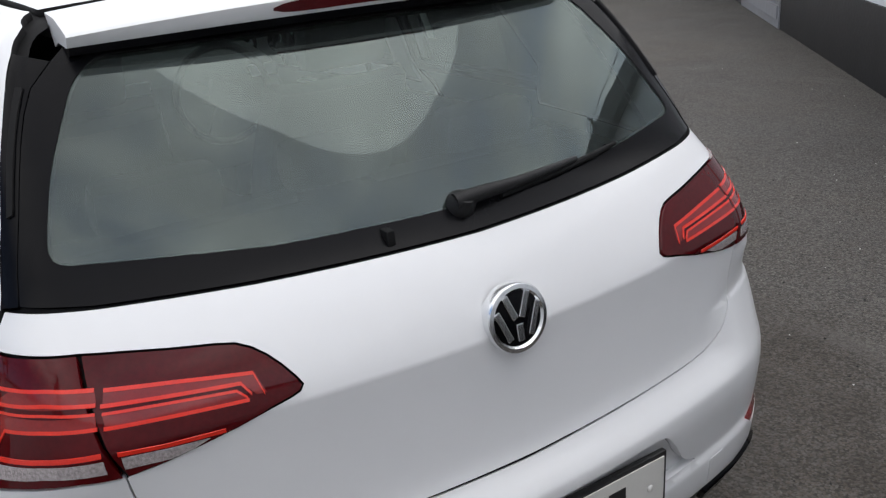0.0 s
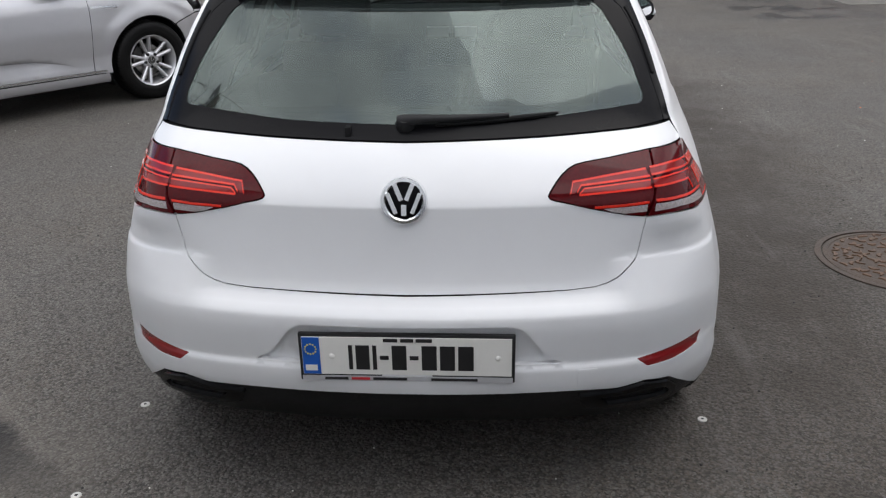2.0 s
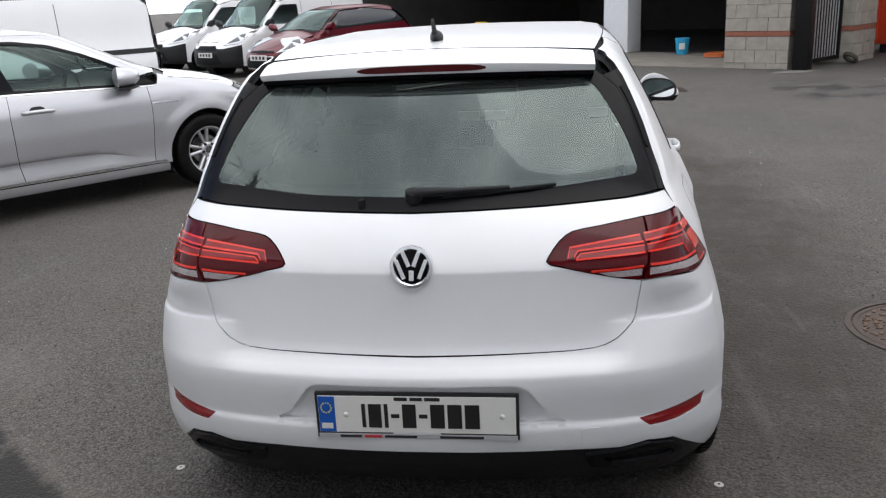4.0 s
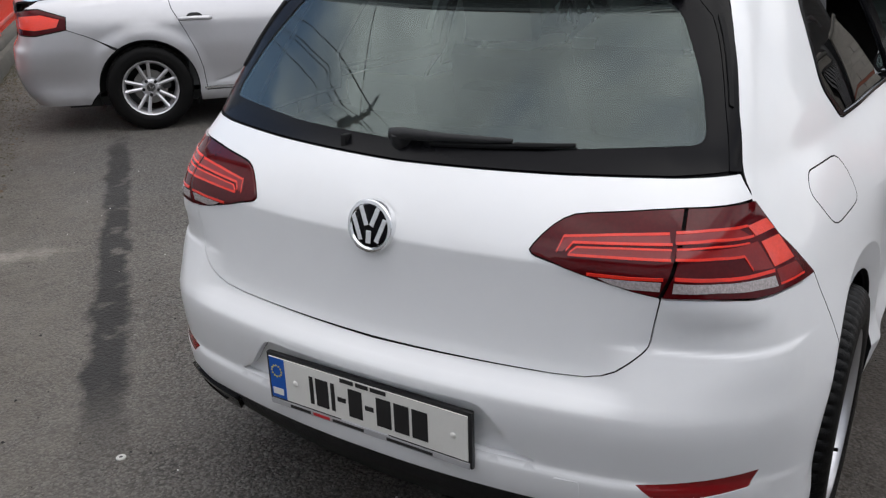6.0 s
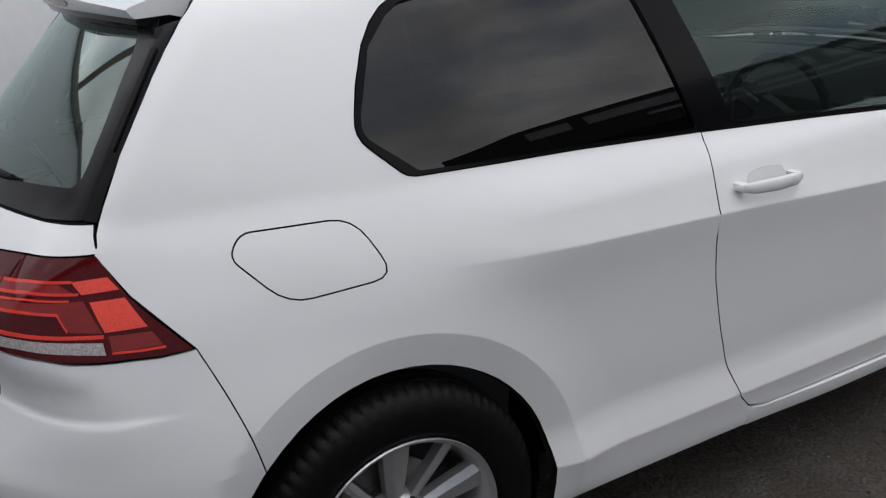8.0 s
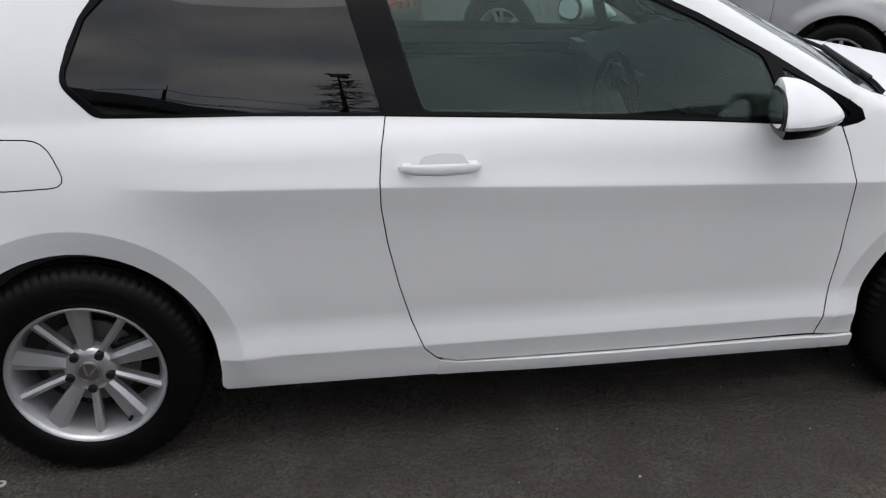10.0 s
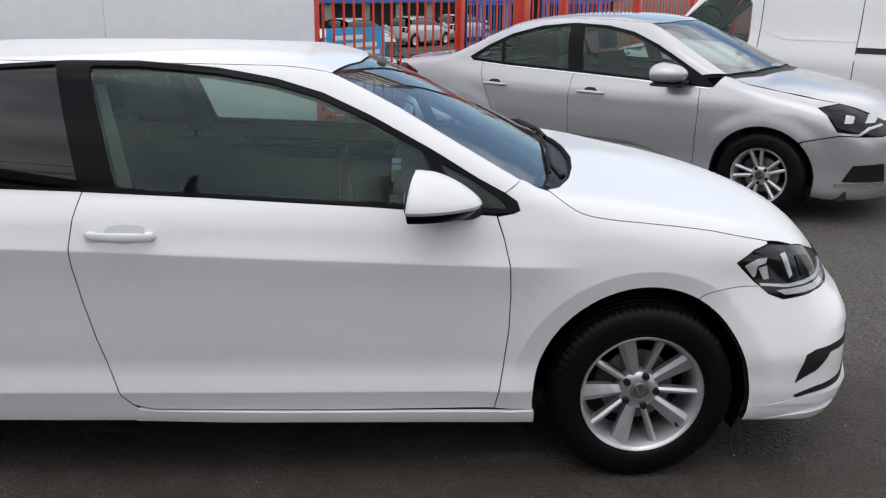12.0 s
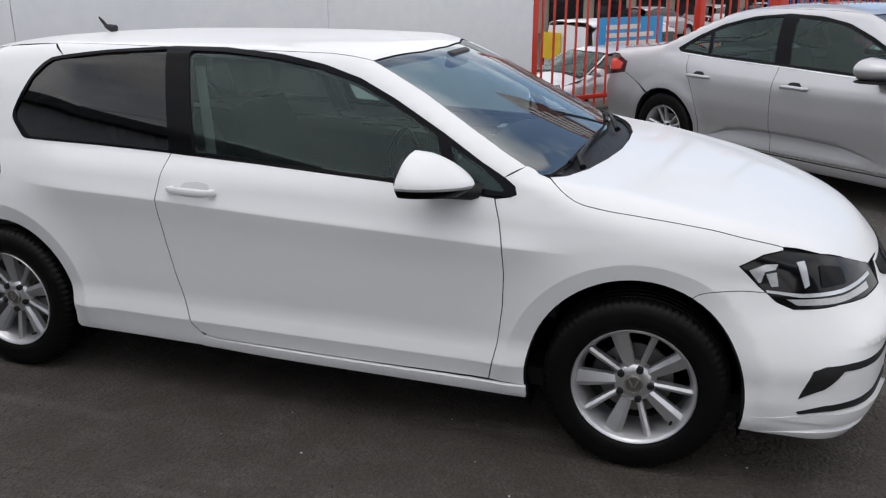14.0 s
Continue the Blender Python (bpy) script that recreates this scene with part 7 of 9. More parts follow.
        for x in hubs:
            wh = new("wheel")
            wh.parent = root
            solid(lambda bm: lathe(bm, [(0.19, 0.05), (0.21, 0.09), (0.27, 0.095), (0.305, 0.07), (0.31, 0.0), (0.305, -0.07), (0.19, -0.09)], 32, pose(x, side * (w - 0.11), 0.31) @ Matrix.Diagonal((1, side, 1, 1))), "tyre", M_TYRE, wh)
            solid(lambda bm: lathe(bm, [(0.20, 0.075), (0.185, 0.07), (0.15, 0.055), (0.05, 0.07), (0.0, 0.07)], 32, pose(x, side * (w - 0.11), 0.31) @ Matrix.Diagonal((1, side, 1, 1))), "rim", M_ALLOY, wh)
            solid(lambda bm: lathe(bm, [(0.375, 0.0), (0.375, -0.3), (0.0, -0.3)], 24, pose(x, side * (w - 0.03), 0.31) @ Matrix.Diagonal((1, side, 1, 1))), "wheel_arch_liner", M_BLACK, root)
        solid(lambda bm: tube(bm, [(screen_x - 0.15, side * (w - 0.06), zb + 0.02), (screen_x - 0.17, side * (w + 0.07), zb + 0.06), (screen_x - 0.18, side * (w + 0.17), zb + 0.08)], [0.03, 0.085, 0.07], 10), "door_mirror", M_BLACK if van else paint, root)
    sp = 0.14 if van else 0.13
    if van:
        panel(sh, "roof", "tunnel", [("t", 0.12, 0.0), ("s", 0.20, height - sp), ("s", roof_x - 0.3, height - sp), ("s", roof_x + 0.10, height - 0.24), ("t", roof_x + 0.05, 0.4), ("t", roof_x + 0.08, 0.0)], paint, root, h=0.14, both=True)
        panel(sh, "tailgate", "rear", [("r", 0.0, height - 0.10), ("r", w - 0.25, height - 0.14), ("r", w - 0.17, 0.7), ("r", w - 0.2, 0.45), ("r", 0.0, 0.45)], paint, root, h=0.12, both=True)
        panel(sh, "rear_bumper", "rear", [("r", 0.0, 0.44), ("s", 0.22, 0.46), ("s", 0.22, 0.26), ("r", 0.0, 0.25)], M_BLACK, root, h=0.12, both=True, lift=0.03)
    else:
        panel(sh, "roof", "top", [("t", rear_roof_x, 0.0), ("t", rear_roof_x + 0.02, w - 0.36), ("t", roof_x - 0.2, w - 0.33), ("t", roof_x - 0.05, w - 0.36), ("t", roof_x + 0.03, 0.0)], paint, root, h=0.14, both=True)
        panel(sh, "roof_side", "tunnel", [("s", screen_x - 0.10, zb), ("s", roof_x + 0.05, height - 0.12), ("s", (roof_x + rear_roof_x) / 2, height - 0.08), ("s", rear_roof_x + 0.1, height - 0.16), ("t", rear_roof_x + 0.02, w - 0.35), ("t", roof_x - 0.2, w - 0.32), ("t", roof_x - 0.05, w - 0.35), ("t", screen_x - 0.06, w - 0.15)], paint, root, h=0.1)
        panel(sh, "roof_side", "tunnel", [("s", screen_x - 0.10, zb), ("s", roof_x + 0.05, height - 0.12), ("s", (roof_x + rear_roof_x) / 2, height - 0.08), ("s", rear_roof_x + 0.1, height - 0.16), ("t", rear_roof_x + 0.02, w - 0.35), ("t", roof_x - 0.2, w - 0.32), ("t", roof_x - 0.05, w - 0.35), ("t", screen_x - 0.06, w - 0.15)], paint, root, h=0.1, mirror=-1)
        panel(sh, "rear_window", "rear", [("r", 0.0, height - 0.08), ("r", w - 0.42, height - 0.12), ("r", w - 0.22, hood_z + 0.02), ("r", 0.0, hood_z + 0.02)], M_DARK_WIN, root, h=0.12, both=True)
        panel(sh, "tailgate", "rear", [("r", 0.0, hood_z + 0.01), ("r", w - 0.2, hood_z + 0.01), ("s", 0.3, hood_z - 0.05), ("s", 0.22, 0.45), ("r", 0.0, 0.4)], paint, root, h=0.12, both=True)
        panel(sh, "rear_bumper", "rear", [("r", 0.0, 0.4), ("s", 0.22, 0.45), ("s", 0.22, 0.25), ("r", 0.0, 0.25)], paint, root, h=0.12, both=True)
    panel(sh, "windscreen", "top", [("t", roof_x + 0.08, 0.0), ("t", roof_x - 0.02, w - (0.32 if van else 0.38)), ("t", screen_x - 0.06, w - 0.16), ("t", screen_x + 0.03, 0.0)], M_GLASS, root, h=0.12, both=True)
    panel(sh, "bonnet", "top", [("t", screen_x + 0.05, 0.0), ("t", screen_x, w - 0.12), ("t", hood_x - 0.1, w - 0.16), ("t", hood_x + 0.02, w - 0.30), ("t", length - 0.10, 0.0)], paint, root, h=0.1, both=True)
    nose = [("t", length - 0.22, 0.0), ("t", hood_x - 0.12, w - 0.36), ("t", hood_x - 0.22, w - 0.20), ("s", hood_x - 0.32, hood_z - 0.135), ("s", length - 0.56, hood_z - 0.26)]
    if van:
        panel(sh, "nose_panel", "front", nose + [("s", length - 0.41, hood_z - 0.36), ("f", w - 0.36, hood_z - 0.45), ("f", 0.0, hood_z - 0.44)], paint, root, h=0.05, both=True, lift=-0.004)
        panel(sh, "front_bumper", "front", [("f", 0.0, hood_z - 0.425), ("f", w - 0.36, hood_z - 0.435), ("s", length - 0.41, hood_z - 0.365), ("s", length - 0.42, 0.26), ("f", 0.0, 0.24)], M_BLACK, root, h=0.06, both=True, lift=0.01)
        panel(sh, "badge_bar", "front", [("f", 0.0, hood_z - 0.245), ("f", 0.27, hood_z - 0.25), ("f", 0.25, hood_z - 0.295), ("f", 0.0, hood_z - 0.30)], M_CHROME, root, h=0.06, both=True, lift=0.008)
        panel(sh, "grille", "front", [("f", 0.0, hood_z - 0.37), ("f", 0.30, hood_z - 0.37), ("f", 0.37, hood_z - 0.46), ("f", 0.0, hood_z - 0.47)], M_SEAL_GAP, root, h=0.06, both=True, lift=0.014)
    else:
        panel(sh, "front_bumper", "front", nose + [("s", length - 0.43, 0.26), ("f", 0.0, 0.24)], paint, root, h=0.05, both=True, lift=-0.003)
        panel(sh, "grille", "front", [("f", 0.0, hood_z - 0.32), ("f", 0.36, hood_z - 0.34), ("f", 0.38, hood_z - 0.375), ("f", 0.0, hood_z - 0.375)], M_SEAL_GAP, root, h=0.06, both=True, lift=0.006)
        panel(sh, "grille_surround", "front", [("f", 0.0, 0.545), ("f", 0.40, 0.545), ("f", 0.53, 0.33), ("f", 0.46, 0.285), ("f", 0.0, 0.27)], M_CHROME, root, h=0.06, both=True, lift=0.005)
    panel(sh, "lower_grille", "front", [("f", 0.0, 0.53), ("f", 0.38, 0.53), ("f", 0.49, 0.34), ("f", 0.44, 0.315), ("f", 0.0, 0.30)], M_SEAL_GAP, root, h=0.06, both=True, lift=0.012)
    np_ = solid(lambda bm: box(bm, length - 0.01, length + 0.012, -0.26, 0.26, 0.46, 0.57), "number_plate", M_PLATE, root)
    for y in (-0.16, -0.05, 0.07, 0.18):
        solid(lambda bm: box(bm, length, length + 0.014, y - 0.035, y + 0.035, 0.485, 0.545), "plate_bar", M_INK, np_)
    solid(boxes((0.3, length - 0.4, -w + 0.15, w - 0.15, 0.2, 0.28)), "floor_pan", M_DARK_METAL, root)
    for y in (0.36, -0.36):
        solid(lambda bm: seat_back(bm, screen_x - 1.15, y, 0.46, 0.62, -18, 0.5), "front_seat", M_SEAT, root, bevel=0.02)
    solid(lambda bm: box(bm, screen_x - 0.45, screen_x + 0.05, -w + 0.2, w - 0.2, 0.6, hood_z + 0.02), "dashboard", M_DASH, root, bevel=0.03)
    return root


def at_row(ox, oy, turned):
    """A pose in the parking row beside the saloon: ox along it, oy across it; turned: nose to the fence."""
    row, across = Vector((0.763, -0.646, 0)).normalized(), Vector((0.646, 0.763, 0)).normalized()
    d = -row if turned else row
    e = Vector((-d.y, d.x, 0))
    p = Vector((2.943, 5.702, 0)) + row * ox + across * oy
    return Matrix(((d.x, e.x, 0, p.x), (d.y, e.y, 0, p.y), (0, 0, 1, 0), (0, 0, 0, 1)))


def in_row(x, y, length):
    """A pose in the row before the far building: the middle of the nose at x, y, facing the yard."""
    d = Vector((-0.82, 0.572, 0)).normalized()
    return Matrix(((d.x, -d.y, 0, x - d.x * length), (d.y, d.x, 0, y - d.y * length), (0, 0, 1, 0), (0, 0, 0, 1)))


VAN = dict(length=4.42, width=1.83, height=1.84, hood_x=3.95, hood_z=1.08, screen_x=3.45, roof_x=2.75, rear_roof_x=0, hubs=(0.85, 3.52), van=True, category="van")
van = far_vehicle("panel_van", "white panel van with a black side rail", M_WHITE, **VAN)
van.matrix_world = at_row(4.87, 2.92, True)
for across in ((17.0, 7.35), (19.2, 9.6)):
    tagged(copy_thing(van, in_row(*across, 4.42)), "white panel van with a black bumper facing the yard", "van", "white vans in a row")
hatch = far_vehicle("small_hatchback", "dark red small hatchback facing the yard", M_RED_CAR, length=3.95, width=1.72, height=1.48, hood_x=3.45, hood_z=0.98, screen_x=2.95, roof_x=2.15, rear_roof_x=0.55, hubs=(0.62, 3.11))
hatch.matrix_world = in_row(15.2, 5.5, 3.95)

# the street beyond the fence lies lower than the yard
WALL_A = Vector((0.612, 0.791, 0)).normalized()
WALL_N = Vector((-WALL_A.y, WALL_A.x, 0))
WALL_P = Vector((0.82, 3.65, 0))
STREET_Z = -1.2


def by_wall(s, off, z=0.0, turn=0.0):
    """A pose s metres along the yard's street wall, off metres beyond it, x along the wall."""
    p = WALL_P + WALL_A * s + WALL_N * off
    return Matrix(((WALL_A.x, WALL_N.x, 0, p.x), (WALL_A.y, WALL_N.y, 0, p.y), (0, 0, 1, z), (0, 0, 0, 1))) @ Matrix.Rotation(radians(turn), 4, "Z")


street_car = far_vehicle("street_car", "pale silver car parked beyond the red fence", M_SILVER, length=4.2, width=1.75, height=1.45, hood_x=3.7, hood_z=0.98, screen_x=3.1, roof_x=2.35, rear_roof_x=0.6, hubs=(0.72, 3.35))
street_car.matrix_world = by_wall(10.6, 6.2, STREET_Z, 180)
for s, off in ((24.5, 21.0), (29.2, 21.0), (34.0, 21.5)):
    tagged(copy_thing(street_car, by_wall(s, off, STREET_Z, 0)), "pale car parked before the far building", "car", "cars before the far building")
box_van = copy_thing(van, by_wall(9.6, 8.4, STREET_Z))
tagged(box_van, "white van with sky-blue and yellow side graphics", "van")
solid(lambda bm: box(bm, 0.22, 2.25, -0.93, -0.905, 0.60, 1.92), "blue_graphic", M_VAN_BLUE, box_van, "sky-blue graphic with pale bars", bevel=0.004)
for z, x1 in ((1.66, 1.5), (1.48, 1.95), (1.30, 2.05), (1.12, 1.85), (0.78, 1.1)):
    solid(lambda bm: box(bm, 0.42, x1, -0.937, -0.929, z, z + 0.10), "graphic_bar", M_PLATE, box_van)
solid(lambda bm: box(bm, -0.03, 0.02, 0.1, 0.75, 0.95, 1.55), "yellow_graphic", M_YELLOW, box_van, bevel=0.004)
solid(lambda bm: box(bm, -0.03, 0.02, -0.75, -0.05, 0.65, 1.15), "blue_graphic", M_VAN_BLUE, box_van, bevel=0.004)
solid(lambda bm: box(bm, 1.95, 2.45, -0.945, -0.932, 0.45, 0.98), "yellow_graphic", M_YELLOW, box_van, bevel=0.004)

# ---- the yard ----
def asphalt():
    m = bpy.data.materials.new("worn_asphalt")
    m.use_nodes = True
    n, l = m.node_tree.nodes, m.node_tree.links
    b = n["Principled BSDF"]
    tc = n.new("ShaderNodeTexCoord")

    def noise_node(scale, detail, rough=0.5):
        t = n.new("ShaderNodeTexNoise")
        t.inputs["Scale"].default_value, t.inputs["Detail"].default_value, t.inputs["Roughness"].default_value = scale, detail, rough
        l.new(tc.outputs["Object"], t.inputs["Vector"])
        return t.outputs["Fac"]

    def ranged(v, a, b_, c=0.0, d=1.0):
        r = n.new("ShaderNodeMapRange")
        for k, q in (("From Min", a), ("From Max", b_), ("To Min", c), ("To Max", d)):
            r.inputs[k].default_value = q
        l.new(v, r.inputs["Value"])
        return r.outputs["Result"]

    def mixed(f, a, b_):
        x = n.new("ShaderNodeMix")
        x.data_type = "RGBA"
        l.new(f, x.inputs["Factor"])
        for k, q in (("A", a), ("B", b_)):
            if isinstance(q, tuple):
                x.inputs[k].default_value = (*q, 1)
            else:
                l.new(q, x.inputs[k])
        return x.outputs["Result"]

    def math_node(op, a, b_):
        x = n.new("ShaderNodeMath")
        x.operation = op
        for i, q in enumerate((a, b_)):
            if isinstance(q, (int, float)):
                x.inputs[i].default_value = q
            else:
                l.new(q, x.inputs[i])
        return x.outputs["Value"]
    stones = n.new("ShaderNodeTexVoronoi")
    stones.inputs["Scale"].default_value = 75
    l.new(tc.outputs["Object"], stones.inputs["Vector"])
    fine = n.new("ShaderNodeTexVoronoi")
    fine.inputs["Scale"].default_value = 170
    l.new(tc.outputs["Object"], fine.inputs["Vector"])
    big = ranged(noise_node(0.42, 5, 0.6), 0.38, 0.66)
    mid = ranged(noise_node(3.2, 6, 0.65), 0.35, 0.7)
    base = mixed(big, (0.096, 0.088, 0.080), (0.138, 0.118, 0.096))
    base = mixed(math_node("MULTIPLY", mid, 0.4), base, (0.054, 0.051, 0.048))
    # single stones: each its own grey, tar between them
    tone = n.new("ShaderNodeSeparateColor")
    l.new(stones.outputs["Color"], tone.inputs["Color"])
    pick = ranged(tone.outputs["Red"], 0.55, 1.0, 0.0, 0.72)
    base = mixed(pick, base, (0.155, 0.148, 0.138))
    tar = ranged(stones.outputs["Distance"], 0.40, 0.75, 0.0, 0.6)
    base = mixed(tar, base, (0.022, 0.021, 0.020))
    fine_tone = n.new("ShaderNodeSeparateColor")
    l.new(fine.outputs["Color"], fine_tone.inputs["Color"])
    base = mixed(ranged(fine_tone.outputs["Green"], 0.32, 1.0, 0.0, 0.85), base, (0.030, 0.028, 0.026))
    base = mixed(ranged(fine_tone.outputs["Blue"], 0.62, 1.0, 0.0, 0.75), base, (0.175, 0.166, 0.152))
    speck = ranged(noise_node(64, 2), 0.70, 0.74, 0, 0.55)
    base = mixed(speck, base, (0.30, 0.285, 0.26))
    # a worn, gritty brown stretch towards the street wall
    worn_map = n.new("ShaderNodeMapping")
    worn_map.vector_type = "TEXTURE"
    worn_map.inputs["Location"].default_value, worn_map.inputs["Scale"].default_value, worn_map.inputs["Rotation"].default_value = (-0.1, 2.35, 0), (3.6, 1.25, 1), (0, 0, math.atan2(0.791, 0.612))
    l.new(tc.outputs["Object"], worn_map.inputs["Vector"])
    worn_len = n.new("ShaderNodeVectorMath")
    worn_len.operation = "LENGTH"
    l.new(worn_map.outputs["Vector"], worn_len.inputs[0])
    worn_edge = math_node("ADD", worn_len.outputs["Value"], math_node("MULTIPLY", math_node("SUBTRACT", noise_node(1.8, 6, 0.65), 0.5), 1.3))
    base = mixed(math_node("MULTIPLY", ranged(worn_edge, 0.5, 1.1, 0.6, 0.0), ranged(noise_node(9.0, 5, 0.7), 0.3, 0.62, 0.35, 1.0)), base, (0.170, 0.153, 0.128))
    # a dark tarry joint in the surface that runs towards the street wall
    turn = n.new("ShaderNodeMapping")
    turn.vector_type = "TEXTURE"
    turn.inputs["Location"].default_value, turn.inputs["Rotation"].default_value = (0.05, 1.03, 0), (0, 0, math.atan2(3.53, 2.90))
    l.new(tc.outputs["Object"], turn.inputs["Vector"])
    sep = n.new("ShaderNodeSeparateXYZ")
    l.new(turn.outputs["Vector"], sep.inputs["Vector"])
    wob = math_node("MULTIPLY", math_node("SUBTRACT", noise_node(2.6, 5, 0.7), 0.5), 0.22)
    off = math_node("ABSOLUTE", math_node("ADD", sep.outputs["Y"], wob), 0)
    line = ranged(off, 0.05, 0.085, 1, 0)
    span = math_node("MULTIPLY", ranged(sep.outputs["X"], -0.1, 0.4), ranged(sep.outputs["X"], 3.9, 4.6, 1, 0))
    gaps = ranged(noise_node(7, 4), 0.27, 0.42)
    joint = math_node("MULTIPLY", math_node("MULTIPLY", line, span), gaps)
    base = mixed(math_node("MULTIPLY", joint, 0.95), base, (0.018, 0.017, 0.016))
    # a broad brown oil stain, with the shade along the car's flank painted in
    oil_shade_map = n.new("ShaderNodeMapping")
    oil_shade_map.vector_type = "TEXTURE"
    oil_shade_map.inputs["Location"].default_value, oil_shade_map.inputs["Scale"].default_value, oil_shade_map.inputs["Rotation"].default_value = (4.0, -1.05, 0), (4.0, 1.05, 1), (0, 0, 0.0)
    l.new(tc.outputs["Object"], oil_shade_map.inputs["Vector"])
    oil_shade_len = n.new("ShaderNodeVectorMath")
    oil_shade_len.operation = "LENGTH"
    l.new(oil_shade_map.outputs["Vector"], oil_shade_len.inputs[0])
    ragged = math_node("ADD", oil_shade_len.outputs["Value"], math_node("MULTIPLY", math_node("SUBTRACT", noise_node(1.1, 6, 0.65), 0.5), 1.0))
    oil_shade = math_node("MULTIPLY", ranged(ragged, 0.72, 1.2, 0.8, 0.0), ranged(noise_node(5.0, 5, 0.6), 0.3, 0.55, 0.6, 1.0))
    base = mixed(oil_shade, base, (0.034, 0.027, 0.021))
    # damp patches by the far building
    wet_map = n.new("ShaderNodeMapping")
    wet_map.vector_type = "TEXTURE"
    wet_map.inputs["Location"].default_value, wet_map.inputs["Scale"].default_value = (11.0, -4.55, 0), (1.7, 1.5, 1)
    l.new(tc.outputs["Object"], wet_map.inputs["Vector"])
    ln = n.new("ShaderNodeVectorMath")
    ln.operation = "LENGTH"
    l.new(wet_map.outputs["Vector"], ln.inputs[0])
    wet = math_node("MULTIPLY", ranged(ln.outputs["Value"], 0.4, 1.0, 1, 0), ranged(noise_node(1.9, 6, 0.65), 0.49, 0.54))
    base = mixed(math_node("MULTIPLY", wet, 0.85), base, (0.020, 0.020, 0.020))
    # pale scuffs beside the parked cars
    scuff_map = n.new("ShaderNodeMapping")
    scuff_map.inputs["Scale"].default_value, scuff_map.inputs["Rotation"].default_value = (0.5, 4.0, 1), (0, 0, 0.35)
    l.new(tc.outputs["Object"], scuff_map.inputs["Vector"])
    scuff = n.new("ShaderNodeTexNoise")
    scuff.inputs["Scale"].default_value, scuff.inputs["Detail"].default_value = 1.6, 6
    l.new(scuff_map.outputs["Vector"], scuff.inputs["Vector"])
    base = mixed(ranged(scuff.outputs["Fac"], 0.60, 0.74, 0, 0.38), base, (0.145, 0.138, 0.128))
    # brown dirt and moss gathered along the kerb
    dirt_map = n.new("ShaderNodeMapping")
    dirt_map.vector_type = "TEXTURE"
    dirt_map.inputs["Location"].default_value, dirt_map.inputs["Rotation"].default_value = (0.82, 3.65, 0), (0, 0, math.atan2(0.791, 0.612))
    l.new(tc.outputs["Object"], dirt_map.inputs["Vector"])
    dirt_sep = n.new("ShaderNodeSeparateXYZ")
    l.new(dirt_map.outputs["Vector"], dirt_sep.inputs["Vector"])
    dirt = math_node("MULTIPLY", ranged(dirt_sep.outputs["Y"], -0.85, -0.12), ranged(noise_node(6.5, 6, 0.7), 0.40, 0.62, 0.15, 0.9))
    base = mixed(dirt, base, (0.044, 0.037, 0.024))
    # a pale streaky smear of dried mortar
    smear_map = n.new("ShaderNodeMapping")
    smear_map.vector_type = "TEXTURE"
    smear_map.inputs["Location"].default_value, smear_map.inputs["Scale"].default_value, smear_map.inputs["Rotation"].default_value = (0.80, 2.85, 0), (0.40, 0.12, 1), (0, 0, math.atan2(-0.37, 0.44))
    l.new(tc.outputs["Object"], smear_map.inputs["Vector"])
    smear_len = n.new("ShaderNodeVectorMath")
    smear_len.operation = "LENGTH"
    l.new(smear_map.outputs["Vector"], smear_len.inputs[0])
    smear_edge = math_node("ADD", smear_len.outputs["Value"], math_node("MULTIPLY", math_node("SUBTRACT", noise_node(11, 6, 0.7), 0.5), 1.8))
    base = mixed(math_node("MULTIPLY", ranged(smear_edge, 0.35, 1.05, 0.8, 0.0), ranged(noise_node(26, 4, 0.7), 0.32, 0.6, 0.3, 1.0)), base, (0.29, 0.268, 0.235))
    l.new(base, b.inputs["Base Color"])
    l.new(math_node("SUBTRACT", ranged(noise_node(1.7, 5), 0.3, 0.7, 0.74, 0.92), math_node("MULTIPLY", wet, 0.4)), b.inputs["Roughness"])
    b.inputs["Specular IOR Level"].default_value = 0.4
    h = math_node("ADD", math_node("MULTIPLY", math_node("SUBTRACT", 0.6, stones.outputs["Distance"]), 1.0), math_node("MULTIPLY", fine.outputs["Distance"], -0.35))
    bp = n.new("ShaderNodeBump")
    bp.inputs["Strength"].default_value, bp.inputs["Distance"].default_value = 0.9, 0.007
    l.new(h, bp.inputs["Height"])
    l.new(bp.outputs["Normal"], b.inputs["Normal"])
    return m


def ground_sheet():
    """One sheet: the yard, a drop at the street wall, and the street beyond, out to the horizon."""
    bm = bmesh.new()
    rows = []
    for off, z in ((-500, 0), (0.42, 0), (0.44, STREET_Z), (500, STREET_Z)):
        rows.append([bm.verts.new((WALL_P + WALL_A * s + WALL_N * off + Vector((0, 0, z)))) for s in (-500, -5.5, 60, 500)])
    for p, q in zip(rows, rows[1:]):
        for i in range(3):
            bm.faces.new((p[i], p[i + 1], q[i + 1], q[i]))
    return tagged(part("ground", bm, asphalt(), smooth=False), "dark worn asphalt with pale stones and tarry stains", "ground", kind="structure")


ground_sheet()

# street wall: a stepped concrete plinth, a white painted wall, then a red railing
S0, S1 = -5.45, 1.70


def along_wall(*dims):
    """Boxes given as s0, s1, off0, off1, z0, z1."""
    def make(bm):
        for s0, s1, o0, o1, z0, z1 in dims:
            box(bm, s0, s1, o0, o1, z0, z1, by_wall(0, 0))
    return make


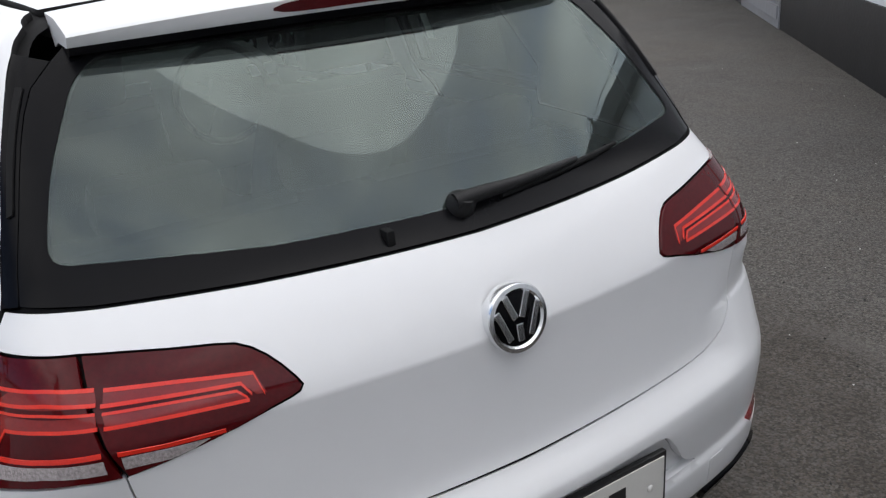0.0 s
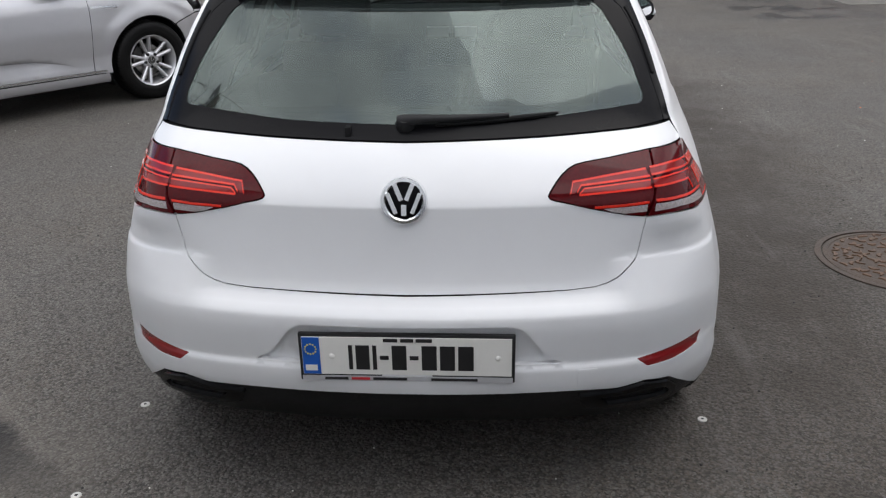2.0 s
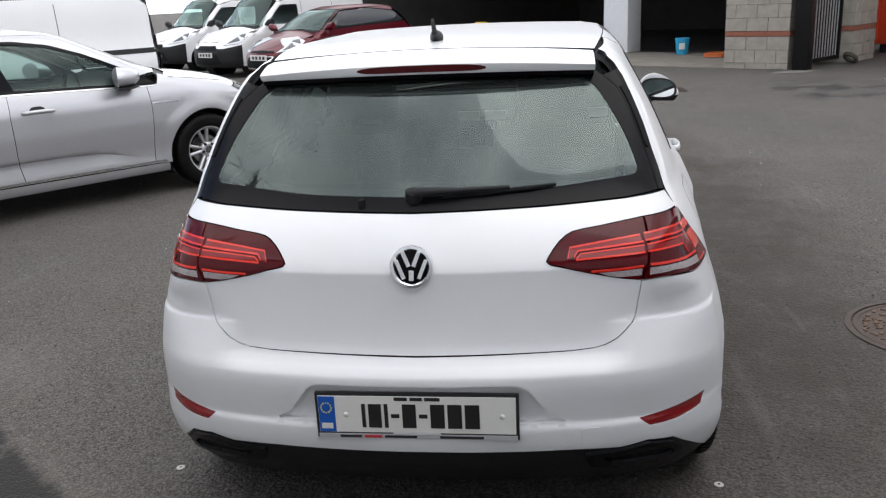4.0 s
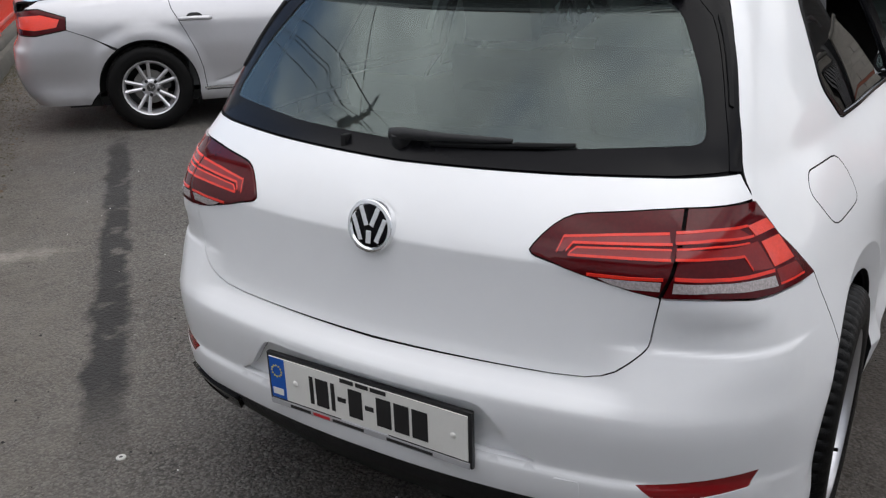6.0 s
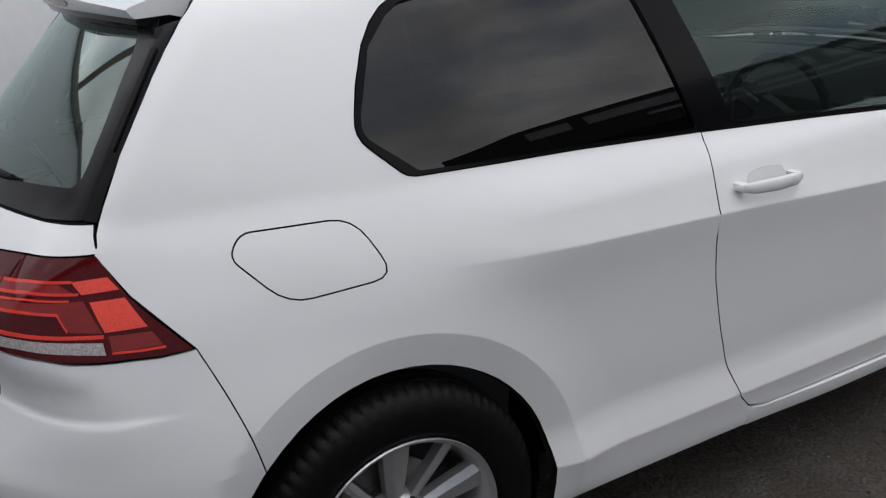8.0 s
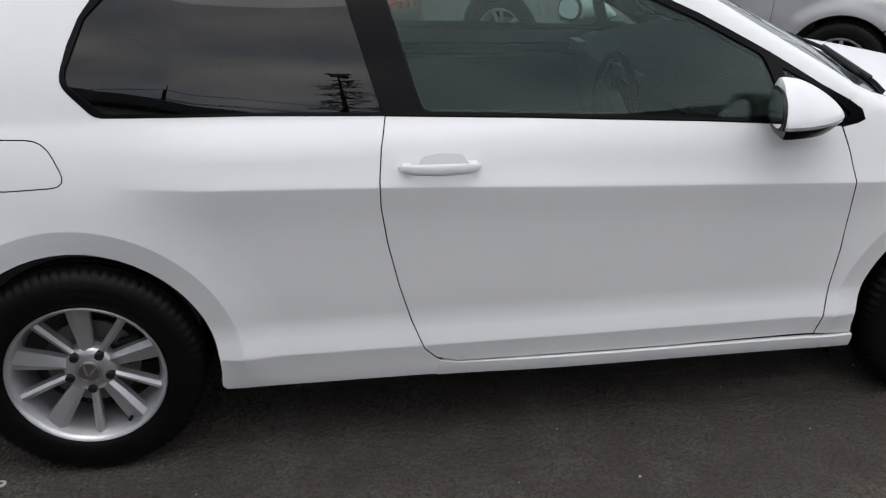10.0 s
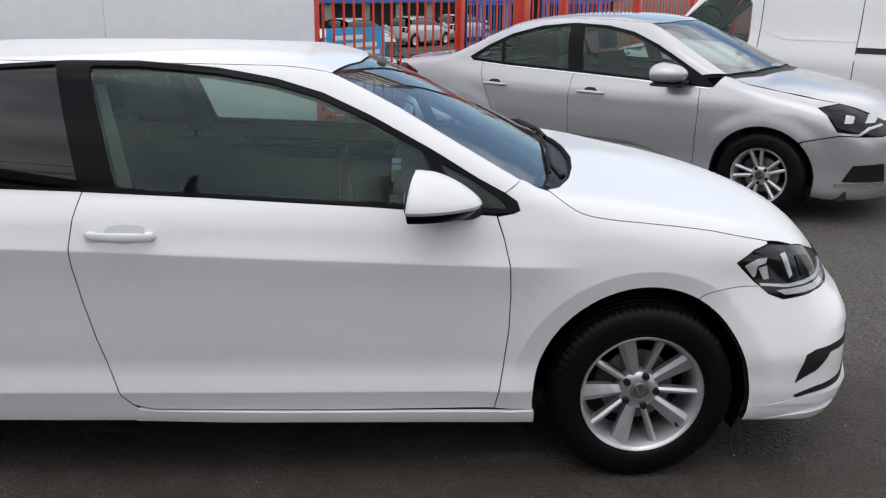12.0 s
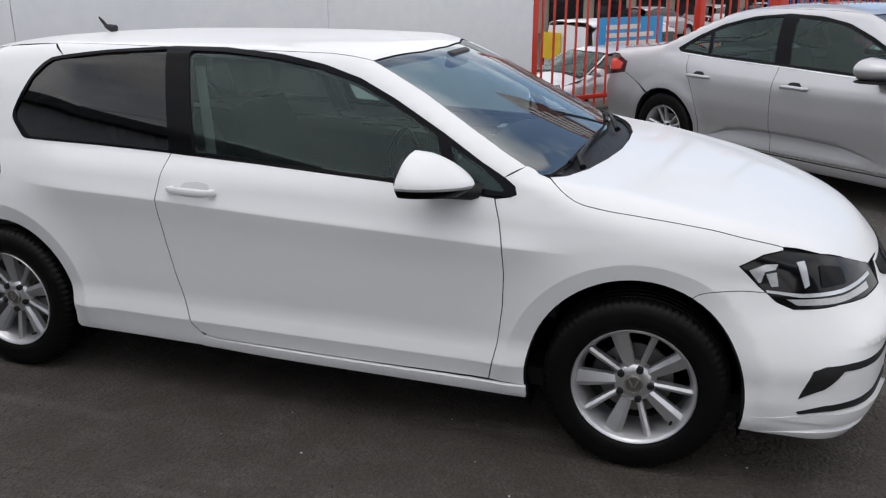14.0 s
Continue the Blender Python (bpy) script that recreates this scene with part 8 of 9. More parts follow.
def rough_strip(name, s0, s1, o0, o1, z0, z1, mat, label, step_len=0.25, wobble=0.012):
    """A long cast block with uneven edges."""
    bm = bmesh.new()
    rng = random.Random(7)
    rows = []
    n = int((s1 - s0) / step_len)
    for i in range(n + 1):
        s = s0 + (s1 - s0) * i / n
        j = lambda: rng.uniform(-wobble, wobble)
        rows.append([bm.verts.new(by_wall(0, 0) @ Vector(q)) for q in ((s, o0 + j() * 0.6, z0), (s, o0 + j(), (z0 + z1) / 2), (s, o0 + j() * 0.5 + 0.012, z1 - 0.012), (s, o0 + 0.03, z1 + j() * 0.4), (s, o1, z1), (s, o1, z0))])
    for p, q in zip(rows, rows[1:]):
        for i in range(6):
            bm.faces.new((p[i], p[(i + 1) % 6], q[(i + 1) % 6], q[i]))
    bm.faces.new(rows[0])
    bm.faces.new(rows[-1])
    return tagged(part(name, bm, mat), label, "kerb", kind="structure")


rough_strip("kerb", S0, 24.0, 0.0, 0.42, -0.02, 0.19, M_KERB, "dirty mossy concrete kerb along the street wall")
rough_strip("trim_kerb_cap", S0, 24.0, 0.07, 0.40, 0.186, 0.29, M_KERB, "stained concrete ledge on the kerb")
wall = tagged(new("wall_street"), "smooth white painted boundary wall on a concrete kerb", "wall", kind="structure")
s = S0
while s < S1 - 0.1:
    e = min(s + 2.44, S1)
    solid(along_wall((s + 0.0015, e - 0.0015, 0.13, 0.20, 0.285, 1.95)), "panel", M_WALL_WHITE, wall, bevel=0.004)
    s = e
solid(along_wall((S0, S1, 0.20, 0.30, 0.285, 1.94)), "wall_back", M_WALL_WHITE, wall)
solid(along_wall((S0, S1, 0.10, 0.32, 1.952, 2.0)), "coping", M_CONCRETE, wall, bevel=0.01)

fence = tagged(new("fence"), "orange-red painted steel railing on the concrete kerb", "fence", kind="structure")
bar_mesh = None
for i in range(101):
    s = 1.86 + 0.154 * i
    if bar_mesh is None:
        ob = solid(lambda bm: box(bm, -0.009, 0.009, -0.009, 0.009, 0.27, 2.15), "railing_bar", M_FENCE, fence, smooth=False)
        bar_mesh = ob.data
    else:
        ob = new("railing_bar", bar_mesh)
        ob.parent = fence
    ob.matrix_local = by_wall(s, 0.17) @ Matrix.Rotation(0.0, 4, "Z")
for s, w in ((1.74, 0.035), (4.25, 0.045), (5.72, 0.085), (6.92, 0.045), (9.6, 0.06), (12.3, 0.045), (15.0, 0.045)):
    solid(along_wall((s - w, s + w, 0.17 - w, 0.17 + w, 0.2, 2.22)), "fence_post", M_FENCE, fence, bevel=0.006)
for z in (0.36, 2.02):
    solid(along_wall((1.74, 17.4, 0.158, 0.182, z, z + 0.05)), "fence_rail", M_FENCE, fence, bevel=0.004)

# moss, grit and fallen leaves along the kerb
def litter(name, label, n, place, size, mat, seed, flat=0.35, cat="litter"):
    rng = random.Random(seed)
    bm = bmesh.new()
    for _ in range(n):
        x, y = place(rng)
        q = size * rng.uniform(0.35, 1.0)
        m = pose(x, y, q * flat * 0.4, rng.uniform(-25, 25), rng.uniform(-25, 25), rng.uniform(0, 360))
        k = rng.choice((4, 5, 6))
        lo = [bm.verts.new(m @ Vector((q * math.cos(2 * math.pi * i / k) * rng.uniform(0.7, 1.2), q * math.sin(2 * math.pi * i / k) * rng.uniform(0.7, 1.2), -q * flat))) for i in range(k)]
        hi = [bm.verts.new(m @ Vector((0.55 * q * math.cos(2 * math.pi * i / k), 0.55 * q * math.sin(2 * math.pi * i / k), q * flat))) for i in range(k)]
        for i in range(k):
            bm.faces.new((lo[i], lo[(i + 1) % k], hi[(i + 1) % k], hi[i]))
        bm.faces.new(hi)
    return tagged(part(name, bm, mat, smooth=False), label, cat, kind="stuff")


def kerb_place(rng):
    p = WALL_P + WALL_A * rng.uniform(-5, 9) - WALL_N * (rng.random() ** 2.2 * 0.45 + 0.0)
    return p.x, p.y


litter("moss", "clumps of moss and grit along the kerb", 4200, kerb_place, 0.013, M_MOSS, 3, 0.35, "moss")
litter("dead_leaves", "brown dead leaves and grit by the kerb", 620, kerb_place, 0.026, material("dead_leaf_brown", (0.12, 0.080, 0.042), 0.8, vary=0.6, vary_scale=20), 4, 0.07, "leaves")
litter("loose_stones", "pale loose stones scattered on the asphalt", 420, lambda r: (r.uniform(-3, 9), r.uniform(-5.5, 4.5)), 0.0055, M_DISC, 5, 0.5, "stones")
litter("dark_grit", "dark grit scattered on the asphalt", 1600, lambda r: (r.uniform(-2, 7), r.uniform(-4.6, 4.0)), 0.006, M_ASPHALT_DARK, 6, 0.6, "grit")
litter("orange_litter", "small orange scraps on the asphalt", 9, lambda r: (r.uniform(2, 7), r.uniform(-5, -2.6)), 0.016, M_HOSE, 8, 0.3, "litter")

# manhole cover
mx, my, mr = 1.79, -2.05, 0.335
manhole = tagged(new("manhole_cover"), "round rusty cast-iron manhole cover with a raised pattern of curled ribs", "manhole")
solid(lambda bm: lathe(bm, [(mr + 0.035, -0.02), (mr + 0.035, 0.006), (mr + 0.008, 0.008), (mr + 0.008, -0.02)], 64, pose(mx, my, 0, 90, 0, 0), closed=True), "manhole_frame", M_IRON, manhole)
lid = solid(lambda bm: lathe(bm, [(mr, -0.02), (mr, 0.005), (mr - 0.02, 0.007), (mr - 0.024, 0.0035), (0, 0.0035)], 64, pose(mx, my, 0, 90, 0, 0)), "lid", M_IRON, manhole)


def lid_blocks(bm):
    """Short curled ribs, no two alike, in loose rings."""
    rng = random.Random(11)
    for r, n in ((0.045, 5), (0.095, 9), (0.145, 13), (0.195, 18), (0.245, 23), (0.290, 28)):
        for i in range(n):
            a = 2 * math.pi * (i + 0.5 * (n % 2) + rng.uniform(-0.12, 0.12)) / n
            w = 2 * math.pi * r / n * rng.uniform(0.26, 0.38)
            m = pose(mx + r * math.cos(a), my + r * math.sin(a), 0, 0, 0, math.degrees(a) + rng.uniform(-40, 40))
            bend, thick = rng.uniform(-0.012, 0.012), rng.uniform(0.009, 0.014)
            rows = []
            for k in range(5):
                u = -1 + 0.5 * k
                cx, cy, h = bend * (1 - u * u) * 2, w * u, thick * (1 - 0.45 * u * u)
                rows.append([bm.verts.new(m @ Vector(q)) for q in ((cx - h, cy, 0.003), (cx - 0.7 * h, cy, 0.0085), (cx + 0.7 * h, cy, 0.0085), (cx + h, cy, 0.003))])
            for p, q in zip(rows, rows[1:]):
                for e in range(3):
                    bm.faces.new((p[e], p[e + 1], q[e + 1], q[e]))
            bm.faces.new(rows[0])
            bm.faces.new(rows[-1])


tagged(solid(lid_blocks, "raised_pattern", M_IRON_WORN, lid, smooth=False), kind="stuff")

# a square drain grate near the far building
grate = tagged(new("drain_grate"), "rusty square iron drain grate set in the asphalt", "drain")
solid(boxes((11.35, 11.95, -2.45, -1.75, -0.02, 0.004)), "grate_bed", M_ASPHALT_DARK, grate)
for i in range(12):
    solid(lambda bm: box(bm, 11.36 + i * 0.05, 11.385 + i * 0.05, -2.44, -1.76, 0.0, 0.012), "grate_bar", M_IRON, grate, smooth=False)
hatch_lid = tagged(solid(boxes((11.6, 12.2, -6.6, -5.5, -0.02, 0.008)), "inspection_hatch", M_CONCRETE, bevel=0.004), "pale concrete inspection hatch in the asphalt", "hatch")

# white marker discs nailed to the ground
first = None
for x, y in ((0.515, 0.925), (0.05, 0.942), (0.487, -0.872)):
    if first is None:
        first = tagged(new("marker_disc"), "small white disc nailed to the asphalt", "marker", "marker discs beside the car")
        solid(lambda bm: lathe(bm, [(0.0145, 0.0), (0.0145, 0.003), (0.0125, 0.004), (0.005, 0.004)], 24, pose(0, 0, 0, 90, 0, 0)), "washer", M_DISC, first)
        solid(lambda bm: lathe(bm, [(0.005, 0.0), (0.005, 0.003), (0.0, 0.0035)], 16, pose(0, 0, 0, 90, 0, 0)), "nail_head", M_DARK_METAL, first)
        first.matrix_world = pose(x, y, 0.0)
    else:
        copy_thing(first, pose(x, y, 0.0))

# ---- the long building beside the yard ----
BLD_C = Vector((-2.50, -0.62, 0))
BLD_D = Vector((0.741, -0.671, 0)).normalized()
BLD_N = Vector((BLD_D.y, -BLD_D.x, 0))


def by_bld(s=0.0, off=0.0, z=0.0):
    p = BLD_C + BLD_D * s + BLD_N * off
    return Matrix(((BLD_D.x, BLD_N.x, 0, p.x), (BLD_D.y, BLD_N.y, 0, p.y), (0, 0, 1, z), (0, 0, 0, 1)))


bld = tagged(new("wall_side_building"), "white rendered workshop building with a black plinth", "building", kind="structure")


def bbox(*d):
    def make(bm):
        for q in d:
            box(bm, *q, by_bld())
    return make


solid(bbox((-0.6, 26, 0.0, 0.35, -0.02, 0.60)), "plinth", M_WALL_BLACK, bld, bevel=0.006)
solid(bbox((-0.6, 9.0, 0.02, 0.35, 0.60, 2.25), (9.0, 26, 0.02, 0.35, 0.60, 2.25)), "wall", M_WALL_WHITE, bld)
solid(bbox((-0.6, 9.0, -0.10, 6.0, 2.25, 2.40)), "roof", M_ROOF, bld, bevel=0.01)
solid(bbox((9.02, 26, -0.1, 9.0, 2.25, 2.40)), "roof", M_ROOF, bld, bevel=0.01)
# unseen canopy added over the forecourt to hold the dark name board the windows mirror
can_m = Matrix.Translation((15.6, -6.2, 0)) @ Matrix.Rotation(math.atan2(-6.0, -7.6), 4, "Z")
canopy = tagged(new("added_canopy"), "unseen high steel canopy added to carry a charcoal name board along its edge", "canopy")
solid(lambda bm: box(bm, -2.0, 11.5, 0.15, 6.5, 6.2, 6.4, can_m), "canopy_roof", M_ROOF, canopy)
fascia = solid(lambda bm: box(bm, -2.0, 11.5, 0.0, 0.15, 5.6, 7.1, can_m), "name_board", material("charcoal_sign_board", (0.020, 0.020, 0.022), 0.5, vary=0.2), canopy, "charcoal name board with pale bars")
x = 0.6
for w in (1.9, 1.5, 2.6, 0.9):
    solid(lambda bm: box(bm, x, x + w, -0.02, 0.0, 6.45, 6.85, can_m), "sign_bar", M_GREY_TRIM, fascia, smooth=False)
    x += w + 0.35
for z, w in ((6.12, 5.6), (5.82, 4.6)):
    solid(lambda bm: box(bm, 0.6, 0.6 + w, -0.02, 0.0, z, z + 0.13, can_m), "sign_bar", M_GREY_TRIM, fascia, smooth=False)
for x in (4.5, 10.8):
    solid(lambda bm: box(bm, x - 0.12, x + 0.12, 5.9, 6.14, 0, 6.2, can_m), "canopy_post", M_GREY_WALL, canopy)
for s0, s1 in ((10.5, 13.0), (15.0, 18.5)):
    dr = solid(bbox((s0, s1, -0.02, 0.05, 0.0, 2.2)), "shutter_door", M_GREY_WALL, bld, bevel=0.01)
    for i in range(11):
        solid(bbox((s0 + 0.05, s1 - 0.05, -0.035, -0.015, 0.1 + 0.19 * i, 0.25 + 0.19 * i)), "shutter_slat", M_GREY_WALL, dr, smooth=False)

# ---- the far building with its gateway ----
FAR_P = Vector((14.62, -4.15, 0))


def by_far(s=0.0, off=0.0, z=0.0):
    """x along the far frontage (towards the street), y away from the yard."""
    a, nrm = WALL_A, Vector((WALL_A.y, -WALL_A.x, 0))
    p = FAR_P + a * s + nrm * off
    return Matrix(((a.x, nrm.x, 0, p.x), (a.y, nrm.y, 0, p.y), (0, 0, 1, z), (0, 0, 0, 1)))


def fbox(*d):
    def make(bm):
        for q in d:
            box(bm, *q, by_far())
    return make


far = tagged(new("workshop"), "open dark workshop beyond a concrete apron", "building", kind="structure")
solid(fbox((0.6, 14, 0.0, 3.4, -0.02, 0.015)), "apron", material("pale_worn_concrete", (0.24, 0.215, 0.185), 0.85, bump=0.5, bump_scale=60, vary=0.35, vary_scale=2.5, rough_vary=0.1), far)
# floor and walls inside take darker colours than the apron
solid(fbox((0.6, 14, 3.4, 14.0, -0.02, 0.01)), "floor", material("dark_workshop_floor", (0.05, 0.05, 0.052), 0.4, vary=0.5, vary_scale=1.5, rough_vary=0.2), far)
solid(fbox((0.6, 14, 14.0, 14.3, 0, 4.5), (14, 14.3, 0, 14.3, 0, 4.5), (0.3, 0.6, 1.0, 14.3, 0, 4.5)), "wall", material("dark_workshop_wall", (0.06, 0.058, 0.056), 0.9, vary=0.4, vary_scale=1.5, bump=0.2), far)
solid(fbox((0.3, 14.3, 2.4, 14.3, 4.5, 4.7)), "roof", M_ROOF, far)
solid(fbox((0.3, 14.3, 2.4, 2.7, 3.2, 4.5)), "lintel", M_GREY_WALL, far)
solid(fbox((4.8, 5.5, 3.2, 3.8, 0.01, 2.0)), "white_cabinet", M_WALL_WHITE, far, "white steel cabinet in the workshop", bevel=0.01)


def stone_pier(name, s0, s1, o0, o1, top, m=None):
    """Rock-faced blocks in courses with a red brick band; each stone its own."""
    m = by_far() if m is None else m
    pier = tagged(new(name), "rock-faced limestone gate pier with a red brick band", "pier", "stone gate piers")
    solid(lambda bm: box(bm, s0 + 0.02, s1 - 0.02, o0 + 0.02, o1 - 0.02, 0, top, m), "core", M_CONCRETE, pier)
    rng = random.Random(int(s0 * 10))
    z, row = 0.0, 0
    while z < top - 0.05:
        hgt = 0.11 if row == 0 else 0.10 if row == 3 else 0.235
        if row == 3:
            solid(lambda bm: box(bm, s0 - 0.005, s1 + 0.005, o0 - 0.005, o1 + 0.005, z + 0.004, z + hgt - 0.004, m), "brick_band", M_BRICK_RED, pier, bevel=0.004)
        else:
            s = s0
            first_len = 0.22 if row % 2 else 0.40
            ln = first_len
            while s < s1 - 0.01:
                e = min(s + ln, s1)
                if s1 - e < 0.12:
                    e = s1

                def stone(bm, s=s, e=e, z=z, hgt=hgt):
                    vs = box(bm, s + 0.004, e - 0.004, o0 - 0.012, o1 + 0.0, z + 0.004, z + hgt - 0.004)
                    bmesh.ops.subdivide_edges(bm, edges=bm.edges[:], cuts=4, use_grid_fill=True)
                    for v in bm.verts:
                        if v.co.y < o0 - 0.01:
                            v.co.y += rng.uniform(-0.009, 0.005)
                        if v.co.x < s0 + 0.006:
                            v.co.x += rng.uniform(-0.008, 0.004)
                    bm.transform(m)
                solid(stone, "stone", M_STONE, pier)
                s, ln = e, 0.40
        z += hgt
        row += 1
        if row == 6:
            row = 4
    solid(lambda bm: box(bm, s0 - 0.05, s1 + 0.05, o0 - 0.05, o1 + 0.05, top, top + 0.1, m), "pier_cap", M_CONCRETE, pier, bevel=0.02)
    return pier


stone_pier("gate_pier", -0.60, 0.62, 0.0, 0.75, 2.4)
stone_pier("gate_pier", 0.0, 1.15, 0.0, 0.62, 2.4, by_far(-1.12, 2.75) @ Matrix.Rotation(radians(-90), 4, "Z"))
gate = tagged(new("steel_gate"), "black steel bar gate standing half open", "gate")
gm = by_far(-0.82, 0.12) @ Matrix.Rotation(radians(93), 4, "Z")
solid(lambda bm: box(bm, -0.16, 0.10, -0.10, 0.12, 0, 2.5, by_far(-0.82, 0.02)), "gate_post", M_GATE, gate, bevel=0.01)
solid(lambda bm: (box(bm, 0, 1.42, -0.03, 0.03, 0.09, 0.16, gm), box(bm, 0, 1.42, -0.03, 0.03, 2.0, 2.08, gm), box(bm, 0, 0.10, -0.03, 0.03, 0.09, 2.08, gm), box(bm, 1.35, 1.42, -0.03, 0.03, 0.09, 2.08, gm)), "gate_frame", M_GATE, gate)
# added black sheet that keeps the gaps between the bars dark
solid(lambda bm: box(bm, 0.09, 1.36, -0.022, -0.016, 0.15, 2.01, gm), "gate_sheet", M_GATE, gate, "black sheet added behind the bars to darken the gaps")
for i in range(11):
    solid(lambda bm: box(bm, 0.165 + i * 0.112, 0.177 + i * 0.112, -0.006, 0.012, 0.16, 2.0, gm), "gate_bar", M_GREY_TRIM, gate, smooth=False)
skip = tagged(new("steel_skip"), "orange-red steel container standing beyond the gate", "container")
solid(lambda bm: prism(bm, [(0, 0.19), (3.4, 0.19), (3.4, 1.9), (0, 1.9)], 0, 2.0, by_far(-4.0, 3.9)), "container_body", M_ORANGE, skip, bevel=0.02)
for i in range(6):
    solid(lambda bm: box(bm, -3.9 + i * 0.62, -3.8 + i * 0.62, 3.84, 3.9, 0.21, 1.88, by_far()), "rib", M_ORANGE, skip, smooth=False)
solid(lambda bm: (box(bm, -3.9, -3.5, 4.1, 5.8, 0, 0.19, by_far()), box(bm, -1.2, -0.8, 4.1, 5.8, 0, 0.19, by_far())), "container_feet", M_DARK_METAL, skip)
bucket = tagged(new("bucket"), "blue plastic bucket with a pale label", "bucket")
bp_ = Matrix.Translation(Vector((18.8, -3.45, 0.015)))
solid(lambda bm: lathe(bm, [(0.0, 0.0), (0.13, 0.0), (0.165, 0.34), (0.172, 0.34), (0.172, 0.37), (0.158, 0.37), (0.125, 0.02), (0.0, 0.02)], 32, bp_ @ pose(0, 0, 0, 90, 0, 0)), "pail", M_BUCKET, bucket)
solid(lambda bm: box(bm, -0.165, -0.15, -0.03, 0.10, 0.12, 0.26, bp_), "pail_label", M_PLATE, bucket, smooth=False)
hose = tagged(new("hose"), "coil of orange hose lying on the concrete", "hose")
for i in range(3):
    solid(lambda bm: ring(bm, Matrix.Translation(Vector((17.7, -4.05, 0.035 + 0.028 * i))) @ pose(0, 0, 0, 90, 0, 0), 0.30 - 0.012 * i, 0.016), "hose_coil", M_HOSE, hose)
crate0 = None
for i in range(4):
    for j in range(2):
        mt = by_far(6.2 + i * 0.62, 3.0, 0.01 + j * 0.42)
        if crate0 is None:
            crate0 = tagged(new("crate"), "blue plastic crate stacked in the workshop", "crate", "blue crates in a stack")
            solid(lambda bm: box(bm, 0, 0.58, 0, 0.4, 0, 0.40), "crate_body", M_CRATE, crate0, bevel=0.02)
            for q in (0.08, 0.24, 0.40):
                solid(lambda bm: box(bm, q, q + 0.10, -0.012, 0.0, 0.06, 0.32), "crate_panel", M_BLUE, crate0, bevel=0.01)
            crate0.matrix_world = mt
        else:
            copy_thing(crate0, mt)
sign = tagged(new("yellow_sign"), "yellow floor sign with dark bars", "sign")
solid(lambda bm: box(bm, 8.75, 9.15, 2.4, 2.44, 0.01, 0.85, by_far()), "sign_board", M_YELLOW, sign, bevel=0.01)
for z in (0.25, 0.42, 0.6):
    solid(lambda bm: box(bm, 8.82, 9.08, 2.39, 2.4, z, z + 0.08, by_far()), "sign_bar", M_INK, sign, smooth=False)
tyre_old = tagged(solid(lambda bm: lathe(bm, [(0.085, -0.025), (0.13, -0.035), (0.145, -0.015), (0.145, 0.015), (0.13, 0.035), (0.085, 0.025)], 28, by_far(-1.16, 1.46, 0.11) @ pose(0, 0, 0, 50, 0, 20), closed=True), "old_tyre", M_KERB), "small dusty old tyre leaning by the gate", "tyre")
gate_pad = tagged(solid(lambda bm: prism(bm, [(0.42 * math.cos(a) * (1 + 0.12 * math.sin(3 * a + 1)), 0.20 * math.sin(a) * (1 + 0.15 * math.sin(2 * a))) for a in np.linspace(0, 2 * math.pi, 25)[:-1]], -0.02, 0.007, Matrix.Translation((13.82, -4.62, 0)) @ Matrix(((-0.5, 0, 0.866, 0), (0.866, 0, 0.5, 0), (0, 1, 0, 0), (0, 0, 0, 1)))), "gate_pad", M_CONCRETE), "small worn concrete pad at the foot of the gate post", "pad", kind="structure")

# ---- street side: far building, pavement, poles, board ----
street = tagged(new("far_terrace"), "tan and white commercial building with a blue band across the street", "building", kind="structure")
solid(lambda bm: box(bm, 12, 70, 27, 36, STREET_Z, 5.5, by_wall(0, 0)), "wall", M_TAN, street)
solid(lambda bm: box(bm, 12, 70, 26.5, 36.5, 5.5, 5.8, by_wall(0, 0)), "roof", M_ROOF, street)
solid(lambda bm: box(bm, 12, 70, 26.6, 27.0, 0.75, 1.05, by_wall(0, 0)), "blue_band", M_CRATE, street)
for i in range(18):
    s = 13 + i * 3.1
    solid(lambda bm: box(bm, s, s + 2.2, 26.85, 27.1, STREET_Z + 0.05, 0.7, by_wall(0, 0)), "shop_window", M_DARK_WIN, street, smooth=False)
    solid(lambda bm: box(bm, s, s + 2.2, 26.85, 27.1, 1.15, 2.6, by_wall(0, 0)), "white_panel", M_WALL_WHITE, street, smooth=False)
low = tagged(new("street_unit"), "low white and grey unit across the street", "building", kind="structure")
solid(lambda bm: box(bm, -14, 11, 17, 24, STREET_Z, 3.4, by_wall(0, 0)), "wall", M_GREY_WALL, low)
solid(lambda bm: box(bm, -14, 11.05, 16.9, 17.0, STREET_Z + 1.0, STREET_Z + 1.7, by_wall(0, 0)), "white_band", M_WALL_WHITE, low)
solid(lambda bm: box(bm, -14.2, 11.2, 16.7, 24.2, 3.4, 3.6, by_wall(0, 0)), "roof", M_ROOF, low)
for i in range(8):
    solid(lambda bm: box(bm, -13 + 3 * i, -11 + 3 * i, 16.88, 16.99, STREET_Z + 1.85, STREET_Z + 2.6, by_wall(0, 0)), "window", M_DARK_WIN, low, smooth=False)
verge = tagged(solid(lambda bm: box(bm, -20, 14, 14.6, 15.6, STREET_Z - 0.02, STREET_Z + 0.07, by_wall(0, 0)), "pavement_verge", material("verge_grass", (0.06, 0.10, 0.025), 0.95, bump=0.8, bump_scale=60, vary=0.5, vary_scale=10), bevel=0.02), "strip of short grass across the street", "grass", kind="structure")
blue_rail = tagged(new("blue_railing"), "dark blue steel railing across the street", "railing")
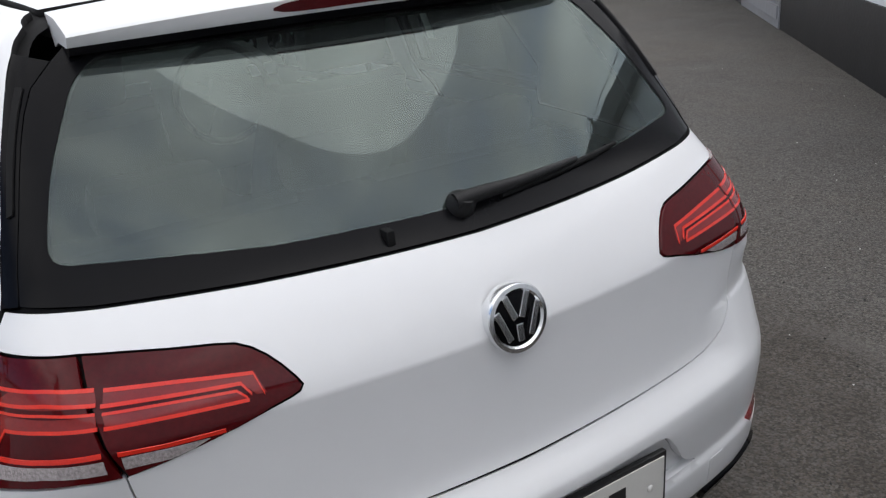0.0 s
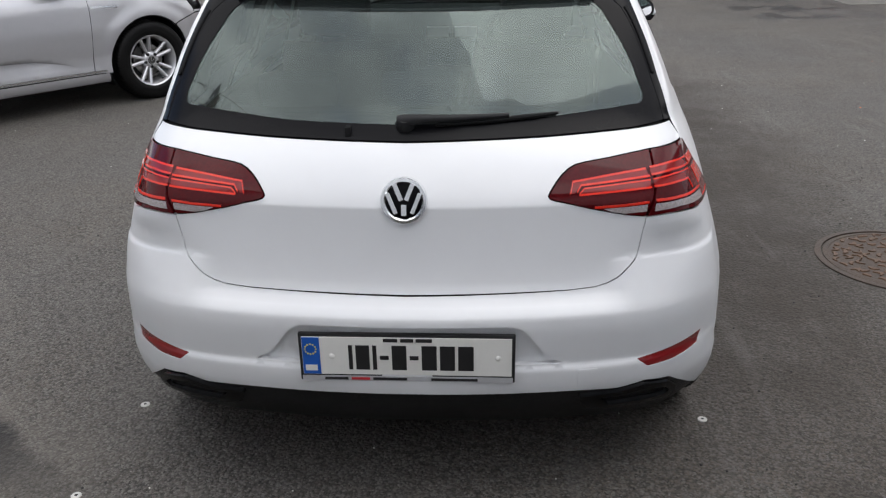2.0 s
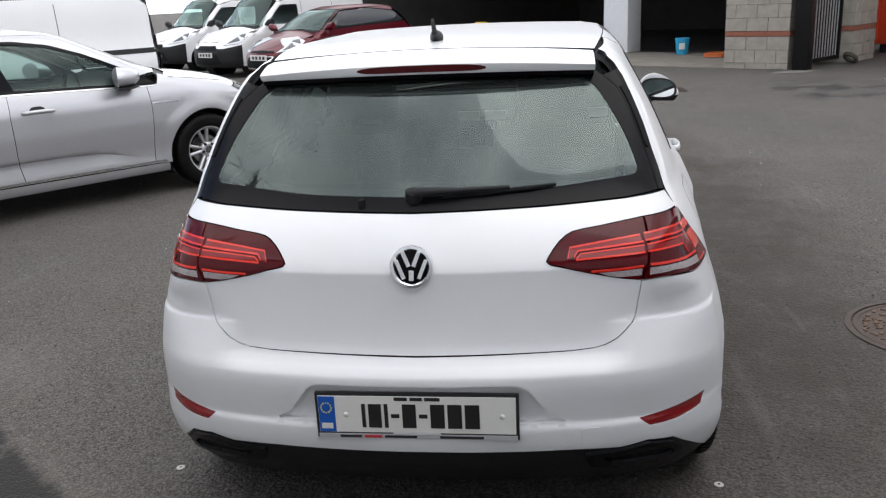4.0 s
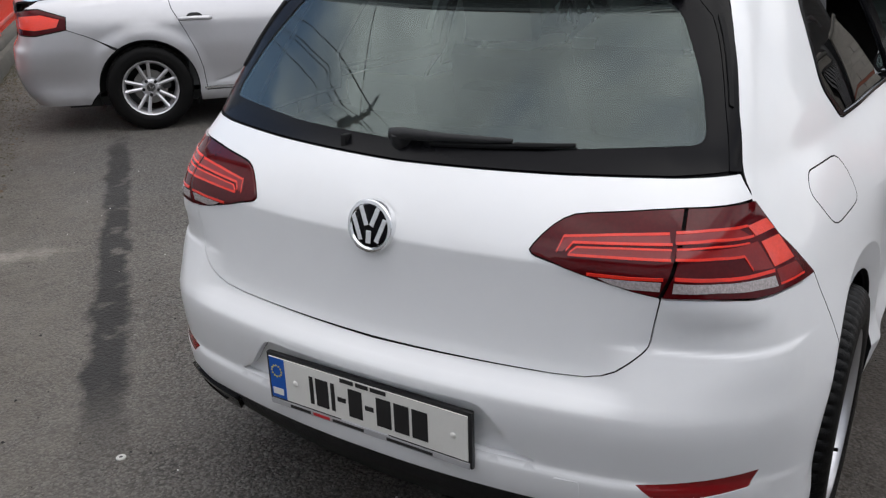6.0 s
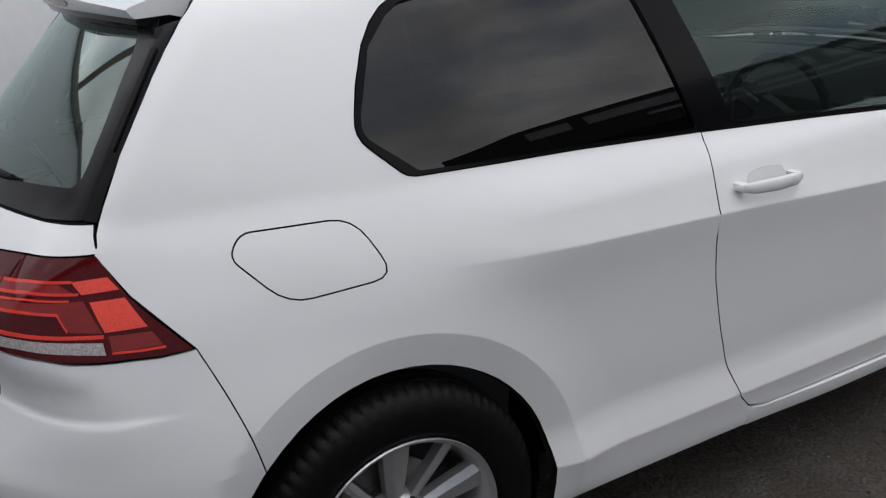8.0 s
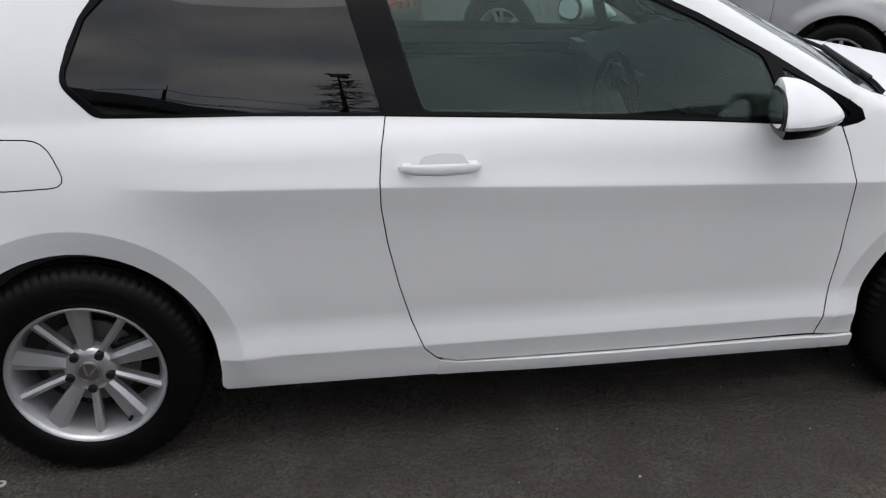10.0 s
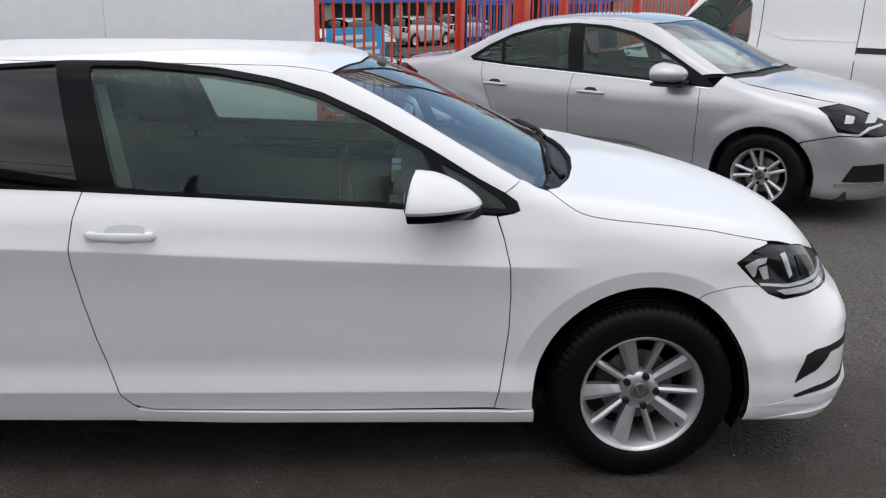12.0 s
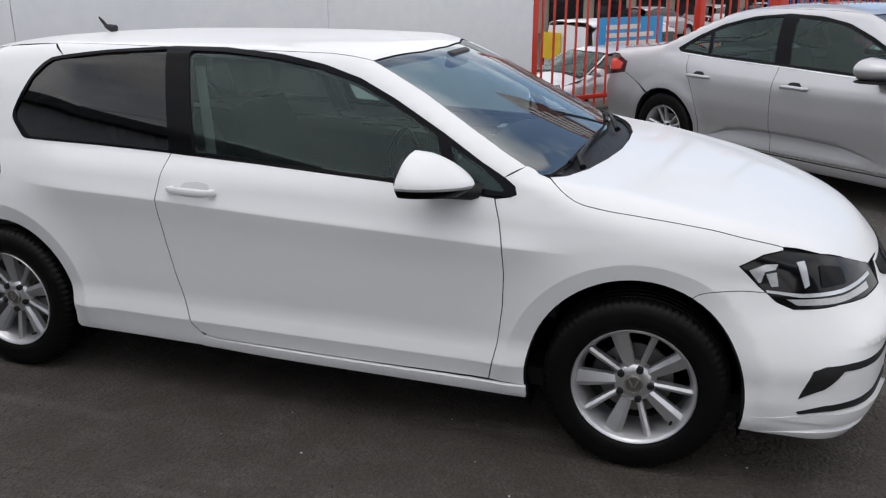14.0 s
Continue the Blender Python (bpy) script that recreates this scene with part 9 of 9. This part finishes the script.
for i in range(60):
    solid(lambda bm: box(bm, 23.5 + 0.22 * i, 23.54 + 0.22 * i, 13.0, 13.03, STREET_Z, STREET_Z + 2.5, by_wall(0, 0)), "railing_bar", M_CRATE, blue_rail, smooth=False)
solid(lambda bm: box(bm, 23.5, 36.7, 12.99, 13.04, STREET_Z + 2.2, STREET_Z + 2.26, by_wall(0, 0)), "railing_rail", M_CRATE, blue_rail)


def utility_pole(x, y, z, hgt, turn, label, span=28.0, wires=4, thick=1.0):
    """A round wooden pole whose wires leave it one above the other, with its gear and a service drop."""
    pole = tagged(new("utility_pole"), label, "pole", "wooden utility poles")
    m = pose(x, y, z, 0, 0, turn)
    solid(lambda bm: tube(bm, [m @ Vector((0, 0, -0.1)), m @ Vector((0, 0, hgt * 0.5)), m @ Vector((0, 0, hgt))], [0.17 * thick, 0.14 * thick, 0.105 * thick], 14), "pole_shaft", M_WOOD, pole)
    for i in range(wires):
        q = hgt - 0.22 - 0.42 * i
        solid(lambda bm: box(bm, -0.34, 0.34, -0.035, 0.035, q - 0.03, q + 0.03, m), "bracket", M_DARK_METAL, pole)
        sx = -0.3 if i % 2 else 0.3
        solid(lambda bm: tube(bm, [m @ Vector((sx, 0, q)), m @ Vector((sx, 0, q + 0.09)), m @ Vector((sx, 0, q + 0.17))], [0.03, 0.065, 0.04], 8), "insulator", M_DARK_METAL, pole)
        for sgn in (1, -1):
            a, b = m @ Vector((sx, 0, q + 0.15)), m @ Vector((sx * 0.6, sgn * span, q - 0.1))
            solid(lambda bm: tube(bm, [a.lerp(b, f) - Vector((0, 0, 4.0 * f * (1 - f) * 0.5)) for f in np.linspace(0, 1, 13)], 0.018, 5, cap=False), "cable", M_SEAL_GAP, pole)
    solid(lambda bm: tube(bm, [m @ Vector((0.0, 0.0, hgt - 0.1)), m @ Vector((0.42, 0.0, hgt + 0.30)), m @ Vector((0.36, 0.0, hgt - 0.75))], 0.028, 6), "stay_bracket", M_DARK_METAL, pole)
    for sx, q in ((0.36, hgt - 1.5), (-0.36, hgt - 3.0)):
        gear = solid(lambda bm: lathe(bm, [(0.0, 0.0), (0.17, 0.0), (0.20, 0.08), (0.20, 0.55), (0.15, 0.64), (0.0, 0.66)], 16, m @ pose(sx, 0.0, q - 0.5, 90, 0, 0)), "transformer", M_DARK_METAL, pole)
        solid(lambda bm: box(bm, min(0, sx), max(0, sx), -0.04, 0.04, q - 0.28, q - 0.20, m), "hanger", M_DARK_METAL, gear)
    for (bx, by, bz), sag in (((7.0, -5.5, -3.2), 0.7), ((-6.5, -7.0, -2.0), 1.6)):
        a = m @ Vector((0.0, 0.0, hgt - 0.5))
        b = a + Vector((bx, by, bz))
        solid(lambda bm: tube(bm, [a.lerp(b, f) - Vector((0, 0, 4.0 * f * (1 - f) * sag)) for f in np.linspace(0, 1, 15)], 0.016, 5, cap=False), "cable", M_SEAL_GAP, pole)
    return pole


utility_pole(-3.1, 8.9, STREET_Z, 11.8, -38, "wooden utility pole with stacked wires beyond the wall")
utility_pole(-3.6, -16.2, 0.0, 10.9, 60, "wooden utility pole standing beyond the side building", span=14.0, wires=3)


def conifer(x, y, hgt, seed):
    """A tall thin conifer: a tapered trunk, whorls of limbs that sag and lift at their ends, and clumps of needles."""
    rng = random.Random(seed)
    tree = tagged(new("conifer_tree"), "tall dark sparse conifer beyond the side building", "tree")
    solid(lambda bm: tube(bm, [(x, y, -0.05), (x + 0.06, y, hgt * 0.5), (x - 0.03, y + 0.03, hgt)], [0.22, 0.13, 0.025], 10), "trunk", M_WOOD, tree)
    limbs, needles = bmesh.new(), bmesh.new()
    z = 2.5
    while z < hgt - 0.15:
        reach = 0.25 + 2.3 * (1 - z / hgt) ** 0.75
        for _ in range(rng.choice((4, 5, 6))):
            a, r = rng.uniform(0, 2 * math.pi), reach * rng.uniform(0.55, 1.1)
            pts = [Vector((x + r * f * math.cos(a), y + r * f * math.sin(a), z + r * (-0.42 * f + 0.36 * f * f) + rng.uniform(-0.03, 0.03))) for f in (0, 0.35, 0.7, 1.0)]
            tube(limbs, pts, [0.035, 0.026, 0.018, 0.008], 5)
            for k in range(int(5 + r * 7)):
                f = rng.uniform(0.25, 1.05)
                i = min(int(f * 3), 2)
                c = pts[i].lerp(pts[i + 1], min(max(f * 3 - i, 0), 1)) + Vector((rng.uniform(-0.08, 0.08), rng.uniform(-0.08, 0.08), rng.uniform(-0.10, 0.05)))
                m = Matrix.Translation(c) @ Matrix.Rotation(a + rng.uniform(-0.9, 0.9), 4, "Z") @ Matrix.Rotation(rng.uniform(-0.4, 0.5), 4, "Y")
                w, ln = rng.uniform(0.02, 0.05), rng.uniform(0.12, 0.26)
                vs = [needles.verts.new(m @ Vector(q)) for q in ((0, -w, 0), (ln, 0, -0.03), (0, w, 0), (ln * 0.3, 0, 0.045))]
                for q in ((0, 1, 3), (1, 2, 3), (0, 2, 1)):
                    needles.faces.new([vs[j] for j in q])
        z += rng.uniform(0.30, 0.48)
    tagged(part("limbs", limbs, M_WOOD, tree), kind="stuff")
    tagged(part("needles", needles, material("dark_needles", (0.035, 0.055, 0.025), 0.8, vary=0.4, vary_scale=3), tree, smooth=False), kind="stuff")
    return tree


conifer(1.55, -21.0, 15.6, 21)
board = tagged(new("advertising_board"), "maroon advertising board with pale bars on steel posts", "sign")
bmx = by_wall(10.2, 3.2, STREET_Z + 1.5)
solid(lambda bm: box(bm, -1.9, 1.9, -0.06, 0.06, 5.2, 7.4, bmx), "board_panel", material("maroon_board", (0.17, 0.022, 0.018), 0.5, vary=0.15), board, bevel=0.01)
for z, w in ((6.9, 1.2), (6.45, 1.5), (6.0, 1.35), (5.55, 1.1)):
    solid(lambda bm: box(bm, -w, w, -0.075, -0.06, z, z + 0.22, bmx), "board_bar", M_PLATE, board, smooth=False)
for sx in (-1.4, 1.4):
    solid(lambda bm: box(bm, sx - 0.08, sx + 0.08, -0.05, 0.11, -1.5, 5.3, bmx), "board_post", M_GATE, board)
